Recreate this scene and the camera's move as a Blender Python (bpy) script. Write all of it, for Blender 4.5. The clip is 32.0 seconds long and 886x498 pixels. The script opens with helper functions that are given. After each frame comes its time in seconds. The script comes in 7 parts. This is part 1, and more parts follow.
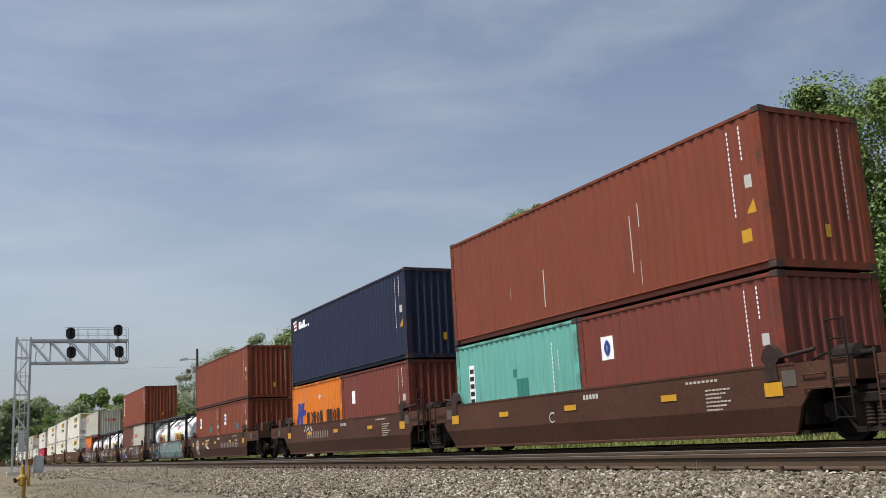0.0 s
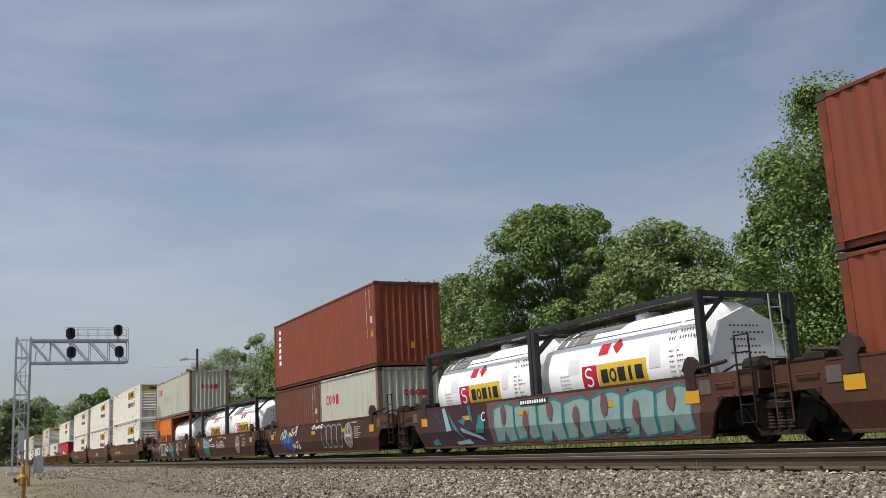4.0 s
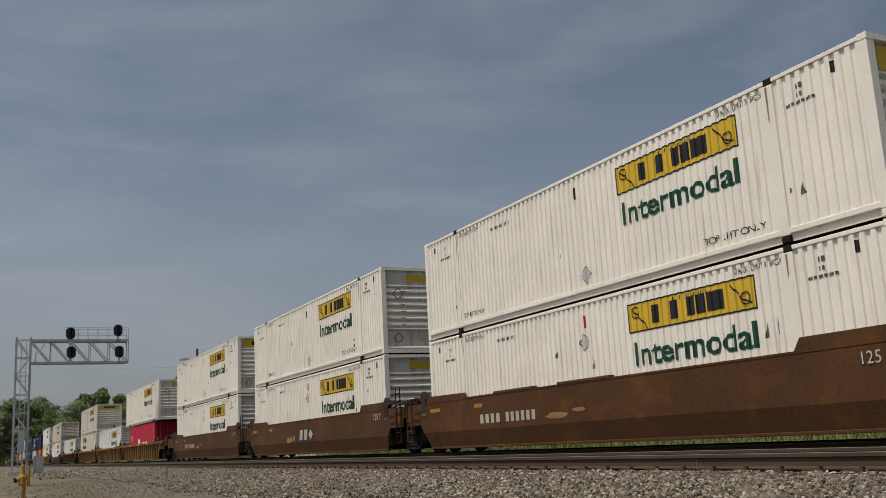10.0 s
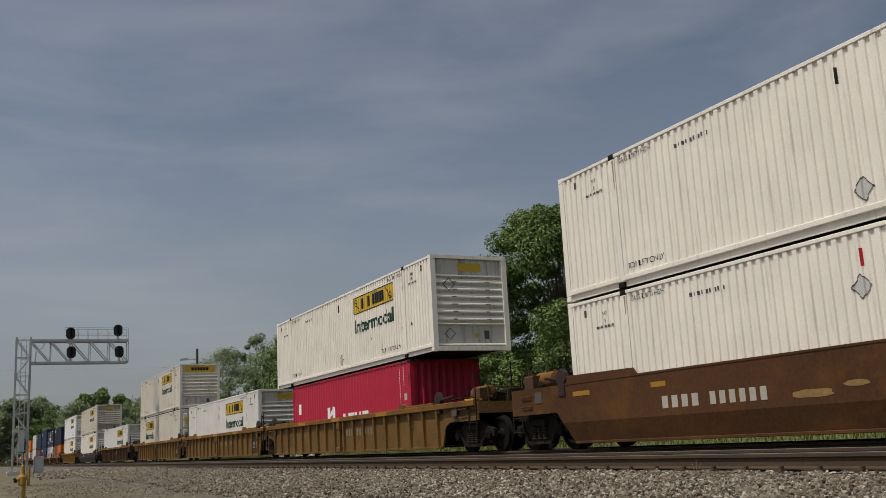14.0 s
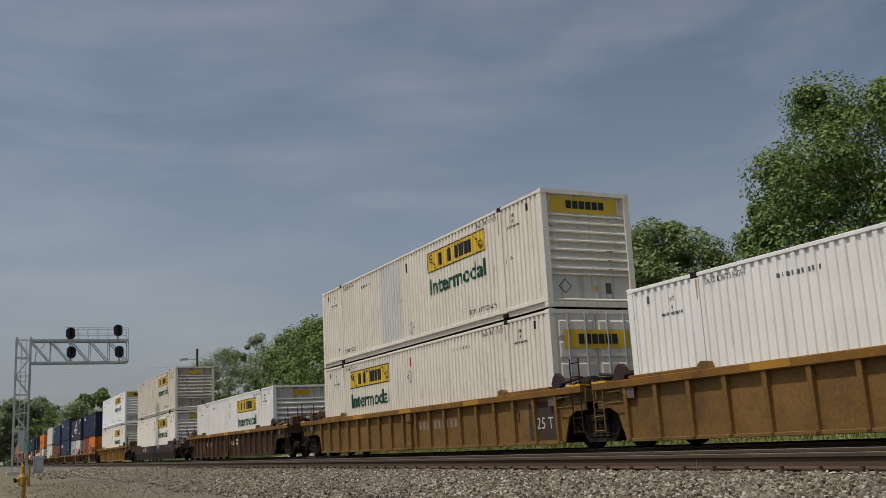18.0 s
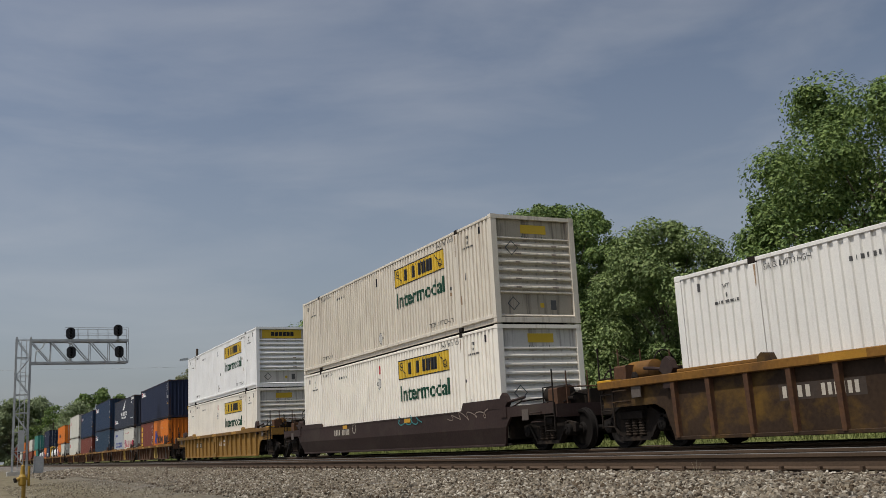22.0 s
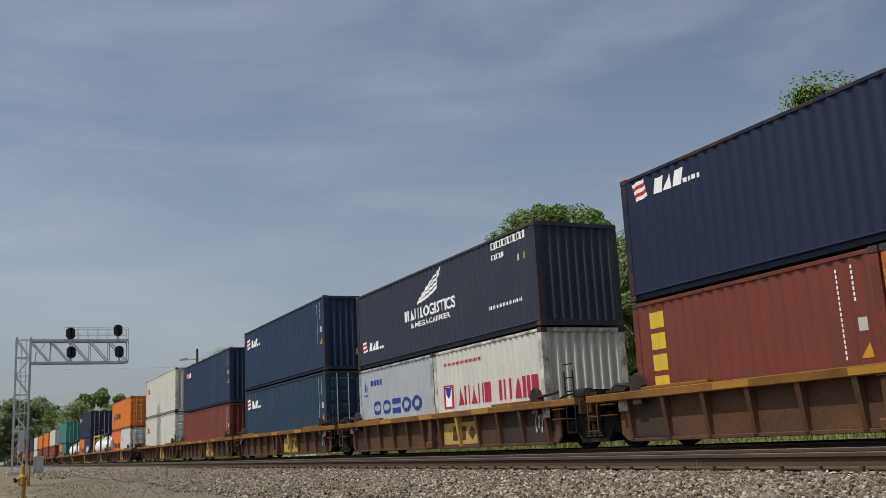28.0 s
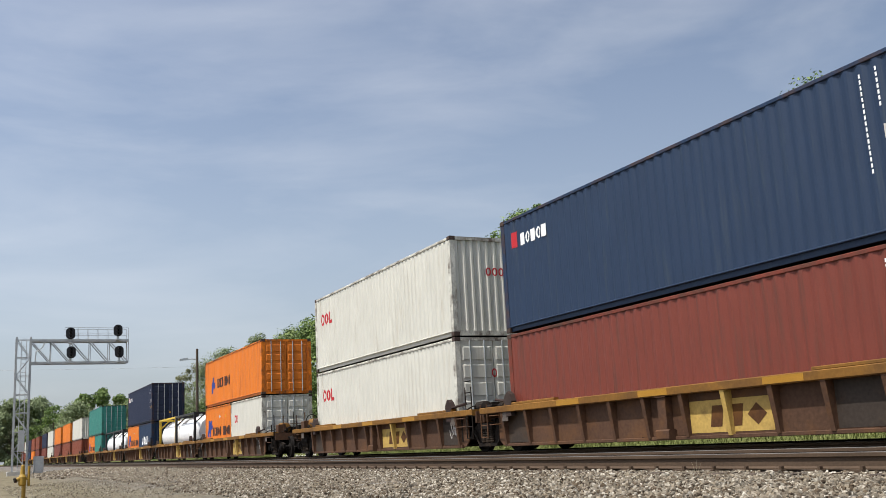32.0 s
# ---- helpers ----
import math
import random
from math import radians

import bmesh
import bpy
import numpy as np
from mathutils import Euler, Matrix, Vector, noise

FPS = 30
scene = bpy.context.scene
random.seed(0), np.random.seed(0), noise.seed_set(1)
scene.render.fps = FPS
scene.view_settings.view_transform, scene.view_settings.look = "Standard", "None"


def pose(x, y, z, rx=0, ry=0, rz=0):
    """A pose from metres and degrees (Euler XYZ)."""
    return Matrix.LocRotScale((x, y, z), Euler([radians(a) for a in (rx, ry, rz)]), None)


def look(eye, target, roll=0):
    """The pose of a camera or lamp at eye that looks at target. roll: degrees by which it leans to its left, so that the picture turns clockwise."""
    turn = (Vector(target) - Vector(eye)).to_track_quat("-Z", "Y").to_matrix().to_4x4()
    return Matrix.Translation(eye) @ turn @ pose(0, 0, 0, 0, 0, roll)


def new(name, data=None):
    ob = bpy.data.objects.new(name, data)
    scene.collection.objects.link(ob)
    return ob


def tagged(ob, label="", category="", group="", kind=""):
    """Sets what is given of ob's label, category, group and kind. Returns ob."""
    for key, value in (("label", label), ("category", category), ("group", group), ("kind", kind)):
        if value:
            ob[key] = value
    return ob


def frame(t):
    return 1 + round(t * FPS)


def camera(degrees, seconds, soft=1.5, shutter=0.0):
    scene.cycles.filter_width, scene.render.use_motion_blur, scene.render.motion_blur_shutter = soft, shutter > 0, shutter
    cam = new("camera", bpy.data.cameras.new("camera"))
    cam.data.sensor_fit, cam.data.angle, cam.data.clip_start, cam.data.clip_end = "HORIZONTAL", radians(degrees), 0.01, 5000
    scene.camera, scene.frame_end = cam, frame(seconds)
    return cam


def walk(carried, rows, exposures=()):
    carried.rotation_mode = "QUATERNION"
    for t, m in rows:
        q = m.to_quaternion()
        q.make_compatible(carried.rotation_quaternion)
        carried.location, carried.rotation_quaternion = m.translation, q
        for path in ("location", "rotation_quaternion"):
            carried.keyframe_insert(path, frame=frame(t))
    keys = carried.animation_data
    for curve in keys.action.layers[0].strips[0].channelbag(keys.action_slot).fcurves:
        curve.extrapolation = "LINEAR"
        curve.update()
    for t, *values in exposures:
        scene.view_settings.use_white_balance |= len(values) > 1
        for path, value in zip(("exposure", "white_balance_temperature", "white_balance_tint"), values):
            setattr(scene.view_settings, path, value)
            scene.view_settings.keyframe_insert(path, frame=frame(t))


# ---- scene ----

# heights: the lens stands 1.0 m above datum, the rail heads at 0.78 m
RAIL = 0.78
XC = 13.54            # centre of the track with the train
XN = 9.28             # centre of the empty track
SECONDS = range(33)
TRAVEL = [0.0, 12.09, 24.15, 36.26, 48.4, 60.46, 72.41, 84.28, 96.05, 107.75, 119.41, 131.08, 142.75, 154.39, 165.89, 177.18,
          188.4, 199.61, 210.75, 221.84, 232.92, 243.89, 254.64, 265.34, 276.15, 286.94, 297.61, 308.33, 319.09, 329.66,
          340.03, 350.38, 360.73]

cam = camera(49.89, 32.0, soft=0.68)
CAM = pose(0.19, 0.24, 1.108, 101.439, 2.943, -25.868)
walk(cam, [(0.0, CAM), (32.0, CAM)], [(0.0, 0.37, 6280, 10), (3.0, 0.33, 6300, 10), (6.0, 0.12, 6480, 10), (9.0, -0.22, 6400, 10), (11.0, -0.48, 6580, 10), (13.0, -0.52, 6580, 10),
                                      (15.0, -0.27, 6450, 10), (18.0, -0.29, 6400, 10), (19.0, -0.40, 6500, 10), (20.0, -0.18, 6400, 10), (21.0, -0.10, 6420, 10), (22.0, -0.17, 6400, 10), (24.0, -0.40, 6440, 10), (26.5, -0.25, 6350, 10), (29.0, 0.2, 6280, 10), (32.0, 0.6, 6300, 10)])

# ---- light ----
SUN_AZ, SUN_EL = 189.0, 64.0     # degrees: towards the sun, counted from +x to +y
world = bpy.data.worlds.new("sky")
scene.world = world
world.use_nodes = True
wn, wl = world.node_tree.nodes, world.node_tree.links
wn.clear()
w_out, w_bg, w_sky = wn.new("ShaderNodeOutputWorld"), wn.new("ShaderNodeBackground"), wn.new("ShaderNodeTexSky")
w_sky.sky_type, w_sky.sun_disc = "NISHITA", False
w_sky.sun_elevation, w_sky.sun_rotation = radians(SUN_EL), radians(90 - SUN_AZ)
w_sky.air_density, w_sky.dust_density, w_sky.ozone_density = 1.0, 3.0, 1.3
w_bg.inputs["Strength"].default_value = 0.100
w_co, w_map = wn.new("ShaderNodeTexCoord"), wn.new("ShaderNodeMapping")
w_map.inputs["Rotation"].default_value = (radians(8), radians(-12), radians(25))
w_map.inputs["Scale"].default_value = (1.4, 2.2, 6.0)
w_n = wn.new("ShaderNodeTexNoise")
w_n.inputs["Scale"].default_value, w_n.inputs["Detail"].default_value, w_n.inputs["Roughness"].default_value = 2.1, 8, 0.52
w_n.inputs["Distortion"].default_value = 0.3
w_r = wn.new("ShaderNodeValToRGB")
w_r.color_ramp.elements[0].position, w_r.color_ramp.elements[1].position = 0.40, 0.82
w_r.color_ramp.elements[0].color, w_r.color_ramp.elements[1].color = (0, 0, 0, 1), (0.36, 0.36, 0.36, 1)
w_mix = wn.new("ShaderNodeMix")
w_mix.data_type = "RGBA"
w_mix.inputs["B"].default_value = (6.5, 6.5, 6.6, 1)
wl.new(w_co.outputs["Generated"], w_map.inputs["Vector"])
wl.new(w_map.outputs["Vector"], w_n.inputs["Vector"])
wl.new(w_n.outputs["Fac"], w_r.inputs["Fac"])
wl.new(w_r.outputs["Color"], w_mix.inputs["Factor"])
w_hs = wn.new("ShaderNodeHueSaturation")
w_hs.inputs["Saturation"].default_value = 0.80
wl.new(w_sky.outputs["Color"], w_hs.inputs["Color"])
wl.new(w_hs.outputs["Color"], w_mix.inputs["A"])
w_sep, w_low, w_haze = wn.new("ShaderNodeSeparateXYZ"), wn.new("ShaderNodeMapRange"), wn.new("ShaderNodeMix")
w_low.interpolation_type = "SMOOTHSTEP"
w_low.inputs["From Min"].default_value, w_low.inputs["From Max"].default_value = -0.05, 0.42
w_low.inputs["To Min"].default_value, w_low.inputs["To Max"].default_value = 0.5, 0.0
w_haze.data_type = "RGBA"
w_haze.inputs["B"].default_value = (4.1, 4.4, 4.75, 1)
wl.new(w_co.outputs["Generated"], w_sep.inputs[0])
wl.new(w_sep.outputs["Z"], w_low.inputs["Value"])
wl.new(w_low.outputs["Result"], w_haze.inputs["Factor"])
wl.new(w_mix.outputs["Result"], w_haze.inputs["A"])
w_side, w_tone = wn.new("ShaderNodeMapRange"), wn.new("ShaderNodeMix")      # the sky brightens towards the sun
w_side.inputs["From Min"].default_value, w_side.inputs["From Max"].default_value = -1.0, 0.8
w_side.inputs["To Min"].default_value, w_side.inputs["To Max"].default_value = 1.22, 0.88
w_tone.data_type, w_tone.blend_type = "RGBA", "MULTIPLY"
w_tone.inputs["Factor"].default_value = 1
wl.new(w_sep.outputs["X"], w_side.inputs["Value"])
wl.new(w_haze.outputs["Result"], w_tone.inputs["A"])
wl.new(w_side.outputs["Result"], w_tone.inputs["B"])
wl.new(w_tone.outputs["Result"], w_bg.inputs["Color"])
wl.new(w_bg.outputs["Background"], w_out.inputs["Surface"])
sun = new("sun", bpy.data.lights.new("sun", "SUN"))
sun.data.energy, sun.data.angle, sun.data.color = 3.85, radians(0.6), (1.0, 0.95, 0.87)
to_sun = Vector((math.cos(radians(SUN_AZ)) * math.cos(radians(SUN_EL)), math.sin(radians(SUN_AZ)) * math.cos(radians(SUN_EL)), math.sin(radians(SUN_EL))))
sun.matrix_world = look(to_sun * 60, (0, 0, 0))


# ---- materials ----
MATS = {}


def surface(name, colour, rough=0.55, metal=0.0, vary=0.12, grain=40.0, blotch=1.2, bump=0.02, dirt=None, dirt_amount=0.0, streak=False, per_piece=0.0, spec=0.3):
    """A painted, rusty or earthen surface: base colour with blotches, grain, dirt or streaks running down, and fine relief."""
    key = name
    if key in MATS:
        return MATS[key]
    m = bpy.data.materials.new(name)
    m.use_nodes = True
    n, l = m.node_tree.nodes, m.node_tree.links
    b = n["Principled BSDF"]
    b.inputs["Roughness"].default_value, b.inputs["Metallic"].default_value = rough, metal
    b.inputs["Specular IOR Level"].default_value = spec
    co = n.new("ShaderNodeTexCoord")
    big, small = n.new("ShaderNodeTexNoise"), n.new("ShaderNodeTexNoise")
    big.inputs["Scale"].default_value, big.inputs["Detail"].default_value = blotch, 4
    small.inputs["Scale"].default_value, small.inputs["Detail"].default_value = grain, 3
    l.new(co.outputs["Object"], big.inputs["Vector"])
    l.new(co.outputs["Object"], small.inputs["Vector"])
    add = n.new("ShaderNodeMath")
    add.operation = "ADD"
    l.new(big.outputs["Fac"], add.inputs[0])
    l.new(small.outputs["Fac"], add.inputs[1])
    ramp = n.new("ShaderNodeMapRange")
    ramp.inputs["From Min"].default_value, ramp.inputs["From Max"].default_value = 0.6, 1.4
    ramp.inputs["To Min"].default_value, ramp.inputs["To Max"].default_value = 1 - vary, 1 + vary
    l.new(add.outputs[0], ramp.inputs["Value"])
    mul = n.new("ShaderNodeMix")
    mul.data_type, mul.blend_type = "RGBA", "MULTIPLY"
    mul.inputs["Factor"].default_value = 1
    mul.inputs["A"].default_value = (*colour, 1)
    l.new(ramp.outputs["Result"], mul.inputs["B"])
    out = mul.outputs["Result"]
    if per_piece:
        info = n.new("ShaderNodeObjectInfo")
        r2 = n.new("ShaderNodeMapRange")
        r2.inputs["To Min"].default_value, r2.inputs["To Max"].default_value = 1 - per_piece, 1 + per_piece
        l.new(info.outputs["Random"], r2.inputs["Value"])
        m2 = n.new("ShaderNodeMix")
        m2.data_type, m2.blend_type = "RGBA", "MULTIPLY"
        m2.inputs["Factor"].default_value = 1
        l.new(out, m2.inputs["A"])
        l.new(r2.outputs["Result"], m2.inputs["B"])
        out = m2.outputs["Result"]
    if dirt:
        dn, mp, dr = n.new("ShaderNodeTexNoise"), n.new("ShaderNodeMapping"), n.new("ShaderNodeValToRGB")
        mp.inputs["Scale"].default_value = streak if isinstance(streak, tuple) else (5, 5, 0.35) if streak else (1, 1, 1)
        dn.inputs["Scale"].default_value, dn.inputs["Detail"].default_value, dn.inputs["Roughness"].default_value = (1.6 if streak else 2.3), 7, 0.65
        dr.color_ramp.elements[0].position = 0.62 - 0.25 * dirt_amount
        dr.color_ramp.elements[1].position = 0.85 - 0.2 * dirt_amount
        l.new(co.outputs["Object"], mp.inputs["Vector"])
        l.new(mp.outputs["Vector"], dn.inputs["Vector"])
        l.new(dn.outputs["Fac"], dr.inputs["Fac"])
        m3 = n.new("ShaderNodeMix")
        m3.data_type = "RGBA"
        m3.inputs["B"].default_value = (*dirt, 1)
        l.new(dr.outputs["Color"], m3.inputs["Factor"])
        l.new(out, m3.inputs["A"])
        out = m3.outputs["Result"]
    l.new(out, b.inputs["Base Color"])
    if bump:
        bp = n.new("ShaderNodeBump")
        bp.inputs["Strength"].default_value, bp.inputs["Distance"].default_value = 0.6, bump
        l.new(add.outputs[0], bp.inputs["Height"])
        l.new(bp.outputs["Normal"], b.inputs["Normal"])
    MATS[key] = m
    return m


RUST, SOOT = (0.16, 0.065, 0.035), (0.05, 0.042, 0.035)


TINTS = {}       # base colours of the container paints, by name


def paint(name, colour, amount=0.35, dirt=RUST, rough=0.5, vary=0.10, blotch=1.2):
    TINTS[name] = colour
    return surface(name, colour, rough, vary=vary, blotch=blotch, bump=0.004, dirt=dirt, dirt_amount=amount, streak=True)


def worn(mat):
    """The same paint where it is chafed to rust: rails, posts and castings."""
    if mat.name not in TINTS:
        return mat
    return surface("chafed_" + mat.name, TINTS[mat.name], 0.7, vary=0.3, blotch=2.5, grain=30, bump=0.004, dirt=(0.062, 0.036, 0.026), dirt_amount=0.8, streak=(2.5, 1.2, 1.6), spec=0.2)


def car_paint(name, colour, amount, dirt, vary=0.3, blotch=0.6):
    """Old freight-car paint: broad uneven patches of rust and soot, little gloss."""
    return surface(name, colour, 0.65, vary=vary, blotch=blotch, grain=14, bump=0.005, dirt=dirt, dirt_amount=amount, streak=(0.8, 0.55, 0.8), spec=0.15)


RED = paint("red_oxide_paint", (0.178, 0.042, 0.019), 0.4, (0.12, 0.036, 0.02))
BROWNRED = paint("brown_red_paint", (0.118, 0.040, 0.024), 0.35, (0.07, 0.034, 0.022))
MAROON = paint("maroon_paint", (0.152, 0.036, 0.023), 0.42, (0.09, 0.036, 0.024))
TRIRED = paint("orange_red_paint", (0.195, 0.046, 0.020), 0.3, (0.14, 0.042, 0.025))
SLATENAVY = paint("slate_navy_paint", (0.026, 0.031, 0.047), 0.25, (0.05, 0.05, 0.055), 0.6)
NAVY = paint("navy_paint", (0.011, 0.017, 0.042), 0.15, (0.03, 0.032, 0.045), 0.6)
BLUE = paint("dark_blue_paint", (0.015, 0.031, 0.066), 0.25, (0.035, 0.05, 0.07), 0.6)
STEELBLUE = paint("steel_blue_paint", (0.016, 0.037, 0.066), 0.25, (0.04, 0.055, 0.075), 0.6)
TEAL = paint("teal_paint", (0.125, 0.36, 0.30), 0.4, (0.10, 0.22, 0.19))
DTEAL = paint("dark_teal_paint", (0.03, 0.17, 0.14), 0.25, (0.04, 0.1, 0.09))
ORANGE = paint("orange_paint", (0.60, 0.16, 0.012), 0.38, (0.34, 0.09, 0.02))
WEATHERED = paint("weathered_off_white_paint", (0.42, 0.415, 0.34), 0.45, (0.27, 0.235, 0.17))
DARKRUST = surface("dark_rust", (0.055, 0.036, 0.028), 0.8, vary=0.4, blotch=4, bump=0.004)
RUSTPOST = surface("rusty_post_paint", (0.16, 0.10, 0.07), 0.75, vary=0.4, blotch=3, bump=0.004)
OFFWHITE = paint("off_white_paint", (0.53, 0.52, 0.455), 0.3, (0.38, 0.34, 0.27))
GREYPAINT = paint("pale_grey_paint", (0.34, 0.365, 0.38), 0.3, (0.30, 0.28, 0.25))
BOXWHITE = paint("cream_white_container_paint", (0.80, 0.75, 0.655), 0.22, (0.50, 0.43, 0.34), 0.4)
BOXCLEAN = paint("white_container_paint", (0.80, 0.795, 0.775), 0.12, (0.5, 0.46, 0.40), 0.4)
BOXCREAM = paint("soiled_cream_paint", (0.64, 0.59, 0.50), 0.35, (0.46, 0.38, 0.28), 0.45)
BOXPALE = paint("dull_white_container_paint", (0.70, 0.68, 0.63), 0.2, (0.48, 0.44, 0.38), 0.45)
BOXDIRTY = paint("grimy_white_paint", (0.62, 0.565, 0.47), 0.5, (0.38, 0.32, 0.25), 0.5)
CRIMSON = paint("crimson_paint", (0.42, 0.014, 0.04), 0.15, (0.25, 0.02, 0.04))
TANKWHITE = paint("tank_white_paint", (0.84, 0.84, 0.83), 0.15, (0.5, 0.48, 0.44), 0.35)
BLACKPAINT = paint("black_frame_paint", (0.02, 0.02, 0.022), 0.3, (0.06, 0.05, 0.045))
CARBROWN = car_paint("boxcar_brown_paint", (0.068, 0.031, 0.0195), 0.5, (0.048, 0.026, 0.018))
RUSTBROWN = car_paint("weathered_brown_paint", (0.078, 0.035, 0.0145), 0.45, (0.135, 0.060, 0.014))
DARKBROWN = car_paint("dark_umber_paint", (0.036, 0.023, 0.020), 0.5, (0.05, 0.038, 0.03))
YELLOWCAR = car_paint("weathered_yellow_paint", (0.155, 0.086, 0.027), 0.5, (0.078, 0.047, 0.024), 0.32)
OLDYELLOW = car_paint("rusty_yellow_paint", (0.036, 0.022, 0.013), 0.42, (0.15, 0.085, 0.016), 0.35, 0.9)
PALEYELLOW = surface("faded_yellow_panel", (0.42, 0.28, 0.075), 0.65, vary=0.25, grain=20, bump=0, dirt=(0.14, 0.085, 0.03), dirt_amount=0.35)
CLEANYELLOW = car_paint("chalky_yellow_paint", (0.24, 0.134, 0.034), 0.35, (0.11, 0.060, 0.022), 0.2)
RIBYELLOW = car_paint("chipped_yellow_rib_paint", (0.165, 0.090, 0.025), 0.45, (0.07, 0.038, 0.018))
CHORD = car_paint("yellow_chord_paint", (0.185, 0.090, 0.020), 0.6, (0.080, 0.042, 0.020))
SOOTRUST = car_paint("sooty_rust_panel_paint", (0.080, 0.043, 0.026), 0.5, (0.135, 0.062, 0.022))
STENCIL = surface("old_white_stencil", (0.40, 0.36, 0.30), 0.6, vary=0.25, grain=30, bump=0)
GRIME = surface("oily_grime", (0.018, 0.0145, 0.012), 0.85, vary=0.3, grain=25, bump=0.01, dirt=(0.045, 0.032, 0.022), dirt_amount=0.4, spec=0.1)
STEEL = surface("galvanised_steel", (0.42, 0.44, 0.45), 0.45, 0.6, vary=0.12, bump=0.003)
WHEELSTEEL = surface("wheel_steel", (0.011, 0.0095, 0.0085), 0.8, 0.0, vary=0.25, bump=0.004, spec=0.1)
# greyer than the louvres: dirt, plus the recess shade put into the colour
BOXEND = paint("dusty_shaded_white_paint", (0.58, 0.555, 0.505), 0.5, (0.20, 0.165, 0.13), 0.6)
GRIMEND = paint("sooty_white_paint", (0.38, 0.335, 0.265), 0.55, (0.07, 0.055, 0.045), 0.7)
REFLECT = surface("dull_reflector", (0.33, 0.165, 0.018), 0.5, vary=0.2, bump=0)
WHITE = surface("white_marking", (0.8, 0.8, 0.78), 0.5, vary=0.06, bump=0)
BLACK = surface("black_marking", (0.018, 0.018, 0.02), 0.5, vary=0.1, bump=0)
GREEN = surface("dark_green_marking", (0.011, 0.060, 0.033), 0.5, vary=0.1, bump=0)
YELLOW = surface("yellow_sign_paint", (0.60, 0.40, 0.035), 0.5, vary=0.14, bump=0)
AMBER = surface("amber_reflector", (0.50, 0.26, 0.015), 0.4, vary=0.12, bump=0)
CRIMSONMARK = surface("crimson_marking", (0.36, 0.016, 0.045), 0.5, vary=0.12, bump=0)
REDMARK = surface("red_marking", (0.42, 0.02, 0.027), 0.5, vary=0.06, bump=0)
BLUEMARK = surface("blue_marking", (0.02, 0.04, 0.22), 0.5, vary=0.06, bump=0)
DIMWHITE = surface("faded_marking", (0.45, 0.43, 0.40), 0.6, vary=0.12, bump=0)
DARKGREY = surface("dark_grey_marking", (0.09, 0.09, 0.088), 0.6, vary=0.15, bump=0)
FADED = surface("faded_stencil", (0.20, 0.16, 0.13), 0.6, vary=0.2, bump=0)
TEALMARK = surface("teal_spray_paint", (0.03, 0.16, 0.17), 0.5, vary=0.2, bump=0)
SKYMARK = surface("pale_blue_spray_paint", (0.24, 0.33, 0.36), 0.5, vary=0.2, bump=0)
PINKMARK = surface("dusty_pink_spray_paint", (0.13, 0.07, 0.07), 0.5, vary=0.2, bump=0)
RAILRUST = surface("rusty_rail_web", (0.072, 0.047, 0.029), 0.8, 0.1, vary=0.25, grain=30, bump=0.006)
RAILHEAD = surface("worn_rail_head", (0.22, 0.21, 0.19), 0.45, 0.7, vary=0.15, grain=60, bump=0.002)
TIE = surface("creosoted_timber", (0.065, 0.048, 0.036), 0.85, vary=0.3, grain=18, bump=0.01, per_piece=0.25)


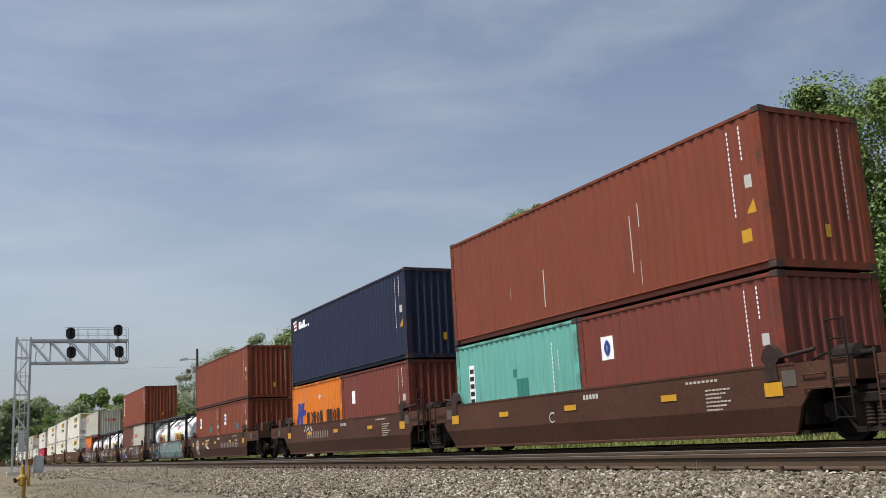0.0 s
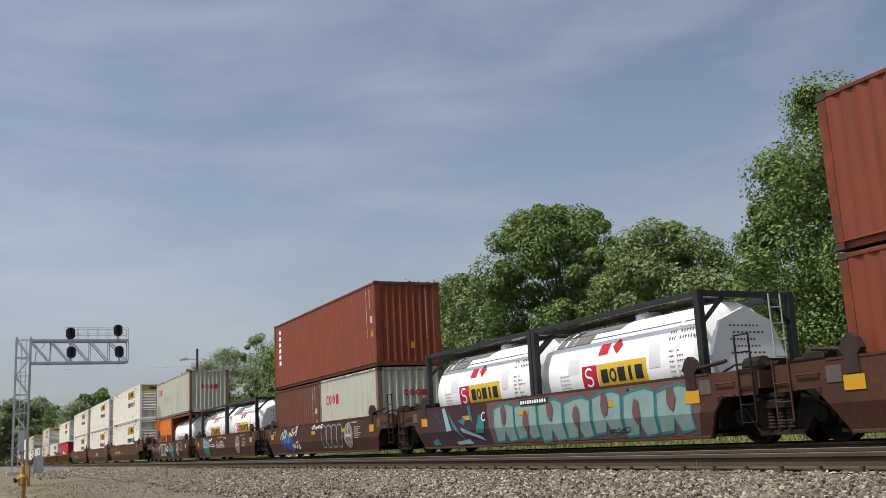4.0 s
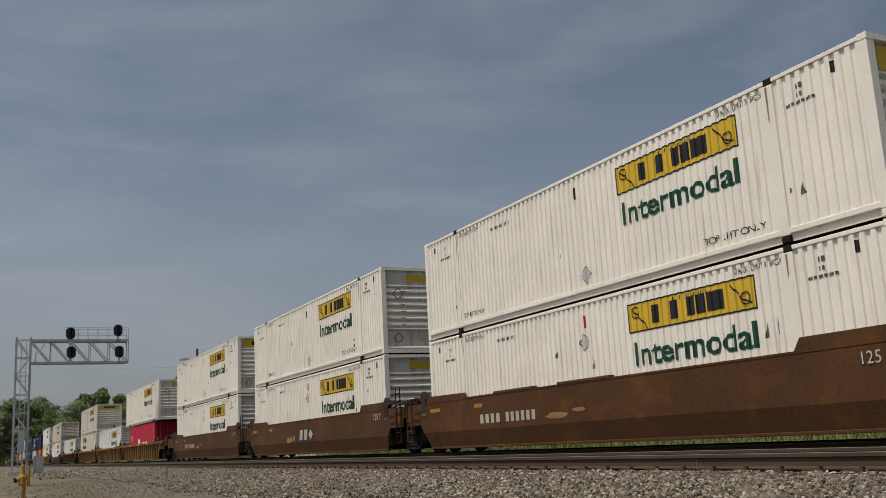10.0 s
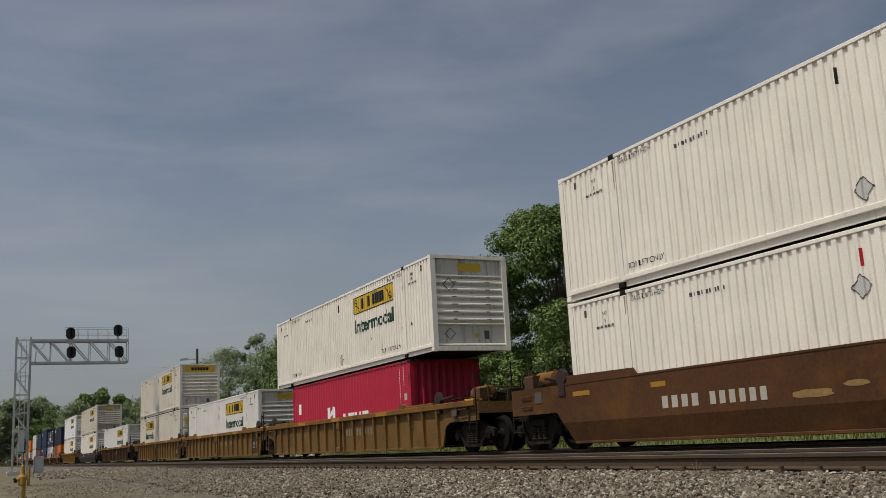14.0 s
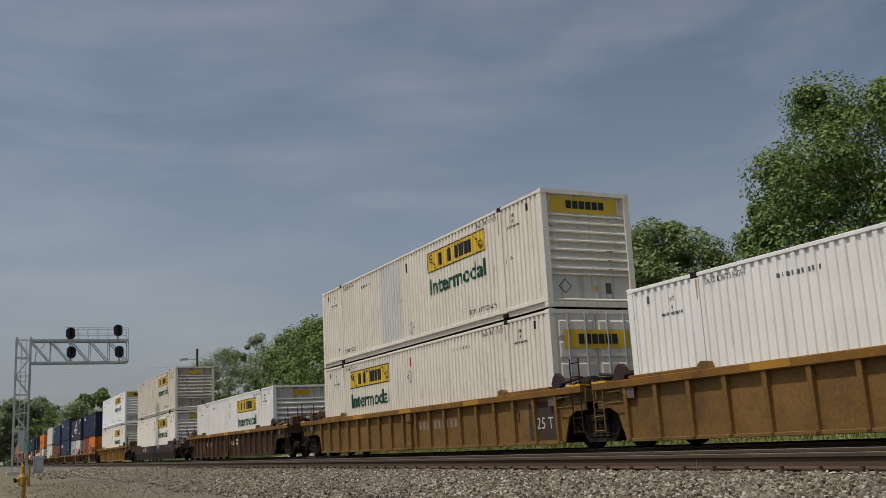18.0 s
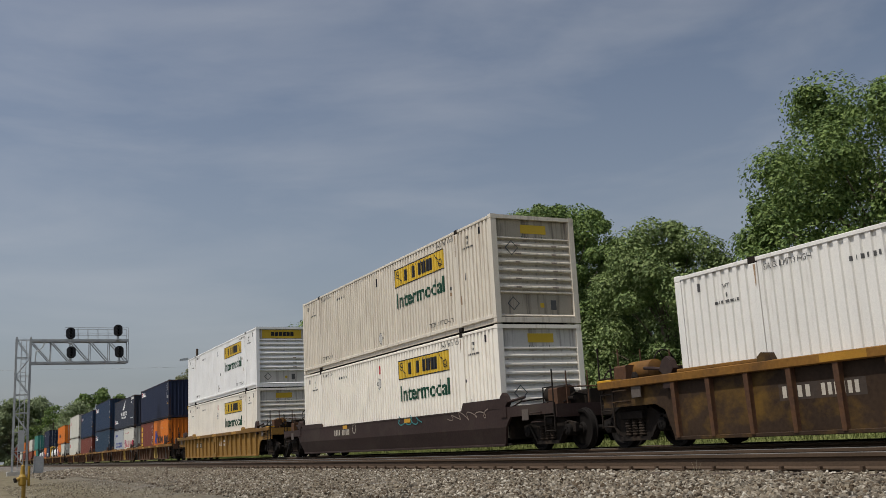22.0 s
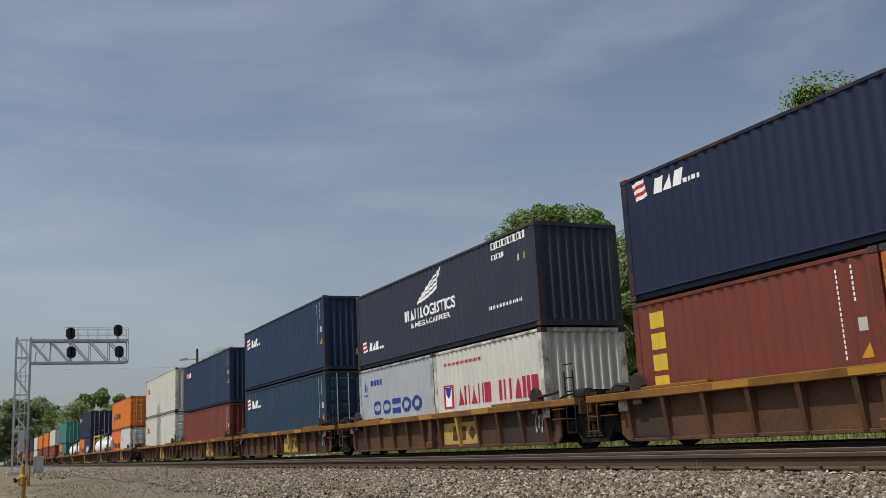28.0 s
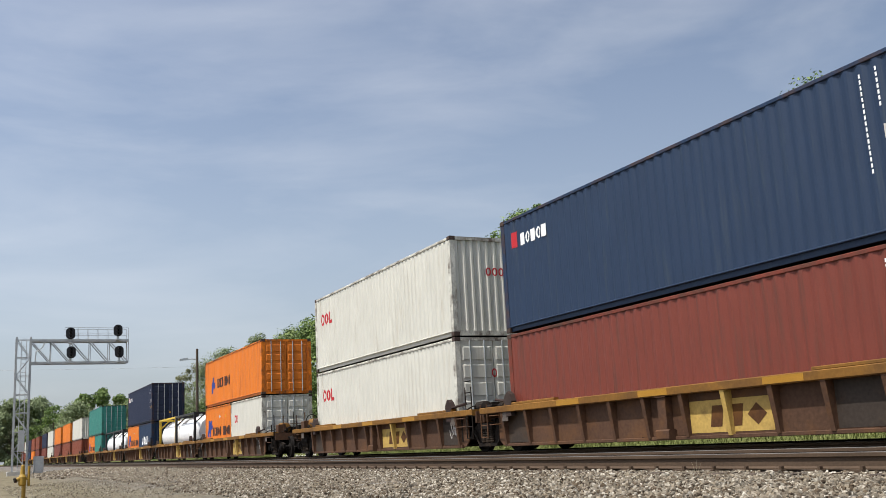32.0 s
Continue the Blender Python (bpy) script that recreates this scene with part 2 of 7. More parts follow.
# ---- mesh building ----
class Geo:
    """Vertices and faces of one mesh, added form by form."""

    def __init__(self):
        self.v, self.f = [], []

    def face(self, pts):
        i = len(self.v)
        self.v += [tuple(p) for p in pts]
        self.f.append(tuple(range(i, i + len(pts))))

    def solid(self, a, b):
        """Two equal rings of points, a and b, joined by quads and capped."""
        i, n = len(self.v), len(a)
        self.v += [tuple(p) for p in a] + [tuple(p) for p in b]
        for k in range(n):
            self.f.append((i + k, i + (k + 1) % n, i + n + (k + 1) % n, i + n + k))
        self.f.append(tuple(range(i + n - 1, i - 1, -1)))
        self.f.append(tuple(range(i + n, i + 2 * n)))
        return self

    def box(self, x0, x1, y0, y1, z0, z1, c=0.0):
        """A box along y, its long edges cut back by c."""
        if c:
            ring = [(x0 + c, z0), (x1 - c, z0), (x1, z0 + c), (x1, z1 - c), (x1 - c, z1), (x0 + c, z1), (x0, z1 - c), (x0, z0 + c)]
        else:
            ring = [(x0, z0), (x1, z0), (x1, z1), (x0, z1)]
        return self.solid([(x, y1, z) for x, z in ring], [(x, y0, z) for x, z in ring])

    def tube(self, p, q, r, n=8, r2=None):
        p, q = Vector(p), Vector(q)
        turn = (q - p).to_track_quat("Z", "Y").to_matrix()
        r2 = r if r2 is None else r2
        ring = [(math.cos(2 * math.pi * k / n), math.sin(2 * math.pi * k / n)) for k in range(n)]
        return self.solid([p + turn @ Vector((c * r, s * r, 0)) for c, s in ring], [q + turn @ Vector((c * r2, s * r2, 0)) for c, s in ring])

    def lathe_y(self, rows, n=24, x=0.0, z=0.0):
        """Rings of (y, radius) round an axis along y, closed at both ends."""
        i = len(self.v)
        for y, r in rows:
            self.v += [(x + r * math.cos(2 * math.pi * k / n), y, z + r * math.sin(2 * math.pi * k / n)) for k in range(n)]
        for j in range(len(rows) - 1):
            for k in range(n):
                a, b = i + j * n + k, i + j * n + (k + 1) % n
                self.f.append((a, b, b + n, a + n))
        self.f.append(tuple(range(i, i + n)))
        self.f.append(tuple(range(i + len(rows) * n - 1, i + (len(rows) - 1) * n - 1, -1)))
        return self

    def mesh(self, name, mat, smooth=False):
        me = bpy.data.meshes.new(name)
        me.from_pydata(self.v, [], self.f)
        me.materials.append(mat)
        bm = bmesh.new()
        bm.from_mesh(me)
        bmesh.ops.recalc_face_normals(bm, faces=bm.faces)
        bm.to_mesh(me)
        bm.free()
        if smooth:
            for p in me.polygons:
                p.use_smooth = True
            me.set_sharp_from_angle(angle=radians(38))
        return me


CACHE = {}


def part(name, geo, mat, parent, label="", at=None, key=None, smooth=False):
    """Links a Geo (or a function that makes one, kept under key) as one mesh object under parent."""
    if key is not None:
        k = (key, mat.name)
        if k not in CACHE:
            CACHE[k] = (geo() if callable(geo) else geo).mesh(name, mat, smooth)
        me = CACHE[k]
    else:
        me = geo.mesh(name, mat, smooth)
    ob = new(name, me)
    ob.parent = parent
    if at is not None:
        ob.matrix_basis = at if isinstance(at, Matrix) else Matrix.Translation(at)
    if label:
        tagged(ob, label)
    return ob


def thing(name, label, category, group="", m=None):
    ob = tagged(new(name), label, category, group)
    if m is not None:
        ob.matrix_basis = m
    return ob


RIDERS = []      # (object, place along the train, height): all that rides on the train
WHEELSETS = []   # (object, local place, radius)


def ride(ob, y, z, x=XC):
    RIDERS.append((ob, x, y, z))
    ob.matrix_basis = pose(x, y, z)
    return ob


def motions():
    for ob, x, y, z in RIDERS:
        walk(ob, [(t, pose(x, y - s, z)) for t, s in zip(SECONDS, TRAVEL)])
    for ob, place, radius in WHEELSETS:
        rows = []
        for k in range(32 * FPS + 1):
            t = k / FPS
            s = glide(t)
            rows.append((t, Matrix.Translation(place) @ Matrix.Rotation(s / radius, 4, "X")))
        walk(ob, rows)


def glide(t):
    """The train's way at t seconds, a smooth curve through TRAVEL."""
    i = min(int(t), 31)
    u = t - i
    p1, p2 = TRAVEL[i], TRAVEL[i + 1]
    p0 = TRAVEL[i - 1] if i else 2 * p1 - p2
    p3 = TRAVEL[i + 2] if i < 31 else 2 * p2 - p1
    return p1 + 0.5 * u * (p2 - p0 + u * (2 * p0 - 5 * p1 + 4 * p2 - p3 + u * (3 * (p1 - p2) + p3 - p0)))


# ---- flat marks on a corrugated or plain side ----
class Ribs:
    """The section of a corrugated panel: how deep it lies at u, and where it bends."""

    def __init__(self, pitch, flat, slope, depth, start, end):
        self.pitch, self.flat, self.slope, self.depth = pitch, flat, slope, depth
        self.n = max(1, int((end - start) / pitch))
        self.start = (start + end) / 2 - self.n * pitch / 2 - flat / 2
        self.u0, self.u1 = start, end

    def bends(self):
        out = []
        for k in range(self.n + 1):
            a = self.start + k * self.pitch
            out.append((a, 0.0))
            out.append((a + self.flat, 0.0))
            if k < self.n:
                out.append((a + self.flat + self.slope, self.depth))
                out.append((a + self.pitch - self.slope, self.depth))
        return [b for b in out if self.u0 < b[0] < self.u1]

    def at(self, u):
        if not self.start <= u <= self.start + self.n * self.pitch:
            return 0.0
        q = (u - self.start) % self.pitch
        if q < self.flat:
            return 0.0
        if q < self.flat + self.slope:
            return self.depth * (q - self.flat) / self.slope
        if q < self.pitch - self.slope:
            return self.depth
        return self.depth * (self.pitch - q) / self.slope


def box_mark(u0, u1, v0, v1):
    return [(u0, v0), (u1, v0), (u1, v1), (u0, v1)]


def bars(u0, u1, v0, v1, n, gap=0.35, seed=1):
    """A line of writing as n plain bars."""
    w = (u1 - u0) / n
    return [box_mark(u0 + k * w, u0 + k * w + w * (1 - gap), v0, v1) for k in range(n)]


def column(u, v0, v1, n, size):
    h = (v1 - v0) / n
    return [box_mark(u, u + size, v0 + k * h, v0 + k * h + h * 0.68) for k in range(n)]


def ring_mark(u, v, ru, rv, t, a0=0, a1=360, n=20):
    out = []
    for k in range(n):
        p, q = radians(a0 + (a1 - a0) * k / n), radians(a0 + (a1 - a0) * (k + 1) / n)
        out.append([(u + (ru - t) * math.cos(p), v + (rv - t) * math.sin(p)), (u + ru * math.cos(p), v + rv * math.sin(p)),
                    (u + ru * math.cos(q), v + rv * math.sin(q)), (u + (ru - t) * math.cos(q), v + (rv - t) * math.sin(q))])
    return out


def stroke(pts, w):
    """A painted ribbon of width w through points, mitred at the bends."""
    side = []
    for k, p in enumerate(pts):
        a, b = Vector(pts[max(0, k - 1)]), Vector(pts[min(len(pts) - 1, k + 1)])
        d = b - a
        n = Vector((-d.y, d.x)).normalized() * w / 2 if d.length > 1e-6 else Vector((0, w / 2))
        side.append(((p[0] + n.x, p[1] + n.y), (p[0] - n.x, p[1] - n.y)))
    return [[a, b, d, c] for (a, b), (c, d) in zip(side, side[1:])]


def diamond(u, v, r, t=0.03):
    p = [(u - r, v), (u, v + r), (u + r, v), (u, v - r), (u - r, v)]
    return stroke(p, t)


def block_word(u0, u1, v0, v1, code, t=0.16):
    """A trade mark as plain shapes: o ring, b block, i post, t wedge, s two bars, blank a gap."""
    out, w, h = [], (u1 - u0) / len(code), v1 - v0
    for k, c in enumerate(code):
        a, b = u0 + k * w + w * 0.08, u0 + (k + 1) * w - w * 0.08
        if c == "o":
            out += ring_mark((a + b) / 2, (v0 + v1) / 2, (b - a) / 2, h / 2, min(b - a, h) * 0.24)
        elif c == "b":
            out.append(box_mark(a, b, v0, v1))
        elif c == "i":
            out.append(box_mark(a + w * 0.25, b - w * 0.25, v0, v1))
        elif c == "t":
            out.append([(a, v0), (b, v0), ((a + b) / 2, v1)])
        elif c == "l":
            out += [box_mark(a, a + (b - a) * 0.36, v0, v1), box_mark(a + (b - a) * 0.36, b, v0, v0 + h * 0.28)]
        elif c == "s":
            out += [box_mark(a, b, v0, v0 + h * 0.36), box_mark(a, b, v1 - h * 0.36, v1)]
        elif c == "n":
            out += [box_mark(a, a + (b - a) * 0.34, v0, v1), box_mark(b - (b - a) * 0.34, b, v0, v1)]
    return out


FONT_MESH = {}


def word(text, u0, v0, height, width=None, bold=0.0):
    """Polygons of a word in the built-in font, its capitals of that height, from (u0, v0)."""
    key = (text, bold)
    if key not in FONT_MESH:
        cu = bpy.data.curves.new("word", "FONT")
        cu.body, cu.size, cu.offset, cu.resolution_u = text, 1.0, bold, 3
        ob = bpy.data.objects.new("word", cu)
        me = bpy.data.meshes.new_from_object(ob)
        FONT_MESH[key] = ([tuple(v.co[:2]) for v in me.vertices], [tuple(p.vertices) for p in me.polygons])
        bpy.data.objects.remove(ob)
        bpy.data.curves.remove(cu)
        bpy.data.meshes.remove(me)
    vs, fs = FONT_MESH[key]
    x0, x1 = min(v[0] for v in vs), max(v[0] for v in vs)
    sy = height / 0.73
    sx = sy if width is None else width / (x1 - x0)
    return [[(u0 + (vs[i][0] - x0) * sx, v0 + vs[i][1] * sy) for i in f] for f in fs]


def ring_parts(polys, mat, parent, side=None, ribs=None, end=None, label="", n=20, name="ring_mark"):
    """A mark of rings (n pieces each) and a last bent bar, each a part of its own."""
    k = 0
    while k < len(polys):
        m = n if len(polys) - k >= n else len(polys) - k
        marking(name, polys[k:k + m], mat, parent, side, ribs, end=end, label=label)
        k += m


def marking(name, polys, mat, parent, side=None, ribs=None, lift=0.004, end=None, label="", skirt=False):
    """Paint on the near long side (x = side, u runs along -y) following its ribs or its sloping skirt, or on the near end (y = end, u along x)."""
    bm = bmesh.new()
    step = 0.0 if name in ("ring_mark", "graffiti_outline", "graffiti_rim") else min(0.0005, 0.014 / len(polys))
    for k, p in enumerate(polys):
        bm.faces.new([bm.verts.new((u, v, k * step)) for u, v in p])
    if step == 0.0:
        bmesh.ops.remove_doubles(bm, verts=bm.verts, dist=0.0005)
    if ribs:
        us = [v.co.x for v in bm.verts]
        lo, hi = min(us), max(us)
        for b, _ in ribs.bends():
            if lo < b < hi:
                bmesh.ops.bisect_plane(bm, geom=bm.verts[:] + bm.edges[:] + bm.faces[:], plane_co=(b, 0, 0), plane_no=(1, 0, 0))
    if skirt:
        bmesh.ops.bisect_plane(bm, geom=bm.verts[:] + bm.edges[:] + bm.faces[:], plane_co=(0, 0.6, 0), plane_no=(0, 1, 0))
    for v in bm.verts:
        u, w, up = v.co
        if side is not None:
            dip = ribs.at(u) if ribs else (max(0.0, 0.6 - w) * 0.28 if skirt else 0.0)
            v.co = (side + dip - lift - up, -u, w)
        else:
            v.co = (u, end - lift - up, w)
    want = Vector((-1, 0, 0)) if side is not None else Vector((0, -1, 0))
    for f in bm.faces:
        f.normal_update()
        if f.normal.dot(want) < 0:
            f.normal_flip()
    me = bpy.data.meshes.new(name)
    bm.to_mesh(me)
    bm.free()
    me.materials.append(mat)
    ob = new(name, me)
    ob.parent = parent
    if label:
        tagged(ob, label)
    if len(polys) > 3 and name != "ring_mark":
        tagged(ob, kind="stuff")
    return ob


# ---- containers ----
def corrugated(length, z0, z1, ribs, x):
    """A corrugated wall of sheet along y at x, ribs sunk towards +x; sheet 2 cm thick."""
    g = Geo()
    line = [(ribs.u0, 0.0)] + ribs.bends() + [(ribs.u1, 0.0)]
    outer = [(x + d, -u) for u, d in line]
    inner = [(x + d + 0.02, -u) for u, d in line]
    for (a, b) in zip(range(len(line) - 1), range(1, len(line))):
        (xa, ya), (xb, yb) = outer[a], outer[b]
        g.face([(xa, ya, z0), (xb, yb, z0), (xb, yb, z1), (xa, ya, z1)])
    for z in (z0, z1):
        for (a, b) in zip(range(len(line) - 1), range(1, len(line))):
            g.face([(*outer[a], z), (*outer[b], z), (*inner[b], z), (*inner[a], z)])
    return g


def mirror_x(g):
    h = Geo()
    h.v = [(-x, y, z) for x, y, z in g.v]
    h.f = [tuple(reversed(f)) for f in g.f]
    return h


def iso_ribs(length, kind="iso"):
    if kind == "long":
        return Ribs(0.205, 0.095, 0.014, 0.034, -length / 2 + 0.18, length / 2 - 0.18)
    return Ribs(0.278, 0.056, 0.088, 0.026, -length / 2 + 0.17, length / 2 - 0.17)


def container(mat, length, height, y, z, label, doors="far", kind="iso", width=None, end_mat=None, name="shipping_container"):
    """A steel box container in parts; y is the middle along the train, z its underside."""
    w = width or (2.59 if kind == "long" else 2.438)
    c = thing(name, label, "container", "containers on the train")
    hx, hy = w / 2, length / 2
    em = end_mat or mat
    ribs = iso_ribs(length, kind)
    k = (kind, round(length, 2), round(height, 2), w)
    deep = 0.012
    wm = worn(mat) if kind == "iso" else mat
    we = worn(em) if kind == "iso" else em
    for sx in (-1, 1):
        side = "near" if sx < 0 else "off"
        def wall():
            g = corrugated(length, 0.15, height - 0.09, ribs, -hx + deep)
            return g if sx < 0 else mirror_x(g)
        part("side_panel", wall, mat, c, key=("side", side, k))
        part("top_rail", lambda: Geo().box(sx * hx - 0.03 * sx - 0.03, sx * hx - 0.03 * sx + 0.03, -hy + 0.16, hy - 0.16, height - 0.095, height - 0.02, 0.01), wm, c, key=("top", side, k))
        bz = 0.24 if kind == "long" else 0.16
        part("bottom_rail", lambda: rail_low(sx, hx, hy, bz, kind), mat, c, key=("bottom", side, k))
        for sy in (-1, 1):
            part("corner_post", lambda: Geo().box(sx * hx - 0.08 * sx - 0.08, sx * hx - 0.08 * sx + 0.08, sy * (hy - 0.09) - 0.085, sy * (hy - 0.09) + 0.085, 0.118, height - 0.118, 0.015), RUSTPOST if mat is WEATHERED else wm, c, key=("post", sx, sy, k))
            for lev, zz in (("low", 0.0), ("high", height - 0.118)):
                cy = hy if kind == "iso" else min(hy, 6.096)
                def casting():
                    g = Geo().box(sx * hx - 0.085 * sx - 0.09, sx * hx - 0.085 * sx + 0.09, sy * (cy - 0.089) - 0.09, sy * (cy - 0.089) + 0.09, zz, zz + 0.118, 0.012)
                    a = sx * (hx + 0.004)
                    ring = [(0.03 * math.cos(q), 0.022 * math.sin(q) * 1.6) for q in [2 * math.pi * n / 8 for n in range(8)]]
                    return g.solid([(a, sy * (cy - 0.089) + p, zz + 0.06 + r) for p, r in ring], [(a - 0.01 * sx, sy * (cy - 0.089) + p, zz + 0.06 + r) for p, r in ring])
                part("corner_casting", casting, DARKRUST if kind == "iso" else GRIME, c, key=("cast", sx, sy, lev, k))
                if kind == "long":
                    part("corner_fitting", lambda: Geo().box(sx * hx - 0.085 * sx - 0.085, sx * hx - 0.085 * sx + 0.085, sy * (hy - 0.085) - 0.085, sy * (hy - 0.085) + 0.085, zz, zz + 0.118, 0.012), mat, c, key=("cfit", sx, sy, lev, k))
        if kind == "long":
            for sy in (-1, 1):
                part("lift_post", lambda: Geo().box(sx * hx - 0.05 * sx - 0.05 + 0.002 * sx, sx * hx - 0.05 * sx + 0.05 + 0.006 * sx, sy * 6.0 - 0.10, sy * 6.0 + 0.10, 0.118, height - 0.118, 0.012), mat, c, key=("lift", sx, sy, k))
    part("roof", lambda: roof_sheet(hx, hy, height), mat, c, key=("roof", k))
    part("floor_pan", lambda: Geo().box(-hx + 0.07, hx - 0.07, -hy + 0.1, hy - 0.1, 0.05, 0.14), GRIME, c, key=("pan", k))
    for sy in (-1, 1):
        where = "near" if sy < 0 else "far"
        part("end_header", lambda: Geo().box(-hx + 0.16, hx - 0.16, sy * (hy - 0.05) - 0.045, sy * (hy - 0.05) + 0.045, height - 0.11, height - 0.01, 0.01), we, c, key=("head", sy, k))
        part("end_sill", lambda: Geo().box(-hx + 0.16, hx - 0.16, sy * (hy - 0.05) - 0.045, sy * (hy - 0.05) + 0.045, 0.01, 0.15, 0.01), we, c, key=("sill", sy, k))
        if doors == where:
            for dx in (-1, 1):
                d = part("door", lambda: door_leaf(dx, hx, hy, height, sy), em, c, key=("door", dx, sy, k))
                for rx in (0.28, 0.72):
                    part("lock_rod", lambda: Geo().tube((dx * (hx - 0.17) * rx, sy * (hy + 0.012), 0.12), (dx * (hx - 0.17) * rx, sy * (hy + 0.012), height - 0.09), 0.022, 8), STEEL, d, key=("rod", dx, rx, sy, k))
        elif kind == "long":
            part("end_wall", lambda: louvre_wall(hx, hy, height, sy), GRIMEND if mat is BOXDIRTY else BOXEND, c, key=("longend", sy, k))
            for q in range(6):
                part("louvre", lambda: louvre(hx, hy, sy), em, c, at=(0, 0, 0.98 + q * 0.225), key=("louvre", sy, k))
            for zz in (0.2, 0.82, height - 0.62):
                part("rail_strip", lambda: louvre(hx, hy, sy, 0.04), em, c, at=(0, 0, zz), key=("strip", sy, k))
        else:
            er = Ribs(0.25, 0.06, 0.05, 0.055, -hx + 0.17, hx - 0.17)
            part("end_wall", lambda: end_wall(er, hy, height, sy), em, c, key=("end", sy, k))
    ride(c, y, z)
    return c, ribs, -hx + deep


def rail_low(sx, hx, hy, bz, kind):
    """The bottom side rail: a set-back channel, with a proud ledge along the top of it on the long boxes."""
    g = Geo()
    a, b = sorted((sx * (hx - 0.055), sx * (hx - 0.11)))
    g.box(a, b, -hy + 0.16, hy - 0.16, 0.02, bz - 0.02)
    top = 0.10 if kind == "long" else 0.035
    a, b = sorted((sx * hx, sx * (hx - 0.09)))
    return g.box(a, b, -hy + 0.16, hy - 0.16, bz - top, bz, 0.01)


def roof_sheet(hx, hy, height):
    g = Geo()
    n = int(2 * hy / 0.6)
    for k in range(n):
        a, b = -hy + 0.1 + k * (2 * hy - 0.2) / n, -hy + 0.1 + (k + 1) * (2 * hy - 0.2) / n
        m = (a + b) / 2
        g.box(-hx + 0.055, hx - 0.055, a, m, height - 0.05, height - 0.03)
        g.box(-hx + 0.055, hx - 0.055, m, b, height - 0.05, height - 0.018)
    return g


def end_wall(er, hy, height, sy):
    g = Geo()
    line = [(er.u0, 0.0)] + er.bends() + [(er.u1, 0.0)]
    for (u, d), (v, e) in zip(line, line[1:]):
        a, b = sy * (hy - 0.02 - d), sy * (hy - 0.02 - e)
        g.face([(u, a, 0.14), (v, b, 0.14), (v, b, height - 0.105), (u, a, height - 0.105)])
        g.face([(u, a - sy * 0.02, 0.14), (v, b - sy * 0.02, 0.14), (v, b - sy * 0.02, height - 0.105), (u, a - sy * 0.02, height - 0.105)])
    return g


def louvre_wall(hx, hy, height, sy):
    """A smooth end with a plain top band, raised level ribs below and a framed plain field at the foot."""
    g = Geo()
    y = sy * (hy - 0.13)
    g.box(-hx + 0.15, hx - 0.15, y - 0.02, y + 0.02, 0.14, height - 0.105)
    return g


def louvre(hx, hy, sy, half=0.085):
    g = Geo()
    o = sy * (hy - 0.112)
    side = lambda x: [(x, o, -half), (x, o + sy * 0.075, -half * 0.55), (x, o + sy * 0.075, -half * 0.1), (x, o, half)]
    return g.solid(side(-hx + 0.165), side(hx - 0.165))


def door_leaf(dx, hx, hy, height, sy):
    g = Geo()
    a, b = sorted((dx * 0.012, dx * (hx - 0.165)))
    y = sy * (hy - 0.04)
    g.box(a, b, y - 0.02, y + 0.02, 0.15, height - 0.11)
    n = 5
    for k in range(n):
        z0, z1 = 0.2 + k * (height - 0.36) / n, 0.2 + (k + 1) * (height - 0.36) / n - 0.10
        o = y + sy * 0.02
        g.solid([(a + 0.06, o, z0), (b - 0.06, o, z0), (b - 0.06, o, z1), (a + 0.06, o, z1)],
                [(a + 0.1, o + sy * 0.02, z0 + 0.04), (b - 0.1, o + sy * 0.02, z0 + 0.04), (b - 0.1, o + sy * 0.02, z1 - 0.04), (a + 0.1, o + sy * 0.02, z1 - 0.04)])
    return g


COVERGREY = surface("weathered_grey_cover", (0.13, 0.125, 0.12), 0.7, vary=0.35, bump=0.004)


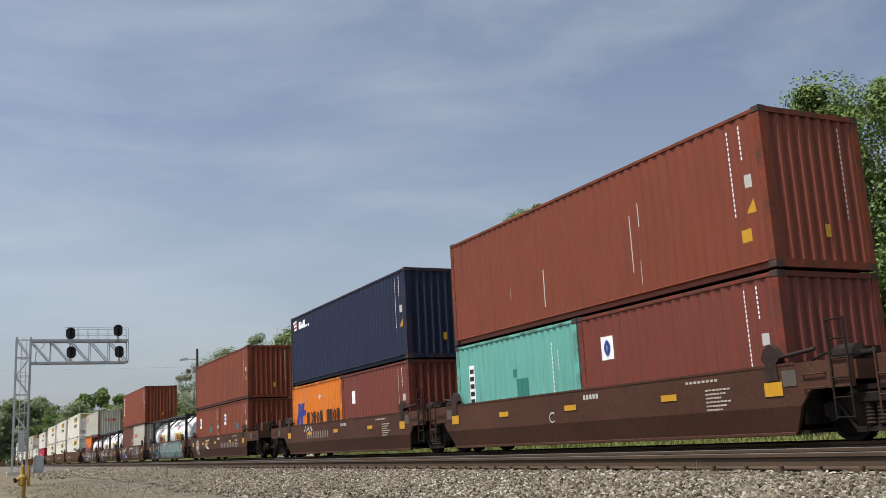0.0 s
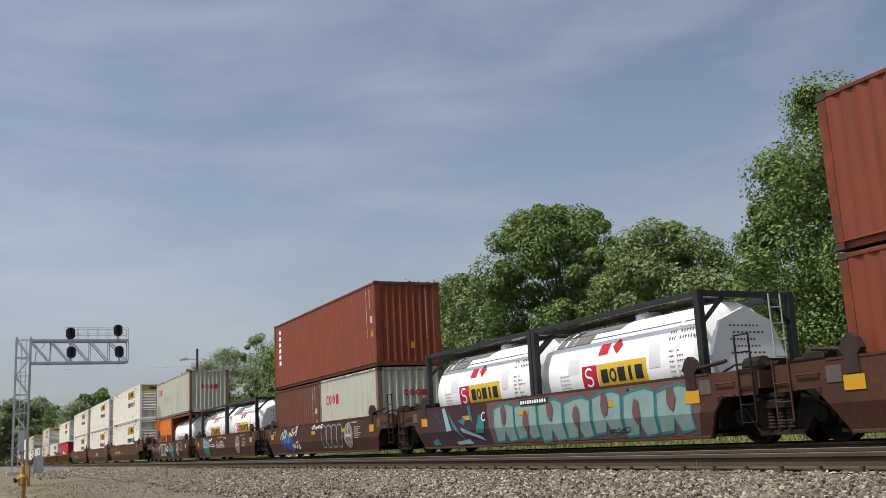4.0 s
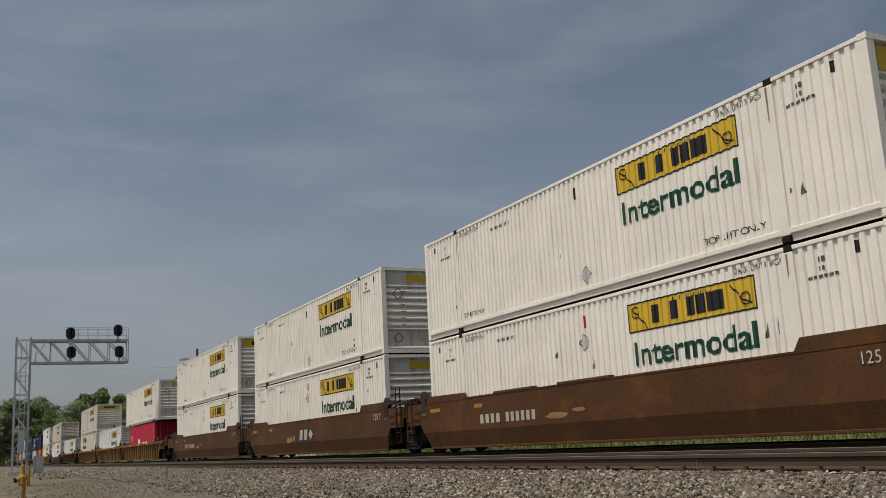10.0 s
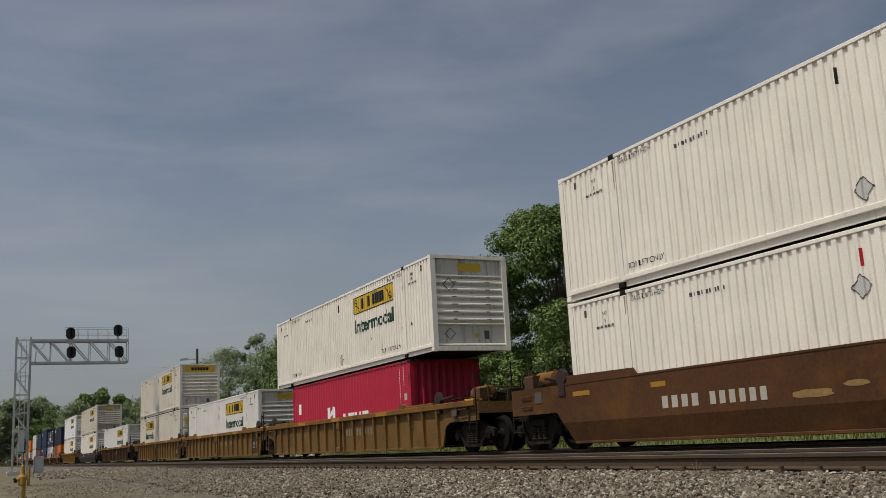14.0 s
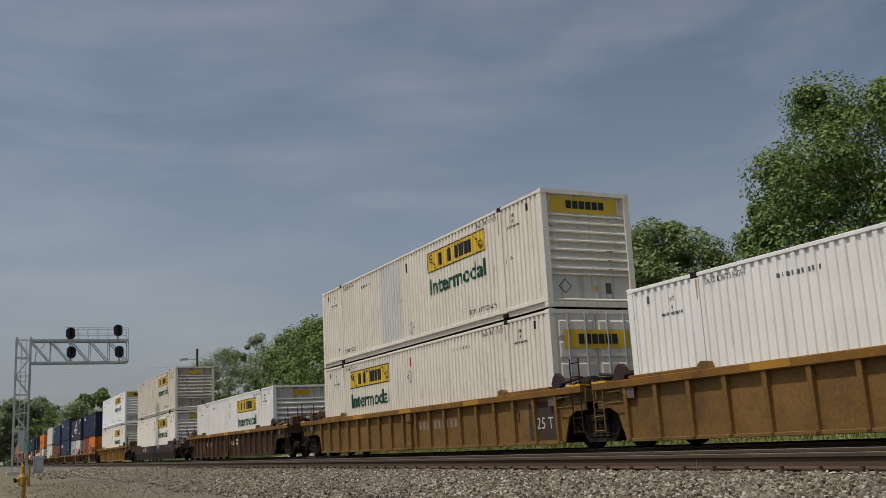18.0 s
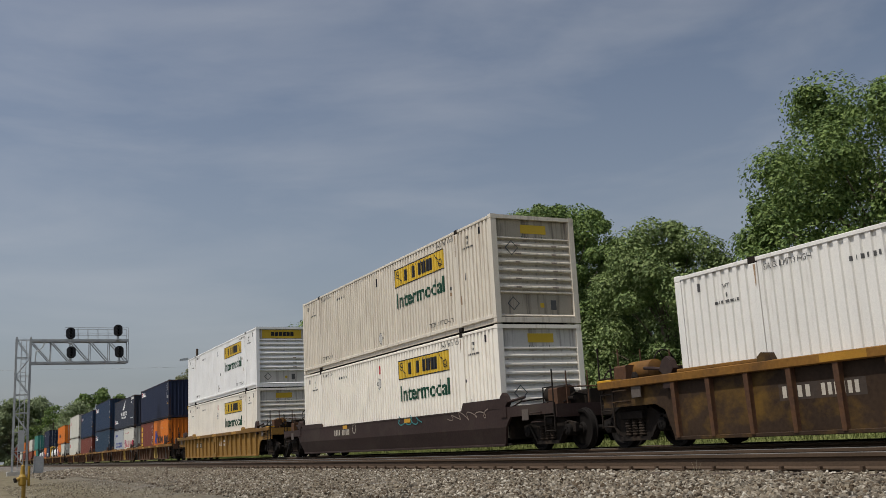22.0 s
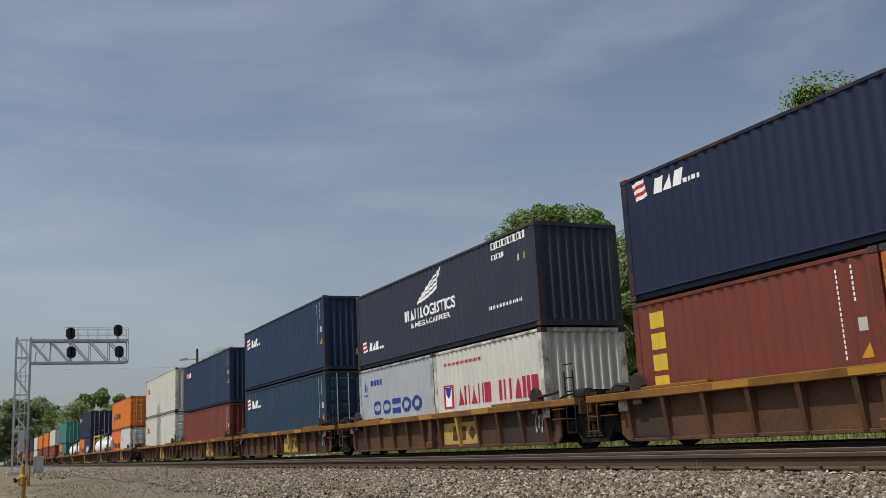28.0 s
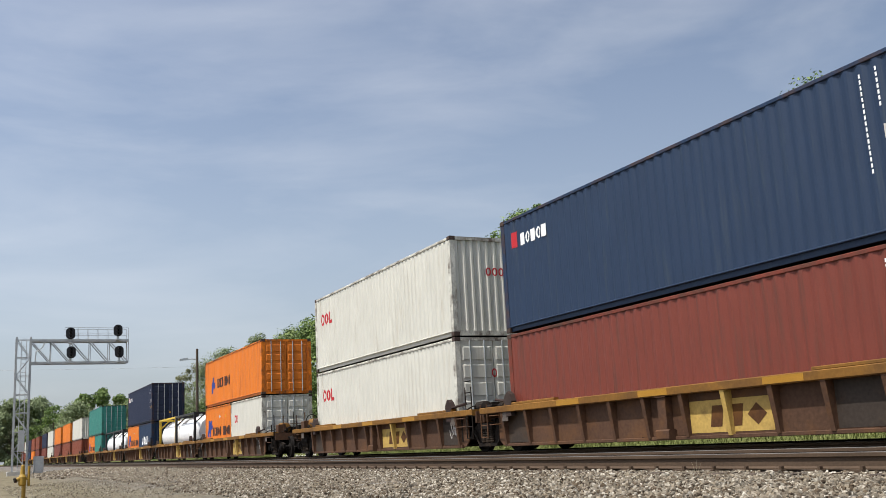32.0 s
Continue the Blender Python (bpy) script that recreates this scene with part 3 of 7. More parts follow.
def tank_container(y, z, label, frame_mat, height=2.59, style="s"):
    """A 20 ft tank in an open frame."""
    c = thing("tank_container", label, "tank container", "containers on the train")
    hx, hy = 1.219, 3.029
    r, zc = 1.09, height / 2 + 0.06
    def shell():
        rows = [(-hy + 0.18, 0.05)]
        for k in range(1, 8):
            a = math.pi / 2 * k / 7
            rows.append((-hy + 0.18 + 0.32 * (1 - math.cos(a)), r * math.sin(a)))
        rows += [(-hy + 0.9, r), (-hy + 0.9, r + 0.012), (-hy + 0.98, r + 0.012), (-hy + 0.98, r), (0, r)]
        rows += [(-a, b) for a, b in reversed(rows)]
        return Geo().lathe_y(rows, 48, 0, zc)
    part("tank", shell, TANKWHITE, c, key=("tank", height), smooth=True)
    for sy in (-1, 1):
        yy = sy * (hy - 0.07)
        for sx in (-1, 1):
            part("corner_post", lambda: Geo().box(sx * (hx - 0.07) - 0.07, sx * (hx - 0.07) + 0.07, yy - 0.07, yy + 0.07, 0.0, height, 0.015), frame_mat, c, key=("tpost", sx, sy, height))
        part("end_beam", lambda: Geo().box(-hx + 0.14, hx - 0.14, yy - 0.05, yy + 0.05, height - 0.14, height - 0.02, 0.01), frame_mat, c, key=("tbeamt", sy, height))
        part("end_beam", lambda: Geo().box(-hx + 0.14, hx - 0.14, yy - 0.05, yy + 0.05, 0.02, 0.16, 0.01), frame_mat, c, key=("tbeamb", sy, height))
        for sx in (-1, 1):
            part("brace", lambda: Geo().tube((sx * (hx - 0.1), yy, 0.75), (sx * 0.45, yy, 0.1), 0.045, 6), frame_mat, c, key=("tbrace", sx, sy, height))
            part("brace", lambda: Geo().tube((sx * (hx - 0.1), yy, height - 0.65), (sx * 0.5, yy, height - 0.08), 0.045, 6), frame_mat, c, key=("tbracehigh", sx, sy, height))
    for sx in (-1, 1):
        part("top_rail", lambda: Geo().box(sx * (hx - 0.05) - 0.04, sx * (hx - 0.05) + 0.04, -hy + 0.14, hy - 0.14, height - 0.13, height - 0.02, 0.01), frame_mat, c, key=("trail", sx, height))
        part("bottom_rail", lambda: Geo().box(sx * (hx - 0.05) - 0.05, sx * (hx - 0.05) + 0.05, -hy + 0.14, hy - 0.14, 0.03, 0.15, 0.01), frame_mat, c, key=("tbrail", sx, height))
    def walkway():
        g = Geo()
        for k in range(5):
            g.box(-0.3 + k * 0.13, -0.2 + k * 0.13, -hy + 0.2, hy - 0.2, height - 0.03, height)
        return g
    part("walkway", walkway, GRIME, c, key=("twalk", height))
    part("manhole", lambda: Geo().lathe_z(0.0, 0.0, [(zc + r - 0.05, 0.28), (zc + r + 0.1, 0.28), (zc + r + 0.12, 0.24)]), STEEL, c, key=("tman", height))
    # flat eight-sided near end and dark covers over the top of the far half
    part("end_plate", lambda: Geo().lathe_y([(-hy + 0.09, 0.93), (-hy + 0.2, 0.93)], 8, 0, zc), TANKWHITE, c, key=("tplate", height))
    for q in range(3):
        a = radians(96 + q * 16)
        b = radians(96 + q * 16 + 14.5)
        for y0, y1 in ((0.15, 1.0), (1.05, 1.75), (1.8, 2.45)):
            if (q, y0) in ((2, 0.15),):
                continue
            part("insulation_cover", lambda: Geo().solid([((r + w) * math.cos(t), y0, zc + (r + w) * math.sin(t)) for t, w in ((a, 0.0), (b, 0.0), (b, 0.015), (a, 0.015))],
                                                         [((r + w) * math.cos(t), y1, zc + (r + w) * math.sin(t)) for t, w in ((a, 0.0), (b, 0.0), (b, 0.015), (a, 0.015))]), COVERGREY if (q + int(y0 * 3)) % 3 else BLACKPAINT, c, key=("cover", q, y0, height))
    # ladder at the near end
    def ladder():
        g = Geo()
        for x in (0.55, 0.85):
            g.tube((x, -hy - 0.005, 0.2), (x, -hy - 0.005, height - 0.05), 0.018, 6)
        for k in range(7):
            zz = 0.35 + k * 0.32
            g.tube((0.55, -hy - 0.005, zz), (0.85, -hy - 0.005, zz), 0.014, 6)
        return g
    part("ladder", ladder, STEEL, c, key=("tladder", height))
    ride(c, y, z)
    return c, r, zc


def lathe_z(self, x, y, rows, n=20):
    for (z0, r0), (z1, r1) in zip(rows, rows[1:]):
        self.solid([(x + r0 * math.cos(2 * math.pi * k / n), y + r0 * math.sin(2 * math.pi * k / n), z0) for k in range(n)],
                   [(x + r1 * math.cos(2 * math.pi * k / n), y + r1 * math.sin(2 * math.pi * k / n), z1) for k in range(n)])
    return self


Geo.lathe_z = lathe_z


def tank_mark(name, polys, mat, parent, r, zc, label=""):
    """Paint wrapped on the near flank of a tank: u along -y, v the height above the tank's middle along the arc."""
    bm = bmesh.new()
    for p in polys:
        bm.faces.new([bm.verts.new((u, v, 0)) for u, v in p])
    lo, hi = min(v.co.y for v in bm.verts), max(v.co.y for v in bm.verts)
    k = lo + 0.05
    while k < hi:
        bmesh.ops.bisect_plane(bm, geom=bm.verts[:] + bm.edges[:] + bm.faces[:], plane_co=(0, k, 0), plane_no=(0, 1, 0))
        k += 0.05
    for v in bm.verts:
        a = v.co.y / r
        v.co = (-(r + 0.006) * math.cos(a), -v.co.x, zc + (r + 0.006) * math.sin(a))
    bmesh.ops.recalc_face_normals(bm, faces=bm.faces)
    me = bpy.data.meshes.new(name)
    bm.to_mesh(me)
    bm.free()
    me.materials.append(mat)
    ob = new(name, me)
    ob.parent = parent
    if label:
        tagged(ob, label)
    if len(polys) > 12:
        tagged(ob, kind="stuff")
    return ob


# ---- well cars ----
WHEEL_R = 0.457
DATAPLATE = surface("dusty_grey_plate", (0.095, 0.078, 0.066), 0.7, vary=0.35, bump=0)


def side_frame(sx):
    g = Geo()
    ring = [(-1.12, 0.40), (-1.14, 0.60), (-0.80, 0.66), (-0.45, 0.84), (0.45, 0.84), (0.80, 0.66), (1.14, 0.60), (1.12, 0.40), (0.74, 0.42), (0.62, 0.30), (0.50, 0.17), (-0.50, 0.17), (-0.62, 0.30), (-0.74, 0.42)]
    a, b = sx * 1.00, sx * 1.10
    g.solid([(a, y, z) for y, z in ring], [(b, y, z) for y, z in ring])
    # flanges round the window
    for y0, y1, z0, z1 in ((-0.45, 0.45, 0.78, 0.86), (-0.5, 0.5, 0.15, 0.23)):
        g.solid([(sx * 1.0, y0, z0), (sx * 1.0, y1, z0), (sx * 1.0, y1, z1), (sx * 1.0, y0, z1)], [(sx * 1.16, y0, z0), (sx * 1.16, y1, z0), (sx * 1.16, y1, z1), (sx * 1.16, y0, z1)])
    for s in (-1, 1):
        g.solid([(sx * 1.0, s * 0.46, 0.20), (sx * 1.0, s * 0.52, 0.20), (sx * 1.0, s * 0.86, 0.62), (sx * 1.0, s * 0.78, 0.64)],
                [(sx * 1.15, s * 0.46, 0.20), (sx * 1.15, s * 0.52, 0.20), (sx * 1.15, s * 0.86, 0.62), (sx * 1.15, s * 0.78, 0.64)])
    return g


def spring(sx):
    rows = []
    for k in range(6):
        rows += [(0.25 + k * 0.055, 0.07), (0.275 + k * 0.055, 0.085)]
    g = Geo().lathe_y(rows + [(0.58, 0.07)], 10)
    g.v = [(sx * 1.12 + x, z, y) for x, y, z in g.v]
    return g


def wheelset_mesh():
    g = Geo()
    h = Geo()
    for s in (-1, 1):
        rows = [(0.60, 0.10), (0.62, 0.14), (0.655, 0.36), (0.645, 0.40), (0.645, WHEEL_R + 0.026), (0.672, WHEEL_R + 0.026), (0.685, WHEEL_R), (0.79, WHEEL_R - 0.004), (0.79, 0.39), (0.735, 0.36), (0.74, 0.16), (0.80, 0.12), (0.80, 0.085)]
        h.lathe_y([(s * a, b) for a, b in rows], 28)
    h.lathe_y([(-1.0, 0.075), (1.0, 0.075)], 12)
    for s in (-1, 1):
        h.lathe_y([(s * 0.98, 0.13), (s * 1.17, 0.13), (s * 1.19, 0.09)], 14)
        for k in range(3):
            a = 2 * math.pi * k / 3
            h.lathe_y([(s * 1.18, 0.022), (s * 1.205, 0.022)], 6, 0.055 * math.cos(a), 0.055 * math.sin(a))
    g.v = [(y, x, z) for x, y, z in h.v]
    g.f = h.f
    return g


def truck(car, y, spin=True):
    t = part("truck", lambda: Geo().box(-1.0, 1.0, -0.2, 0.2, 0.46, 0.72, 0.04).box(-0.95, 0.95, -0.32, -0.24, 0.40, 0.5).lathe_z(0, 0, [(0.7, 0.2), (0.86, 0.2)]), GRIME, car, "grimy two-axle freight truck", (0, y, 0), key="bolster")
    for sx in (-1, 1):
        part("side_frame", lambda: side_frame(sx), GRIME, t, key=("frame", sx))
        for y3 in (-0.22, 0.0, 0.22) if sx < 0 else ():
            part("coil_spring", lambda: spring(sx), GRIME, t, at=(0, y3, 0), key=("spring", sx))
        part("bolster_end", lambda: Geo().box(sx * 1.12 - 0.1, sx * 1.12 + 0.1, -0.36, 0.36, 0.58, 0.74, 0.02), GRIME, t, key=("bend", sx))
        part("brake_rod", lambda: Geo().tube((sx * 0.85, -0.8, 0.33), (sx * 0.85, 0.8, 0.33), 0.025, 6), GRIME, t, key=("brod", sx))
    for sy in (-1, 1):
        w = part("wheelset", wheelset_mesh, WHEELSTEEL, t, at=(0, sy * 0.889, WHEEL_R), key="wheelset", smooth=True)
        if spin:
            WHEELSETS.append((w, (0, sy * 0.889, WHEEL_R), WHEEL_R))
    return t


def extrude_x(ring, x0, x1):
    return Geo().solid([(x0, y, z) for y, z in ring], [(x1, y, z) for y, z in ring])


def end_gear(car, s, hl, reach, mat, kind, top):
    """Deck, sills, steps and rails beyond the well at the end s (-1 near, 1 far); reach: how far from the middle the body goes."""
    y0, y1 = s * (hl + 0.02), s * reach
    a, b = min(y0, y1), max(y0, y1)
    part("end_bulkhead", Geo().box(-1.28, 1.28, min(y0, y0 - s * 0.08), max(y0, y0 - s * 0.08), 0.3, top), GRIME, car)
    part("end_deck", Geo().box(-1.25, 1.25, a, b, top - 0.16, top - 0.10).box(-0.4, 0.4, a, b, 0.74, top - 0.16), GRIME, car)
    part("end_sill", Geo().box(-1.36, 1.36, y1 - 0.05, y1 + 0.05, top - 0.34, top - 0.04, 0.01), mat, car)
    if mat in (YELLOWCAR, CLEANYELLOW, OLDYELLOW):
        part("yellow_corner", Geo().box(-1.47, -1.2, min(y1, y1 - s * 0.5), max(y1, y1 - s * 0.5), top + 0.0, top + 0.05, 0.01), AMBER, car, "bright yellow corner plate")
    if kind == "coup":
        yc = y1
        part("coupler", Geo().box(-0.12, 0.12, min(yc, yc + s * 0.75), max(yc, yc + s * 0.75), 0.72, 0.98, 0.03).box(-0.2, 0.2, min(yc + s * 0.6, yc + s * 0.95), max(yc + s * 0.6, yc + s * 0.95), 0.68, 1.0, 0.05), GRIME, car)
        part("air_hose", hose([(0.3, yc, 0.8), (0.34, yc + s * 0.3, 0.55), (0.2, yc + s * 0.6, 0.42), (0.1, yc + s * 0.9, 0.5)], 0.03), GRIME, car)
        for sx in (-1, 1):
            ladder = Geo()
            x = sx * 1.40
            for dy in (0.0, 0.42):
                ladder.tube((x, yc - s * dy, 0.42), (x, yc - s * dy, top + (0.75 if dy == 0 else 0.35)), 0.02, 6)
            for k in range(4):
                ladder.tube((x, yc, 0.45 + k * 0.33), (x, yc - s * 0.42, 0.45 + k * 0.33), 0.016, 6)
            part("ladder", ladder, GRIME, car)
        rail = Geo()
        for x in (-0.95, -0.35, 0.45, 1.05):
            rail.tube((x, yc - s * 0.1, top - 0.1), (x, yc - s * 0.1, top + 0.72), 0.018, 6)
        rail.tube((-0.95, yc - s * 0.1, top + 0.35), (1.05, yc - s * 0.1, top + 0.35), 0.018, 6)
        part("handrail", rail, SOOTRUST, car)
        part("air_reservoir", Geo().lathe_y([(yc - s * 1.15, 0.1), (yc - s * 1.1, 0.22), (yc - s * 0.35, 0.22), (yc - s * 0.3, 0.1)], 16, -0.75, top + 0.2), CHORD if mat in (RUSTBROWN, YELLOWCAR, CLEANYELLOW, OLDYELLOW, SOOTRUST) else GRIME, car, smooth=True)
        bw = Geo()
        c = Vector((0.35, yc - s * 0.02, top + 0.45))
        n = 20
        for k in range(n):
            p, q = 2 * math.pi * k / n, 2 * math.pi * (k + 1) / n
            bw.tube(c + Vector((0.27 * math.cos(p), 0, 0.27 * math.sin(p))), c + Vector((0.27 * math.cos(q), 0, 0.27 * math.sin(q))), 0.02, 5)
        for k in range(4):
            p = math.pi / 2 * k + 0.4
            bw.tube(c, c + Vector((0.27 * math.cos(p), 0, 0.27 * math.sin(p))), 0.014, 5)
        bw.tube(c, c + Vector((0, -s * 0.2, 0)), 0.05, 8)
        part("brake_wheel", bw, GRIME, car)
        part("control_box", Geo().box(-1.15, -0.8, min(yc - s * 0.6, yc - s * 0.2), max(yc - s * 0.6, yc - s * 0.2), top - 0.1, top + 0.34, 0.03), SOOTRUST, car)
        part("valve_box", Geo().box(-0.2, 0.25, min(yc - s * 0.75, yc - s * 0.25), max(yc - s * 0.75, yc - s * 0.25), top - 0.1, top + 0.3, 0.03), GRIME, car)
        part("pipe_run", hose([(-1.0, yc - s * 0.2, top), (-0.6, yc - s * 0.3, top + 0.22), (0.2, yc - s * 0.5, top + 0.12), (0.9, yc - s * 0.3, top + 0.05)], 0.025), GRIME, car)
    else:
        part("articulation_socket", Geo().lathe_z(0, s * (reach - 0.05), [(0.7, 0.3), (top - 0.2, 0.3), (top - 0.14, 0.2)], 16), GRIME, car)
        step = Geo()
        for dy in (0.02, 0.36):
            step.tube((-1.45, y1 - s * dy, 0.36), (-1.45, y1 - s * dy, top + (0.62 if s < 0 else 0.1)), 0.018, 6)
        for q in range(6 if s < 0 else 3):
            step.tube((-1.45, y1 - s * 0.02, 0.38 + q * 0.3), (-1.45, y1 - s * 0.36, 0.38 + q * 0.3), 0.015, 6)
        part("ladder", step, GRIME if s < 0 else mat, car)
    part("brake_cylinder", Geo().lathe_y([(y1 - s * 0.75, 0.12), (y1 - s * 0.7, 0.17), (y1 - s * 0.3, 0.17), (y1 - s * 0.25, 0.05), (y1 + s * 0.05, 0.05)], 12, -0.85, top + 0.08), GRIME, car)
    part("pipe", hose([(-1.3, y0 + s * 0.15, top - 0.02), (-1.1, y0 + s * 0.3, top + 0.12), (-0.7, (y0 + y1) / 2, top + 0.16), (0.3, (y0 + y1) / 2, top + 0.02)], 0.022), GRIME, car)
    for z in (top - 0.2, top - 0.42):
        part("grab_iron", hose([(-1.36, y1 - s * 0.5, z), (-1.46, y1 - s * 0.5, z), (-1.46, y1 - s * 0.95, z), (-1.36, y1 - s * 0.95, z)], 0.014), mat, car)
    part("data_plate", Geo().box(-1.432, -1.421, min(y1 - s * 1.1, y1 - s * 1.4), max(y1 - s * 1.1, y1 - s * 1.4), top - 0.36, top - 0.1), DATAPLATE, car)
    part("equipment_box", Geo().box(-0.6, -0.1, min(y1 - s * 0.9, y1 - s * 0.5), max(y1 - s * 0.9, y1 - s * 0.5), top - 0.1, top + 0.22, 0.03), GRIME, car)
    g0 = hl - 0.5 if hl < 8 else hl
    for sx in (-1, 1):
        ring = [(s * (g0 - 0.14), top - 0.25), (s * (g0 + 0.14), top - 0.25), (s * (g0 + 0.12), top + 0.02), (s * (g0 + 0.22), top + 0.12), (s * (g0 + 0.12), top + 0.28), (s * g0, top + 0.36), (s * (g0 - 0.12), top + 0.28), (s * (g0 - 0.2), top + 0.12), (s * (g0 - 0.12), top + 0.02)]
        part("container_guide", extrude_x(ring, sx * 1.31, sx * 1.445), DARKBROWN, car)
        part("guide_arm", Geo().tube((sx * 1.36, s * (g0 + 0.1), top + 0.12), (sx * 1.30, s * (g0 + 0.85), top + 0.2), 0.035, 8), DARKBROWN, car)


def hose(pts, r):
    g = Geo()
    for p, q in zip(pts, pts[1:]):
        g.tube(p, q, r, 6)
    return g


def car_marks(car, side, hl, top, code):
    """Reflectors and stencilled data on the near side."""
    ys = [-hl + 0.5, -hl * 0.5, 0.2, hl * 0.5, hl - 0.5]
    if hl > 8 and code == "smooth":
        ys = [-2.4, 3.1] if top < 1.2 else []
    raise_by = 0.28 if hl > 8 else 0.0
    for k, y in enumerate(ys):
        if code == "ribbed":
            if k in (1, 2, 3):
                marking("reflector", [box_mark(-y - 0.45, -y + 0.45, top - 0.12, top)], REFLECT, car, -1.47, label="dull yellow reflective strip on the chord")
            continue
        end = k in (0, 4) and hl < 8
        marking("reflector", [box_mark(-y - (0.2 if end else 0.23), -y + (0.2 if end else 0.23), top - 0.5 if end else top - 0.42 + raise_by, top - 0.27 if end else top - 0.30 + raise_by)], AMBER, car, side, lift=0.0145, label="yellow reflective plate")
    if hl < 8 and code == "smooth":
        marking("stencil", bars(hl * 0.05, hl * 0.05 + 0.6, top - 0.22, top - 0.12, 5, 0.3), DIMWHITE, car, side)
        marking("stencil", bars(hl * 0.58, hl * 0.72, top - 0.15, top - 0.105, 8, 0.3), STENCIL, car, side)
    for k in range(6 if code == "smooth" and hl < 8 else 0):
        marking("stencil", bars(hl * 0.66, hl * 0.66 + 0.42 + 0.12 * (k % 3), top - 0.66 + k * 0.07, top - 0.63 + k * 0.07, 7, 0.18), STENCIL, car, side)


def well_car(y, length, style, mat, near, far, label, chord=None, marks=True, spin=True, raised=False, ribs_n=None, top=1.28):
    """One well-car body with the truck under its near end (and its far end where it is coupled). near, far: (kind, metres from the middle to the truck)."""
    car = thing("well_car", label, "well car", "well cars of the train")
    hl = length / 2 + 0.30
    (nk, nd), (fk, fd) = near, far
    rn, rf = (nd - 0.22 if nk == "art" else nd + 0.75), (fd - 0.22 if fk == "art" else fd + 0.75)
    chord = chord or mat
    arch = 0.84
    for sx in (-1, 1):
        X = lambda a: sx * a
        if style == "smooth":
            ring = [(-rn, arch), (-(hl + 0.28), arch), (-(hl + 0.05), 0.60), (hl + 0.05, 0.60), (hl + 0.28, arch), (rf, arch), (rf, top), (-rn, top)]
            part("side_plate", extrude_x(ring, X(1.42), X(1.36)), mat, car)
            g = Geo()
            g.solid([(X(1.42), -(hl + 0.05), 0.60), (X(1.42), hl + 0.05, 0.60), (X(1.36), hl + 0.05, 0.60), (X(1.36), -(hl + 0.05), 0.60)],
                    [(X(1.30), -(hl - 0.22), 0.17), (X(1.30), hl - 0.22, 0.17), (X(1.24), hl - 0.22, 0.17), (X(1.24), -(hl - 0.22), 0.17)])
            part("lower_skirt", g, mat, car)
            part("top_flange", Geo().box(min(X(1.24), X(1.43)), max(X(1.24), X(1.43)), -hl, hl, top - 0.02, top + 0.02), mat, car)
            part("bottom_sill", Geo().box(min(X(1.2), X(1.32)), max(X(1.2), X(1.32)), -(hl - 0.24), hl - 0.24, 0.13, 0.19, 0.01), mat, car)
            if raised:
                for s in (-1, 1):
                    r = [(s * (hl - 2.42), top), (s * hl, top), (s * hl, top + 0.23), (s * (hl - 2.25), top + 0.23)]
                    if s > 0:
                        r = [(s * (hl - 2.75), top), (s * hl, top), (s * hl, top + 0.18), (s * (hl - 2.6), top + 0.15)]
                    part("raised_side", extrude_x(r, X(1.41), X(1.36)), mat, car)
        else:
            ring = [(-rn, arch), (-(hl + 0.55), arch), (-(hl + 0.28), 0.72), (-(hl + 0.05), 0.17), (hl + 0.05, 0.17), (hl + 0.28, 0.72), (hl + 0.55, arch), (rf, arch), (rf, top - 0.14), (-rn, top - 0.14)]
            if length < 14:
                ring = [(-(hl + 0.32), 0.30), (-(hl + 0.15), 0.17), (hl + 0.15, 0.17), (hl + 0.32, 0.30), (hl + 0.32, top - 0.14), (-(hl + 0.32), top - 0.14)]
            sheet = 1.27 if length < 14 else 1.345
            part("side_sheet", extrude_x(ring, X(sheet), X(sheet - 0.04)), mat, car)
            part("top_chord", Geo().box(min(X(sheet - 0.05), X(1.47)), max(X(sheet - 0.05), X(1.47)), -rn, rf, top - 0.14, top + 0.02, 0.015), chord, car)
            part("bottom_chord", Geo().box(min(X(sheet - 0.04), X(sheet + 0.05)), max(X(sheet - 0.04), X(sheet + 0.05)), -hl, hl, 0.13, 0.20, 0.01), mat, car)
            n = ribs_n or int(2 * hl / 0.95)
            for k in range(n + 1):
                yy = -hl + 0.12 + k * (2 * hl - 0.24) / n
                part("rib", lambda: Geo().solid([(X(sheet), -0.055, 0.18), (X(sheet), 0.055, 0.18), (X(sheet + 0.07), 0.045, 0.18), (X(sheet + 0.07), -0.045, 0.18)],
                                                [(X(sheet), -0.055, top - 0.14), (X(sheet), 0.055, top - 0.14), (X(1.45), 0.055, top - 0.14), (X(1.45), -0.055, top - 0.14)]), PALEYELLOW if length < 14 and 0.6 < -yy < 2.74 else mat if mat in (SOOTRUST, CLEANYELLOW) else SOOTRUST if mat is OLDYELLOW else RIBYELLOW, car, at=(0, yy, 0), key=("rib", sx, style, length, top))
            for s in (-1, 1):
                part("raised_rail", Geo().box(min(X(1.30), X(1.44)), max(X(1.30), X(1.44)), min(s * (hl - 2.6), s * (hl - 0.3)), max(s * (hl - 2.6), s * (hl - 0.3)), top + 0.02, top + 0.08, 0.01), chord, car)
                if length > 14:
                    part("guide_hook", extrude_x([(s * (hl - 2.75), top), (s * (hl - 2.4), top), (s * (hl - 2.4), top + 0.1), (s * (hl - 2.5), top + 0.17), (s * (hl - 2.68), top + 0.15)], X(1.33), X(1.46)), mat, car)
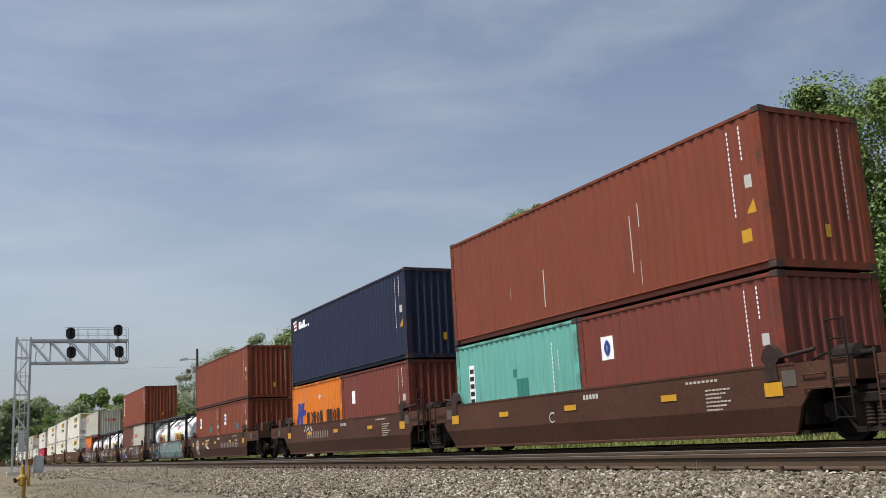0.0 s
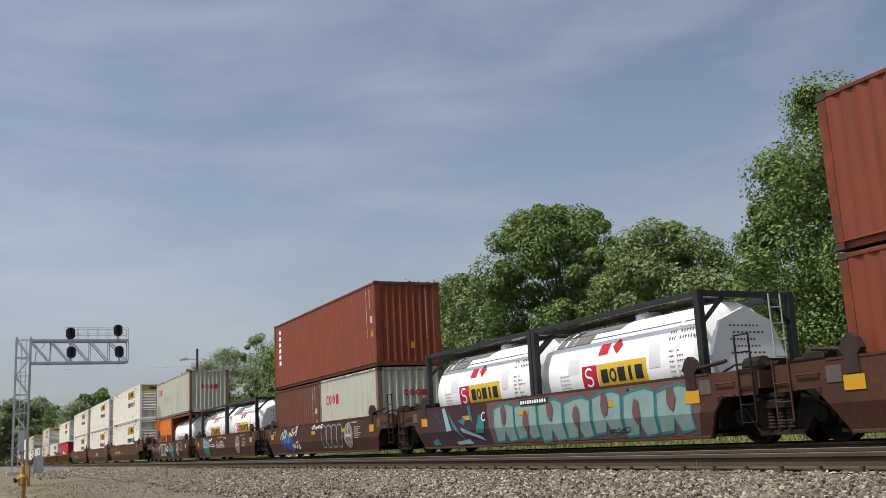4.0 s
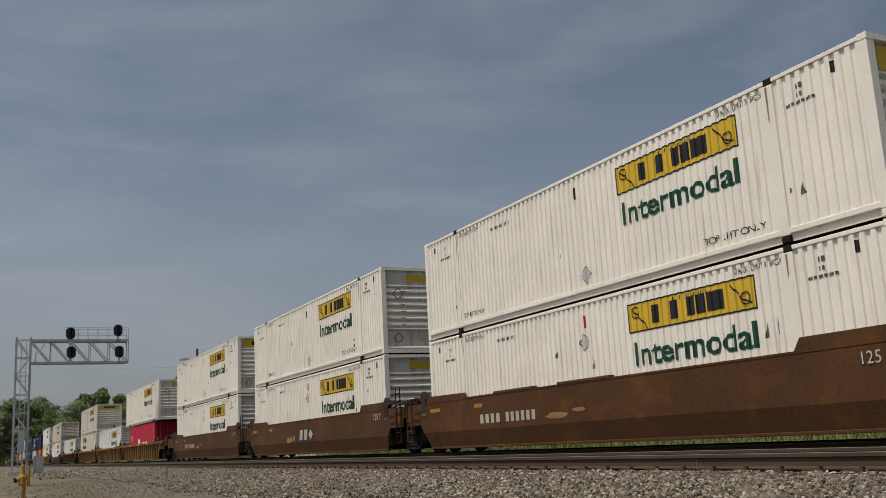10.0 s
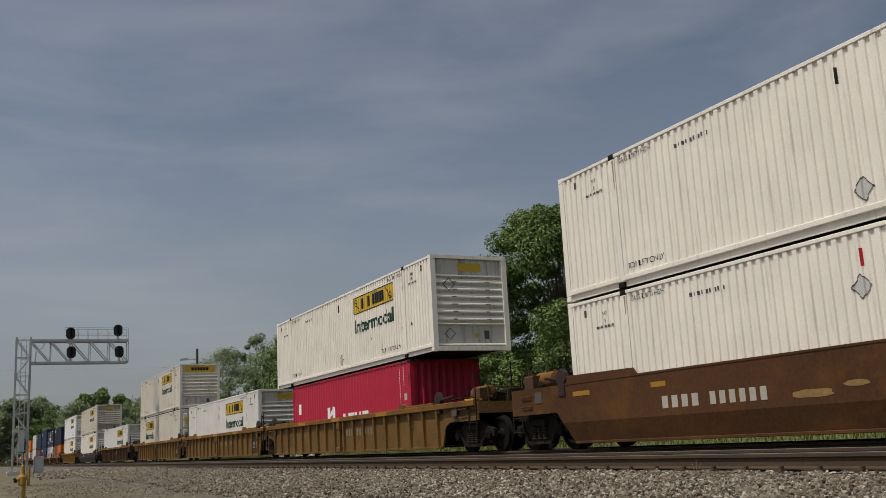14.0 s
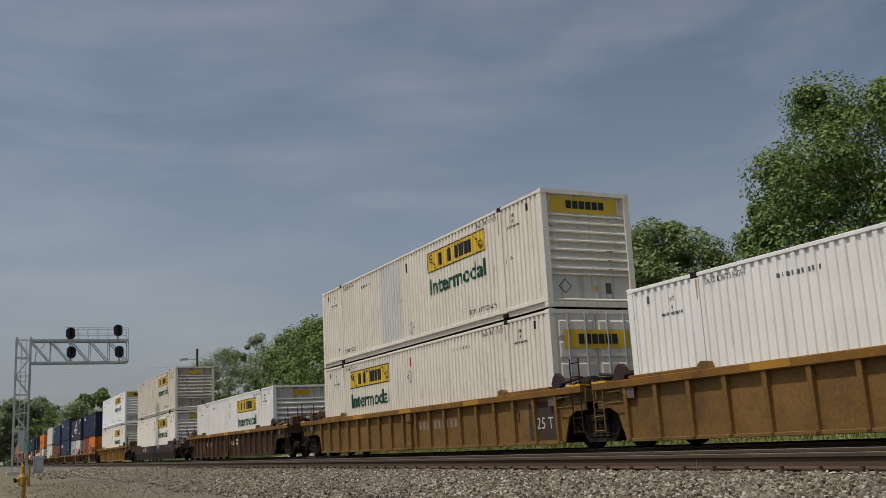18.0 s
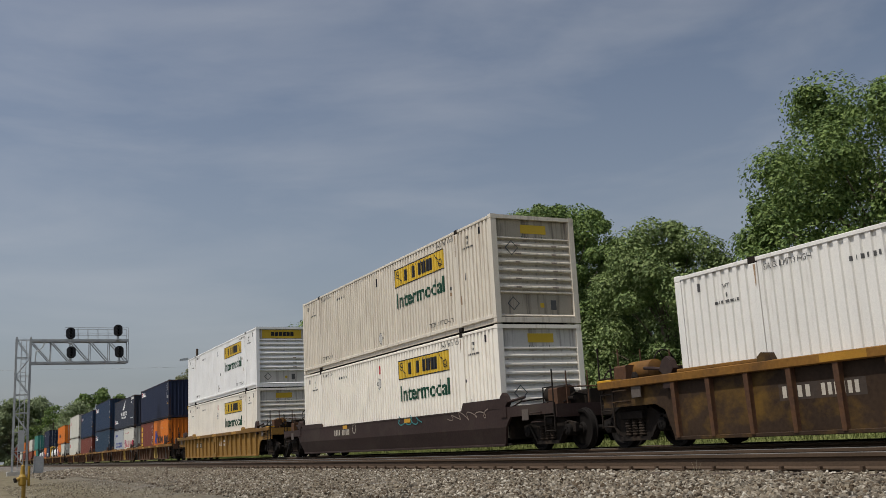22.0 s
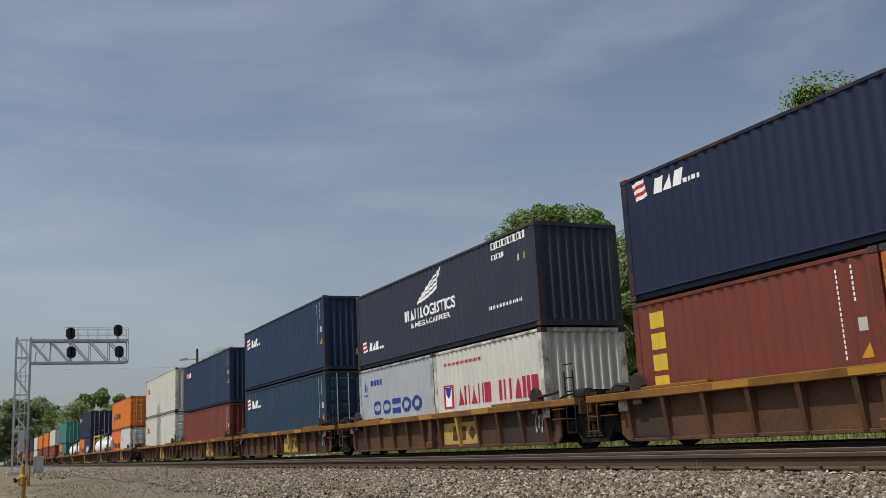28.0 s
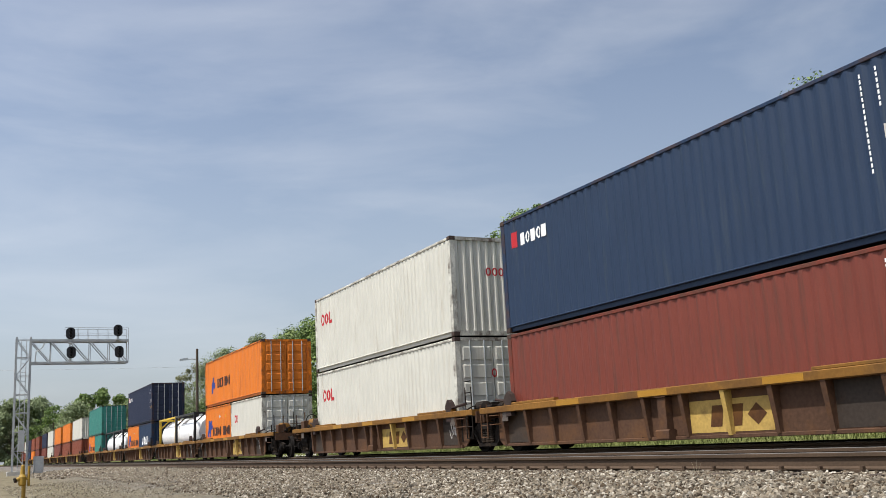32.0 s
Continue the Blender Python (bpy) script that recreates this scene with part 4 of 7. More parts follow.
    if style != "smooth":
        part("centre_bracket", Geo().box(-1.46, -sheet, -0.16, 0.16, 0.95, top - 0.14, 0.02).box(-1.43, -sheet, -0.12, 0.12, 0.2, 0.95, 0.02).box(-1.47, -sheet, -0.2, 0.2, 0.14, 0.34, 0.03), mat, car)
    for y3, h3 in ((-hl + 0.8, 0.8), (0.0, 0.9), (hl - 0.8, 0.8)):
        part("floor_beam", lambda: Geo().box(-1.27, 1.27, -h3, h3, 0.16, 0.21), GRIME, car, at=(0, y3, 0), key=("fbeam", h3))
    end_gear(car, -1, hl, rn, mat, nk, top)
    end_gear(car, 1, hl, rf, mat, fk, top)
    truck(car, -nd, spin)
    if fk == "coup":
        truck(car, fd, spin)
    side = -1.42 if style == "smooth" else -sheet
    if marks:
        car_marks(car, side, hl, top, style)
    ride(car, y, RAIL)
    return car, side, hl, top


# ---- the train ----
PALEMARK = surface("pale_grey_green_marking", (0.30, 0.34, 0.32), 0.6, vary=0.1, bump=0)
UMBERMARK = surface("dark_umber_marking", (0.045, 0.018, 0.012), 0.5, vary=0.1, bump=0)
DARKMAROON = surface("dark_maroon_marking", (0.045, 0.012, 0.016), 0.5, vary=0.1, bump=0)
PALEPATCH = surface("pale_grey_patch", (0.60, 0.60, 0.60), 0.5, vary=0.1, bump=0)
WORNTAN = surface("scuffed_tan_paint", (0.26, 0.16, 0.06), 0.7, vary=0.3, grain=18, bump=0)
RUSTSTREAK = surface("rust_streak", (0.30, 0.21, 0.13), 0.7, vary=0.3, bump=0)
PURPLEMARK = surface("dark_purple_spray_paint", (0.040, 0.021, 0.027), 0.6, vary=0.2, bump=0)
PALETEAL = surface("pale_teal_spray_paint", (0.20, 0.29, 0.27), 0.55, vary=0.22, blotch=2.5, bump=0)
PALEBLUE = surface("pale_blue_drip", (0.07, 0.10, 0.135), 0.6, vary=0.2, bump=0)
EMBLEMGREY = surface("worn_emblem_ground", (0.16, 0.13, 0.105), 0.7, vary=0.3, grain=20, bump=0)
BOXGREY = paint("greyed_white_paint", (0.52, 0.50, 0.47), 0.3, (0.45, 0.43, 0.4))
PATCHGREY = paint("patched_off_white", (0.38, 0.375, 0.32), 0.4, (0.27, 0.24, 0.18))
GREYWHITE = paint("repainted_off_white", (0.56, 0.56, 0.50), 0.3, (0.42, 0.4, 0.34))
DARKPANEL = car_paint("sooty_panel_paint", (0.044, 0.034, 0.027), 0.5, (0.075, 0.042, 0.022))
LOW = 1.09     # underside of the lower containers
C40, C20, C53 = 12.192, 6.058, 16.154
STD, HC = 2.591, 2.896


def two20(y, near, far):
    """Places of two 20 ft boxes in one well."""
    return y - 3.05, y + 3.05


def id_marks(c, ribs, side, L, h, mat=None, columns=True):
    """Upright identification columns near the near end, and a few plates."""
    mat = mat or WHITE
    u = L / 2 - 0.85
    marking("id_column", column(u, h * 0.36, h * 0.92, 17, 0.034), mat, c, side, ribs)
    marking("id_column", column(u + 0.3, h * 0.70, h * 0.93, 7, 0.034), mat, c, side, ribs)
    marking("plate", [box_mark(u + 0.32, u + 0.47, h * 0.52, h * 0.60)], DIMWHITE, c, side, ribs)
    marking("warning_triangle", [[(u + 0.3, h * 0.36), (u + 0.52, h * 0.36), (u + 0.46, h * 0.45)]], AMBER, c, side, ribs)


def end_marks(c, L, h, mat=None):
    marking("id_column", column(0.66, h * 0.32, h * 0.92, 17, 0.034), mat or DIMWHITE, c, end=-L / 2 + 0.02)
    marking("plate", [box_mark(0.06, 0.19, h * 0.2, h * 0.28)], AMBER, c, end=-L / 2 + 0.02)


def long_box(y, z, mat, label, logo_far=False, doors="far", small=False):
    c, ribs, side = container(mat, C53, HC, y, z, label, doors, "long", name="domestic_container")
    u0 = 1.55 if not logo_far else -C53 / 2 + 2.75
    u1 = u0 + 3.6
    v0, v1 = 1.96, 2.56
    marking("sign_panel", [box_mark(u0, u1, v0, v1)], YELLOW, c, side, ribs, 0.004, label="yellow company panel with dark blocks")
    marking("panel_border", [box_mark(u0, u1, v0, v0 + 0.03), box_mark(u0, u1, v1 - 0.03, v1), box_mark(u0, u0 + 0.03, v0, v1), box_mark(u1 - 0.03, u1, v0, v1)], BLACK, c, side, ribs, 0.008)
    marking("panel_mark", block_word(u0 + 0.75, u1 - 0.75, v0 + 0.12, v1 - 0.12, "b b bbbb") + stroke([(u1 - 0.62, v1 - 0.06), (u1 - 0.3, v0 + 0.2), (u1 - 0.08, v0 + 0.12)], 0.03) + stroke([(u0 + 0.1, v1 - 0.1), (u0 + 0.35, v1 - 0.3), (u0 + 0.6, v0 + 0.05)], 0.03) + ring_mark(u0 + 0.25, v1 - 0.2, 0.12, 0.12, 0.025) + ring_mark(u1 - 0.22, v0 + 0.22, 0.12, 0.12, 0.025), BLACK, c, side, ribs, 0.010)
    marking("lettering", word("Intermodal", u0 + 0.12, 1.30, 0.48, 3.42, 0.018), GREEN, c, side, ribs, 0.005, label="dark green lettering Intermodal")
    marking("small_lettering", word("TOP LIFT ONLY", C53 / 2 - 2.3 - 1.75, 0.36, 0.13, 1.55), BLACK, c, side, ribs)
    marking("small_lettering", word("TOP LIFT ONLY", -C53 / 2 + 2.3, 0.36, 0.12, 1.2), BLACK, c, side, ribs)
    marking("small_lettering", word("STACK LIMIT 3 HIGH", C53 / 2 - 3.4, 2.62, 0.11, 1.15), DARKGREY, c, side, ribs)
    marking("data_line", bars(C53 / 2 - 5.1, C53 / 2 - 4.1, 2.42, 2.50, 10, 0.62) + bars(C53 / 2 - 1.75, C53 / 2 - 1.1, 2.24, 2.29, 9, 0.4) + bars(C53 / 2 - 1.5, C53 / 2 - 1.32, 2.36, 2.43, 2, 0.5) + bars(C53 / 2 - 1.5, C53 / 2 - 1.32, 2.5, 2.58, 2, 0.4), DARKGREY, c, side, ribs)
    marking("small_lettering", word("STACK LIMIT 3 HIGH", -C53 / 2 + 2.3, 2.62, 0.11, 1.05), DARKGREY, c, side, ribs)
    marking("data_line", bars(-C53 / 2 + 4.1, -C53 / 2 + 5.1, 2.42, 2.50, 9, 0.62) + bars(-C53 / 2 + 1.05, -C53 / 2 + 1.7, 2.2, 2.25, 8, 0.4) + bars(-C53 / 2 + 1.32, -C53 / 2 + 1.42, 2.31, 2.38, 2, 0.5), DARKGREY, c, side, ribs)
    marking("small_lettering", word("WT", -C53 / 2 + 1.26, 2.46, 0.09, 0.2), DARKGREY, c, side, ribs)
    upper = z > 3
    marking("placard_plate", [[(-0.28, 1.98), (-0.1, 1.78), (0.08, 1.98), (-0.1, 2.17)]] if not upper else [[(0.0, 0.52), (0.18, 0.32), (0.36, 0.52), (0.18, 0.70)]], BOXGREY, c, side, ribs)
    marking("placard_holder", diamond(-0.1, 1.975, 0.19, 0.022) if not upper else diamond(0.18, 0.51, 0.19, 0.022), DARKGREY, c, side, ribs, 0.008)
    for u in (-C53 / 2 + 2.12, C53 / 2 - 2.12):
        marking("rust_streak", [[(u - 0.02, 2.75), (u + 0.03, 2.75), (u + 0.015, 2.1 if upper else 2.4), (u - 0.005, 2.15 if upper else 2.35)]], RUSTSTREAK, c, side - 0.016)
    r = random.Random(round(y * 3 + z))
    for q in range(5):
        u = C53 / 2 - 2.9 + 1.3 * r.random() if q < 3 else -6.5 + 13 * r.random()
        v = 0.45 + 1.4 * r.random()
        marking("scuff", [[(u, v), (u + 0.05 + 0.05 * r.random(), v + 0.02), (u + 0.06, v + 0.08 + 0.22 * r.random() ** 2), (u + 0.01, v + 0.1)]], RUSTSTREAK if q % 2 else DARKGREY, c, side, ribs, label="dark chafed spot")
    marking("clearance_bar", [box_mark(-0.06, -0.02, 2.28, 2.56)], BLACK if upper else REDMARK, c, side, ribs)
    marking("clearance_bar", [box_mark(C53 / 2 - 0.75, C53 / 2 - 0.68, 2.5, 2.7)], BLACK, c, side, ribs)
    marking("clearance_bar", [box_mark(-C53 / 2 + 0.62, -C53 / 2 + 0.66, 2.5, 2.66)], DARKGREY, c, side, ribs)
    e = -C53 / 2 + (0.105 if doors != "near" else -0.004)
    soot = -C53 / 2 + 0.112 - 0.075
    if doors != "near":
        r = random.Random(round(y))
        for x0 in (-0.62, 0.5):
            rows = [q for q in range(6) if small or (x0 > 0 and q < 3)]
            if rows and z > 2:
                marking("soot_stain", [box_mark(x0 + 0.06 * r.random(), x0 + 0.14 + 0.08 * r.random(), 0.98 + q * 0.225 - 0.048, 0.98 + q * 0.225 - 0.008) for q in rows], FADED, c, end=soot, label="sooty stain on the end ribs")
        marking("end_plate", [box_mark(0.12, 0.24, 0.42, 0.54)], YELLOW if z > 2 else DIMWHITE, c, end=e)
        marking("end_plate", [box_mark(0.45, 0.62, 0.36, 0.62)], DARKGREY, c, end=e, label="dark document holder")
    if doors != "near" and (z < 2 or small):
        marking("end_panel_sign", [box_mark(-0.35, 0.45, 2.42, 2.66)], YELLOW, c, end=e, label="small yellow company panel")
        marking("end_lettering", word("Intermodal", -0.33, 2.24, 0.11, 0.76, 0.01), GREEN, c, end=e)
        marking("placard_holder", diamond(-0.70, 1.12 if z < 2 else 2.0, 0.19, 0.035), DARKGREY, c, end=soot, lift=0.006)
        if small:
            marking("placard_holder", diamond(-0.70, 0.52, 0.17, 0.03), DARKGREY, c, end=e)
        return c
    marking("end_panel_sign", [box_mark(-0.98, 0.98, HC - 0.55, HC - 0.15)] if doors != "near" else [box_mark(-0.95, 0.95, 1.95, 2.4)], YELLOW, c, end=e, label="yellow company panel with dark blocks")
    marking("end_panel_mark", block_word(-0.55, 0.6, HC - 0.44, HC - 0.24, "bbbbbb") if doors != "near" else block_word(-0.55, 0.6, 2.06, 2.3, "bbbbbb"), BLACK, c, end=e - 0.006)
    if doors != "near":
        marking("placard_holder", diamond(-0.72, 0.52, 0.17, 0.03), DARKGREY, c, end=e)
    return c


def letter_tag(seed, u0, u1, v0, v1, n, w):
    """A sprayed tag: n quick angular letter-like forms of a few strokes each."""
    r = random.Random(seed)
    out, step, h = [], (u1 - u0) / n, v1 - v0
    for k in range(n):
        a, b = u0 + k * step, u0 + (k + 0.85) * step
        lo, hi = v0 + h * 0.2 * r.random(), v1 - h * 0.25 * r.random()
        pts = [(a + (b - a) * (0.5 + 0.75 * math.cos(2.4 * j + k)) + step * 0.25 * r.uniform(-1, 1), lo + (hi - lo) * ((j * 0.37 + r.random() * 0.5) % 1.0)) for j in range(r.randrange(4, 7))]
        out += stroke(pts, w * r.uniform(0.7, 1.2))
        if r.random() < 0.4:
            out += stroke([(a, hi), (b + step * 0.3, hi + h * 0.12)], w)
    return out


def ring_logo(car, side, u, v):
    spokes = [stroke([(u + 0.31 * math.cos(t), v + 0.31 * math.sin(t)), (u + 0.38 * math.cos(t), v + 0.38 * math.sin(t))], 0.045)[0] for t in [2 * math.pi * k / 24 for k in range(24)]]
    marking("emblem_disc", [[(u + 0.41 * math.cos(2 * math.pi * k / 28), v + 0.41 * math.sin(2 * math.pi * k / 28)) for k in range(28)]], EMBLEMGREY, car, side, lift=0.019, skirt=True)
    marking("round_emblem", ring_mark(u, v, 0.43, 0.43, 0.03, n=28) + ring_mark(u, v, 0.29, 0.29, 0.03, n=24) + spokes + [box_mark(u - 0.035, u + 0.035, v - 0.28, v + 0.28), box_mark(u - 0.28, u + 0.28, v - 0.06, v + 0.06)], STENCIL, car, side, skirt=True, label="round pale railway emblem with a cross", lift=0.023)


def scrawl(seed, u0, u1, v0, v1, n, loops=1.0):
    """A sprayed line of looping strokes."""
    r = random.Random(seed)
    pts, m = [], n * 10
    ph = [r.uniform(0, 6.28) for _ in range(4)]
    for k in range(m):
        q = k / (m - 1)
        pts.append((u0 + (u1 - u0) * q + 0.16 * loops * math.sin(q * n * 6.28 + ph[0]), (v0 + v1) / 2 + (v1 - v0) / 2 * math.sin(q * n * 6.28 * 0.93 + ph[1]) * (0.75 + 0.25 * math.sin(q * 11 + ph[2]))))
    return pts


def blob(seed, u, v, ru, rv, n=14):
    r = random.Random(seed)
    return [[(u + ru * (0.75 + 0.35 * r.random()) * math.cos(2 * math.pi * k / n), v + rv * (0.75 + 0.35 * r.random()) * math.sin(2 * math.pi * k / n)) for k in range(n)]]




def middle(near, length):
    return near + length / 2


def brown_set():
    """Smooth-sided brown cars, 40 ft wells."""
    ys = [2.6, 18.07, 33.54]
    base = "dark brown smooth-sided well car with stencilled data"
    well_car(ys[0], C40, "smooth", CARBROWN, ("art", 7.7), ("art", 7.73), base + ", empty")
    a = well_car(ys[1], C40, "smooth", CARBROWN, ("art", 7.73), ("art", 7.73), base)
    b = well_car(ys[2], C40, "smooth", CARBROWN, ("art", 7.73), ("coup", 7.9), base + ", coupled at the end")
    marking("letter", word("C", -1.1, 0.62, 0.26), DIMWHITE, a[0], a[1])
    marking("car_number", bars(-3.6, -0.9, 0.72, 0.98, 10, 0.5), FADED, b[0], b[1])
    marking("sprayed_tag", sum([stroke(scrawl(s, -3.9 + s * 0.38, -3.6 + s * 0.38, 0.98, 1.22, 1, 0.2), 0.03) for s in range(3)], []), WHITE, b[0], b[1], lift=0.006)
    # first stack
    c, r, s = container(RED, C40, HC, ys[1], LOW + STD + 0.042, "red-brown high-cube container stacked above two short boxes", "far")
    id_marks(c, r, s, C40, HC)
    end_marks(c, C40, HC)
    marking("plate", [box_mark(5.35, 5.6, 0.55, 0.78)], AMBER, c, s, r, label="yellow height plate")
    marking("scratch", [box_mark(u, u + 0.03, v, v + l) for u, v, l in ((2.2, 0.6, 1.2), (2.5, 1.5, 0.5), (-1.3, 0.4, 0.9), (-2.9, 0.8, 0.3), (2.45, 0.3, 0.5))], DIMWHITE, c, s, r)
    near, far = two20(ys[1], 0, 0)
    c, r, s = container(MAROON, C20, STD, near, LOW, "maroon twenty-foot container in the well", "far")
    id_marks(c, r, s, C20, STD)
    marking("logo_plate", [box_mark(-2.2, -1.8, 1.55, 2.05)], WHITE, c, s, r)
    marking("logo_blob", ring_mark(-2.0, 1.8, 0.12, 0.17, 0.09), BLUEMARK, c, s, r, 0.008)
    c, r, s = container(TEAL, C20, STD, far, LOW, "teal twenty-foot container with a white lettered strip", "far")
    marking("logo_strip", [box_mark(-2.35, -2.0, 0.9, 2.0)], WHITE, c, s, r)
    marking("logo_strip_mark", [box_mark(-2.27, -2.08, 0.98 + k * 0.2, 1.1 + k * 0.2) for k in range(5)], BLACK, c, s, r, 0.008)
    marking("paint_patch", [box_mark(0.2, 0.75, 1.0, 1.45), box_mark(0.05, 0.25, 1.5, 1.7)], DTEAL, c, s, r)
    marking("id_column", column(1.9, 1.0, 2.2, 11, 0.05) + column(2.15, 1.5, 2.0, 5, 0.05), WHITE, c, s, r)
    # second stack
    c, r, s = container(NAVY, C40, HC, ys[2], LOW + STD + 0.042, "navy blue high-cube container with a small white mark", "far")
    id_marks(c, r, s, C40, HC)
    small_mark(c, s, r, -5.75, 2.25)
    end_marks(c, C40, HC)
    near, far = two20(ys[2], 0, 0)
    c, r, s = container(MAROON, C20, STD, near, LOW, "maroon twenty-foot container in the well", "far")
    id_marks(c, r, s, C20, STD)
    marking("logo_plate", [box_mark(-2.1, -1.75, 1.5, 1.95)], WHITE, c, s, r)
    orange20(far)


def small_mark(c, s, r, u, v, k=1.0):
    """A slanting striped flag, three leaning forms and a short row of bars."""
    lean = lambda ps, a, v0: [[(p + a * (q - v0), q) for p, q in f] for f in ps]
    drop = lambda ps, a, u0: [[(p, q - a * (p - u0)) for p, q in f] for f in ps]
    marking("flag_mark", drop(lean([box_mark(u + 0.06 * k, u + 0.46 * k, v + (0.02 + 0.16 * q) * k, v + (0.10 + 0.16 * q) * k) for q in range(3)], -0.25, v), -0.12, u), WHITE, c, s, r)
    marking("flag_stripe", drop(lean([box_mark(u + 0.06 * k, u + 0.46 * k, v + (0.10 + 0.16 * q) * k, v + (0.18 + 0.16 * q) * k) for q in range(2)], -0.25, v), -0.12, u), REDMARK, c, s, r)
    marking("word_mark", lean(block_word(u + 0.6 * k, u + 1.5 * k, v + 0.05 * k, v + 0.36 * k, "btb"), 0.3, v) + bars(u + 1.55 * k, u + 2.05 * k, v + 0.05 * k, v + 0.14 * k, 4, 0.3), WHITE, c, s, r)


def orange20(y, z=None, label="orange twenty-foot container with blue emblem and dark blocks", doors="far", mat=None):
    c, r, s = container(mat or ORANGE, C20, STD, y, LOW if z is None else z, label, doors)
    marking("emblem", [[(-2.55, 0.95), (-2.2, 0.95), (-1.9, 1.85), (-2.25, 1.85)], [(-2.15, 0.95), (-1.75, 0.95), (-1.5, 1.85), (-1.85, 1.85)], [(-1.85, 1.3), (-1.3, 1.38), (-1.3, 1.58), (-1.8, 1.54)]], BLUEMARK, c, s, r, label="blue slanted emblem")
    marking("word_mark", block_word(-1.15, 2.75, 0.98, 1.45, "bobob bbob"), UMBERMARK, c, s, r)
    marking("plate", [[(0.3, 2.0), (0.47, 1.83), (0.64, 2.0), (0.47, 2.17)]], DIMWHITE, c, s, r)
    marking("warning_triangle", [[(1.7, 1.92), (1.9, 1.92), (1.8, 2.1)]], AMBER, c, s, r)
    return c


def panel_tank(y, label):
    c, r, zc = tank_container(y, LOW, label, BLACKPAINT)
    tank_mark("logo_panel", [box_mark(-0.55, 1.15, -0.36, 0.14)], YELLOW, c, r, zc, "yellow company panel with dark blocks")
    tank_mark("logo_red", [box_mark(-1.15, -0.58, -0.36, 0.14)], CRIMSON, c, r, zc)
    tank_mark("logo_curl", ring_mark(-0.88, -0.02, 0.15, 0.12, 0.05, 30, 270) + ring_mark(-0.88, -0.21, 0.15, 0.12, 0.05, -150, 90), WHITE, c, r + 0.003, zc)
    tank_mark("panel_mark", block_word(-0.45, 1.05, -0.27, 0.02, "bobib"), BLACK, c, r + 0.004, zc)
    tank_mark("placard", [[(-0.05, 0.5), (0.13, 0.32), (0.31, 0.5), (0.13, 0.68)], [(-0.55, 0.34), (-0.2, 0.34), (-0.15, 0.6), (-0.5, 0.6)]], REDMARK, c, r, zc)
    tank_mark("data_line", [p for k in range(2) for p in bars(1.85, 2.65, 0.40 + k * 0.14, 0.47 + k * 0.14, 10, 0.5)] + [p for k in range(6) for p in bars(1.9, 2.45 - 0.12 * (k % 3), -0.34 + k * 0.10, -0.31 + k * 0.10, 9, 0.4)], DARKGREY, c, r, zc)
    tank_mark("worn_patch", [box_mark(-1.7, -1.25, 0.0, 0.35)], PALEPATCH, c, r - 0.003, zc)
    tank_mark("worn_patch", [box_mark(1.25, 1.6, -0.1, 0.4)], PALEPATCH, c, r - 0.003, zc)
    tank_mark("data_line", [p for k in range(4) for p in bars(-2.1, -1.65, -0.3 + k * 0.09, -0.275 + k * 0.09, 7, 0.3)], PALEMARK, c, r, zc)
    tank_mark("band", [box_mark(-2.5, 2.5, 0.80, 0.83)], DARKGREY, c, r, zc)
    tank_mark("placard_frame", diamond(0.13, 0.5, 0.17, 0.03), CRIMSON, c, r + 0.003, zc)
    marking("end_data", [p for k in range(5) for p in bars(-0.45 + 0.08 * (k % 2), 0.45 - 0.12 * (k % 3), zc + 0.02 + k * 0.13, zc + 0.055 + k * 0.13, 8, 0.45)], DARKGREY, c, end=-3.029 + 0.09)
    marking("end_placard", [[(0.0, zc - 0.25), (0.2, zc - 0.47), (0.4, zc - 0.25), (0.2, zc - 0.03)]], CRIMSON, c, end=-3.029 + 0.09, label="crimson diamond placard")
    return c


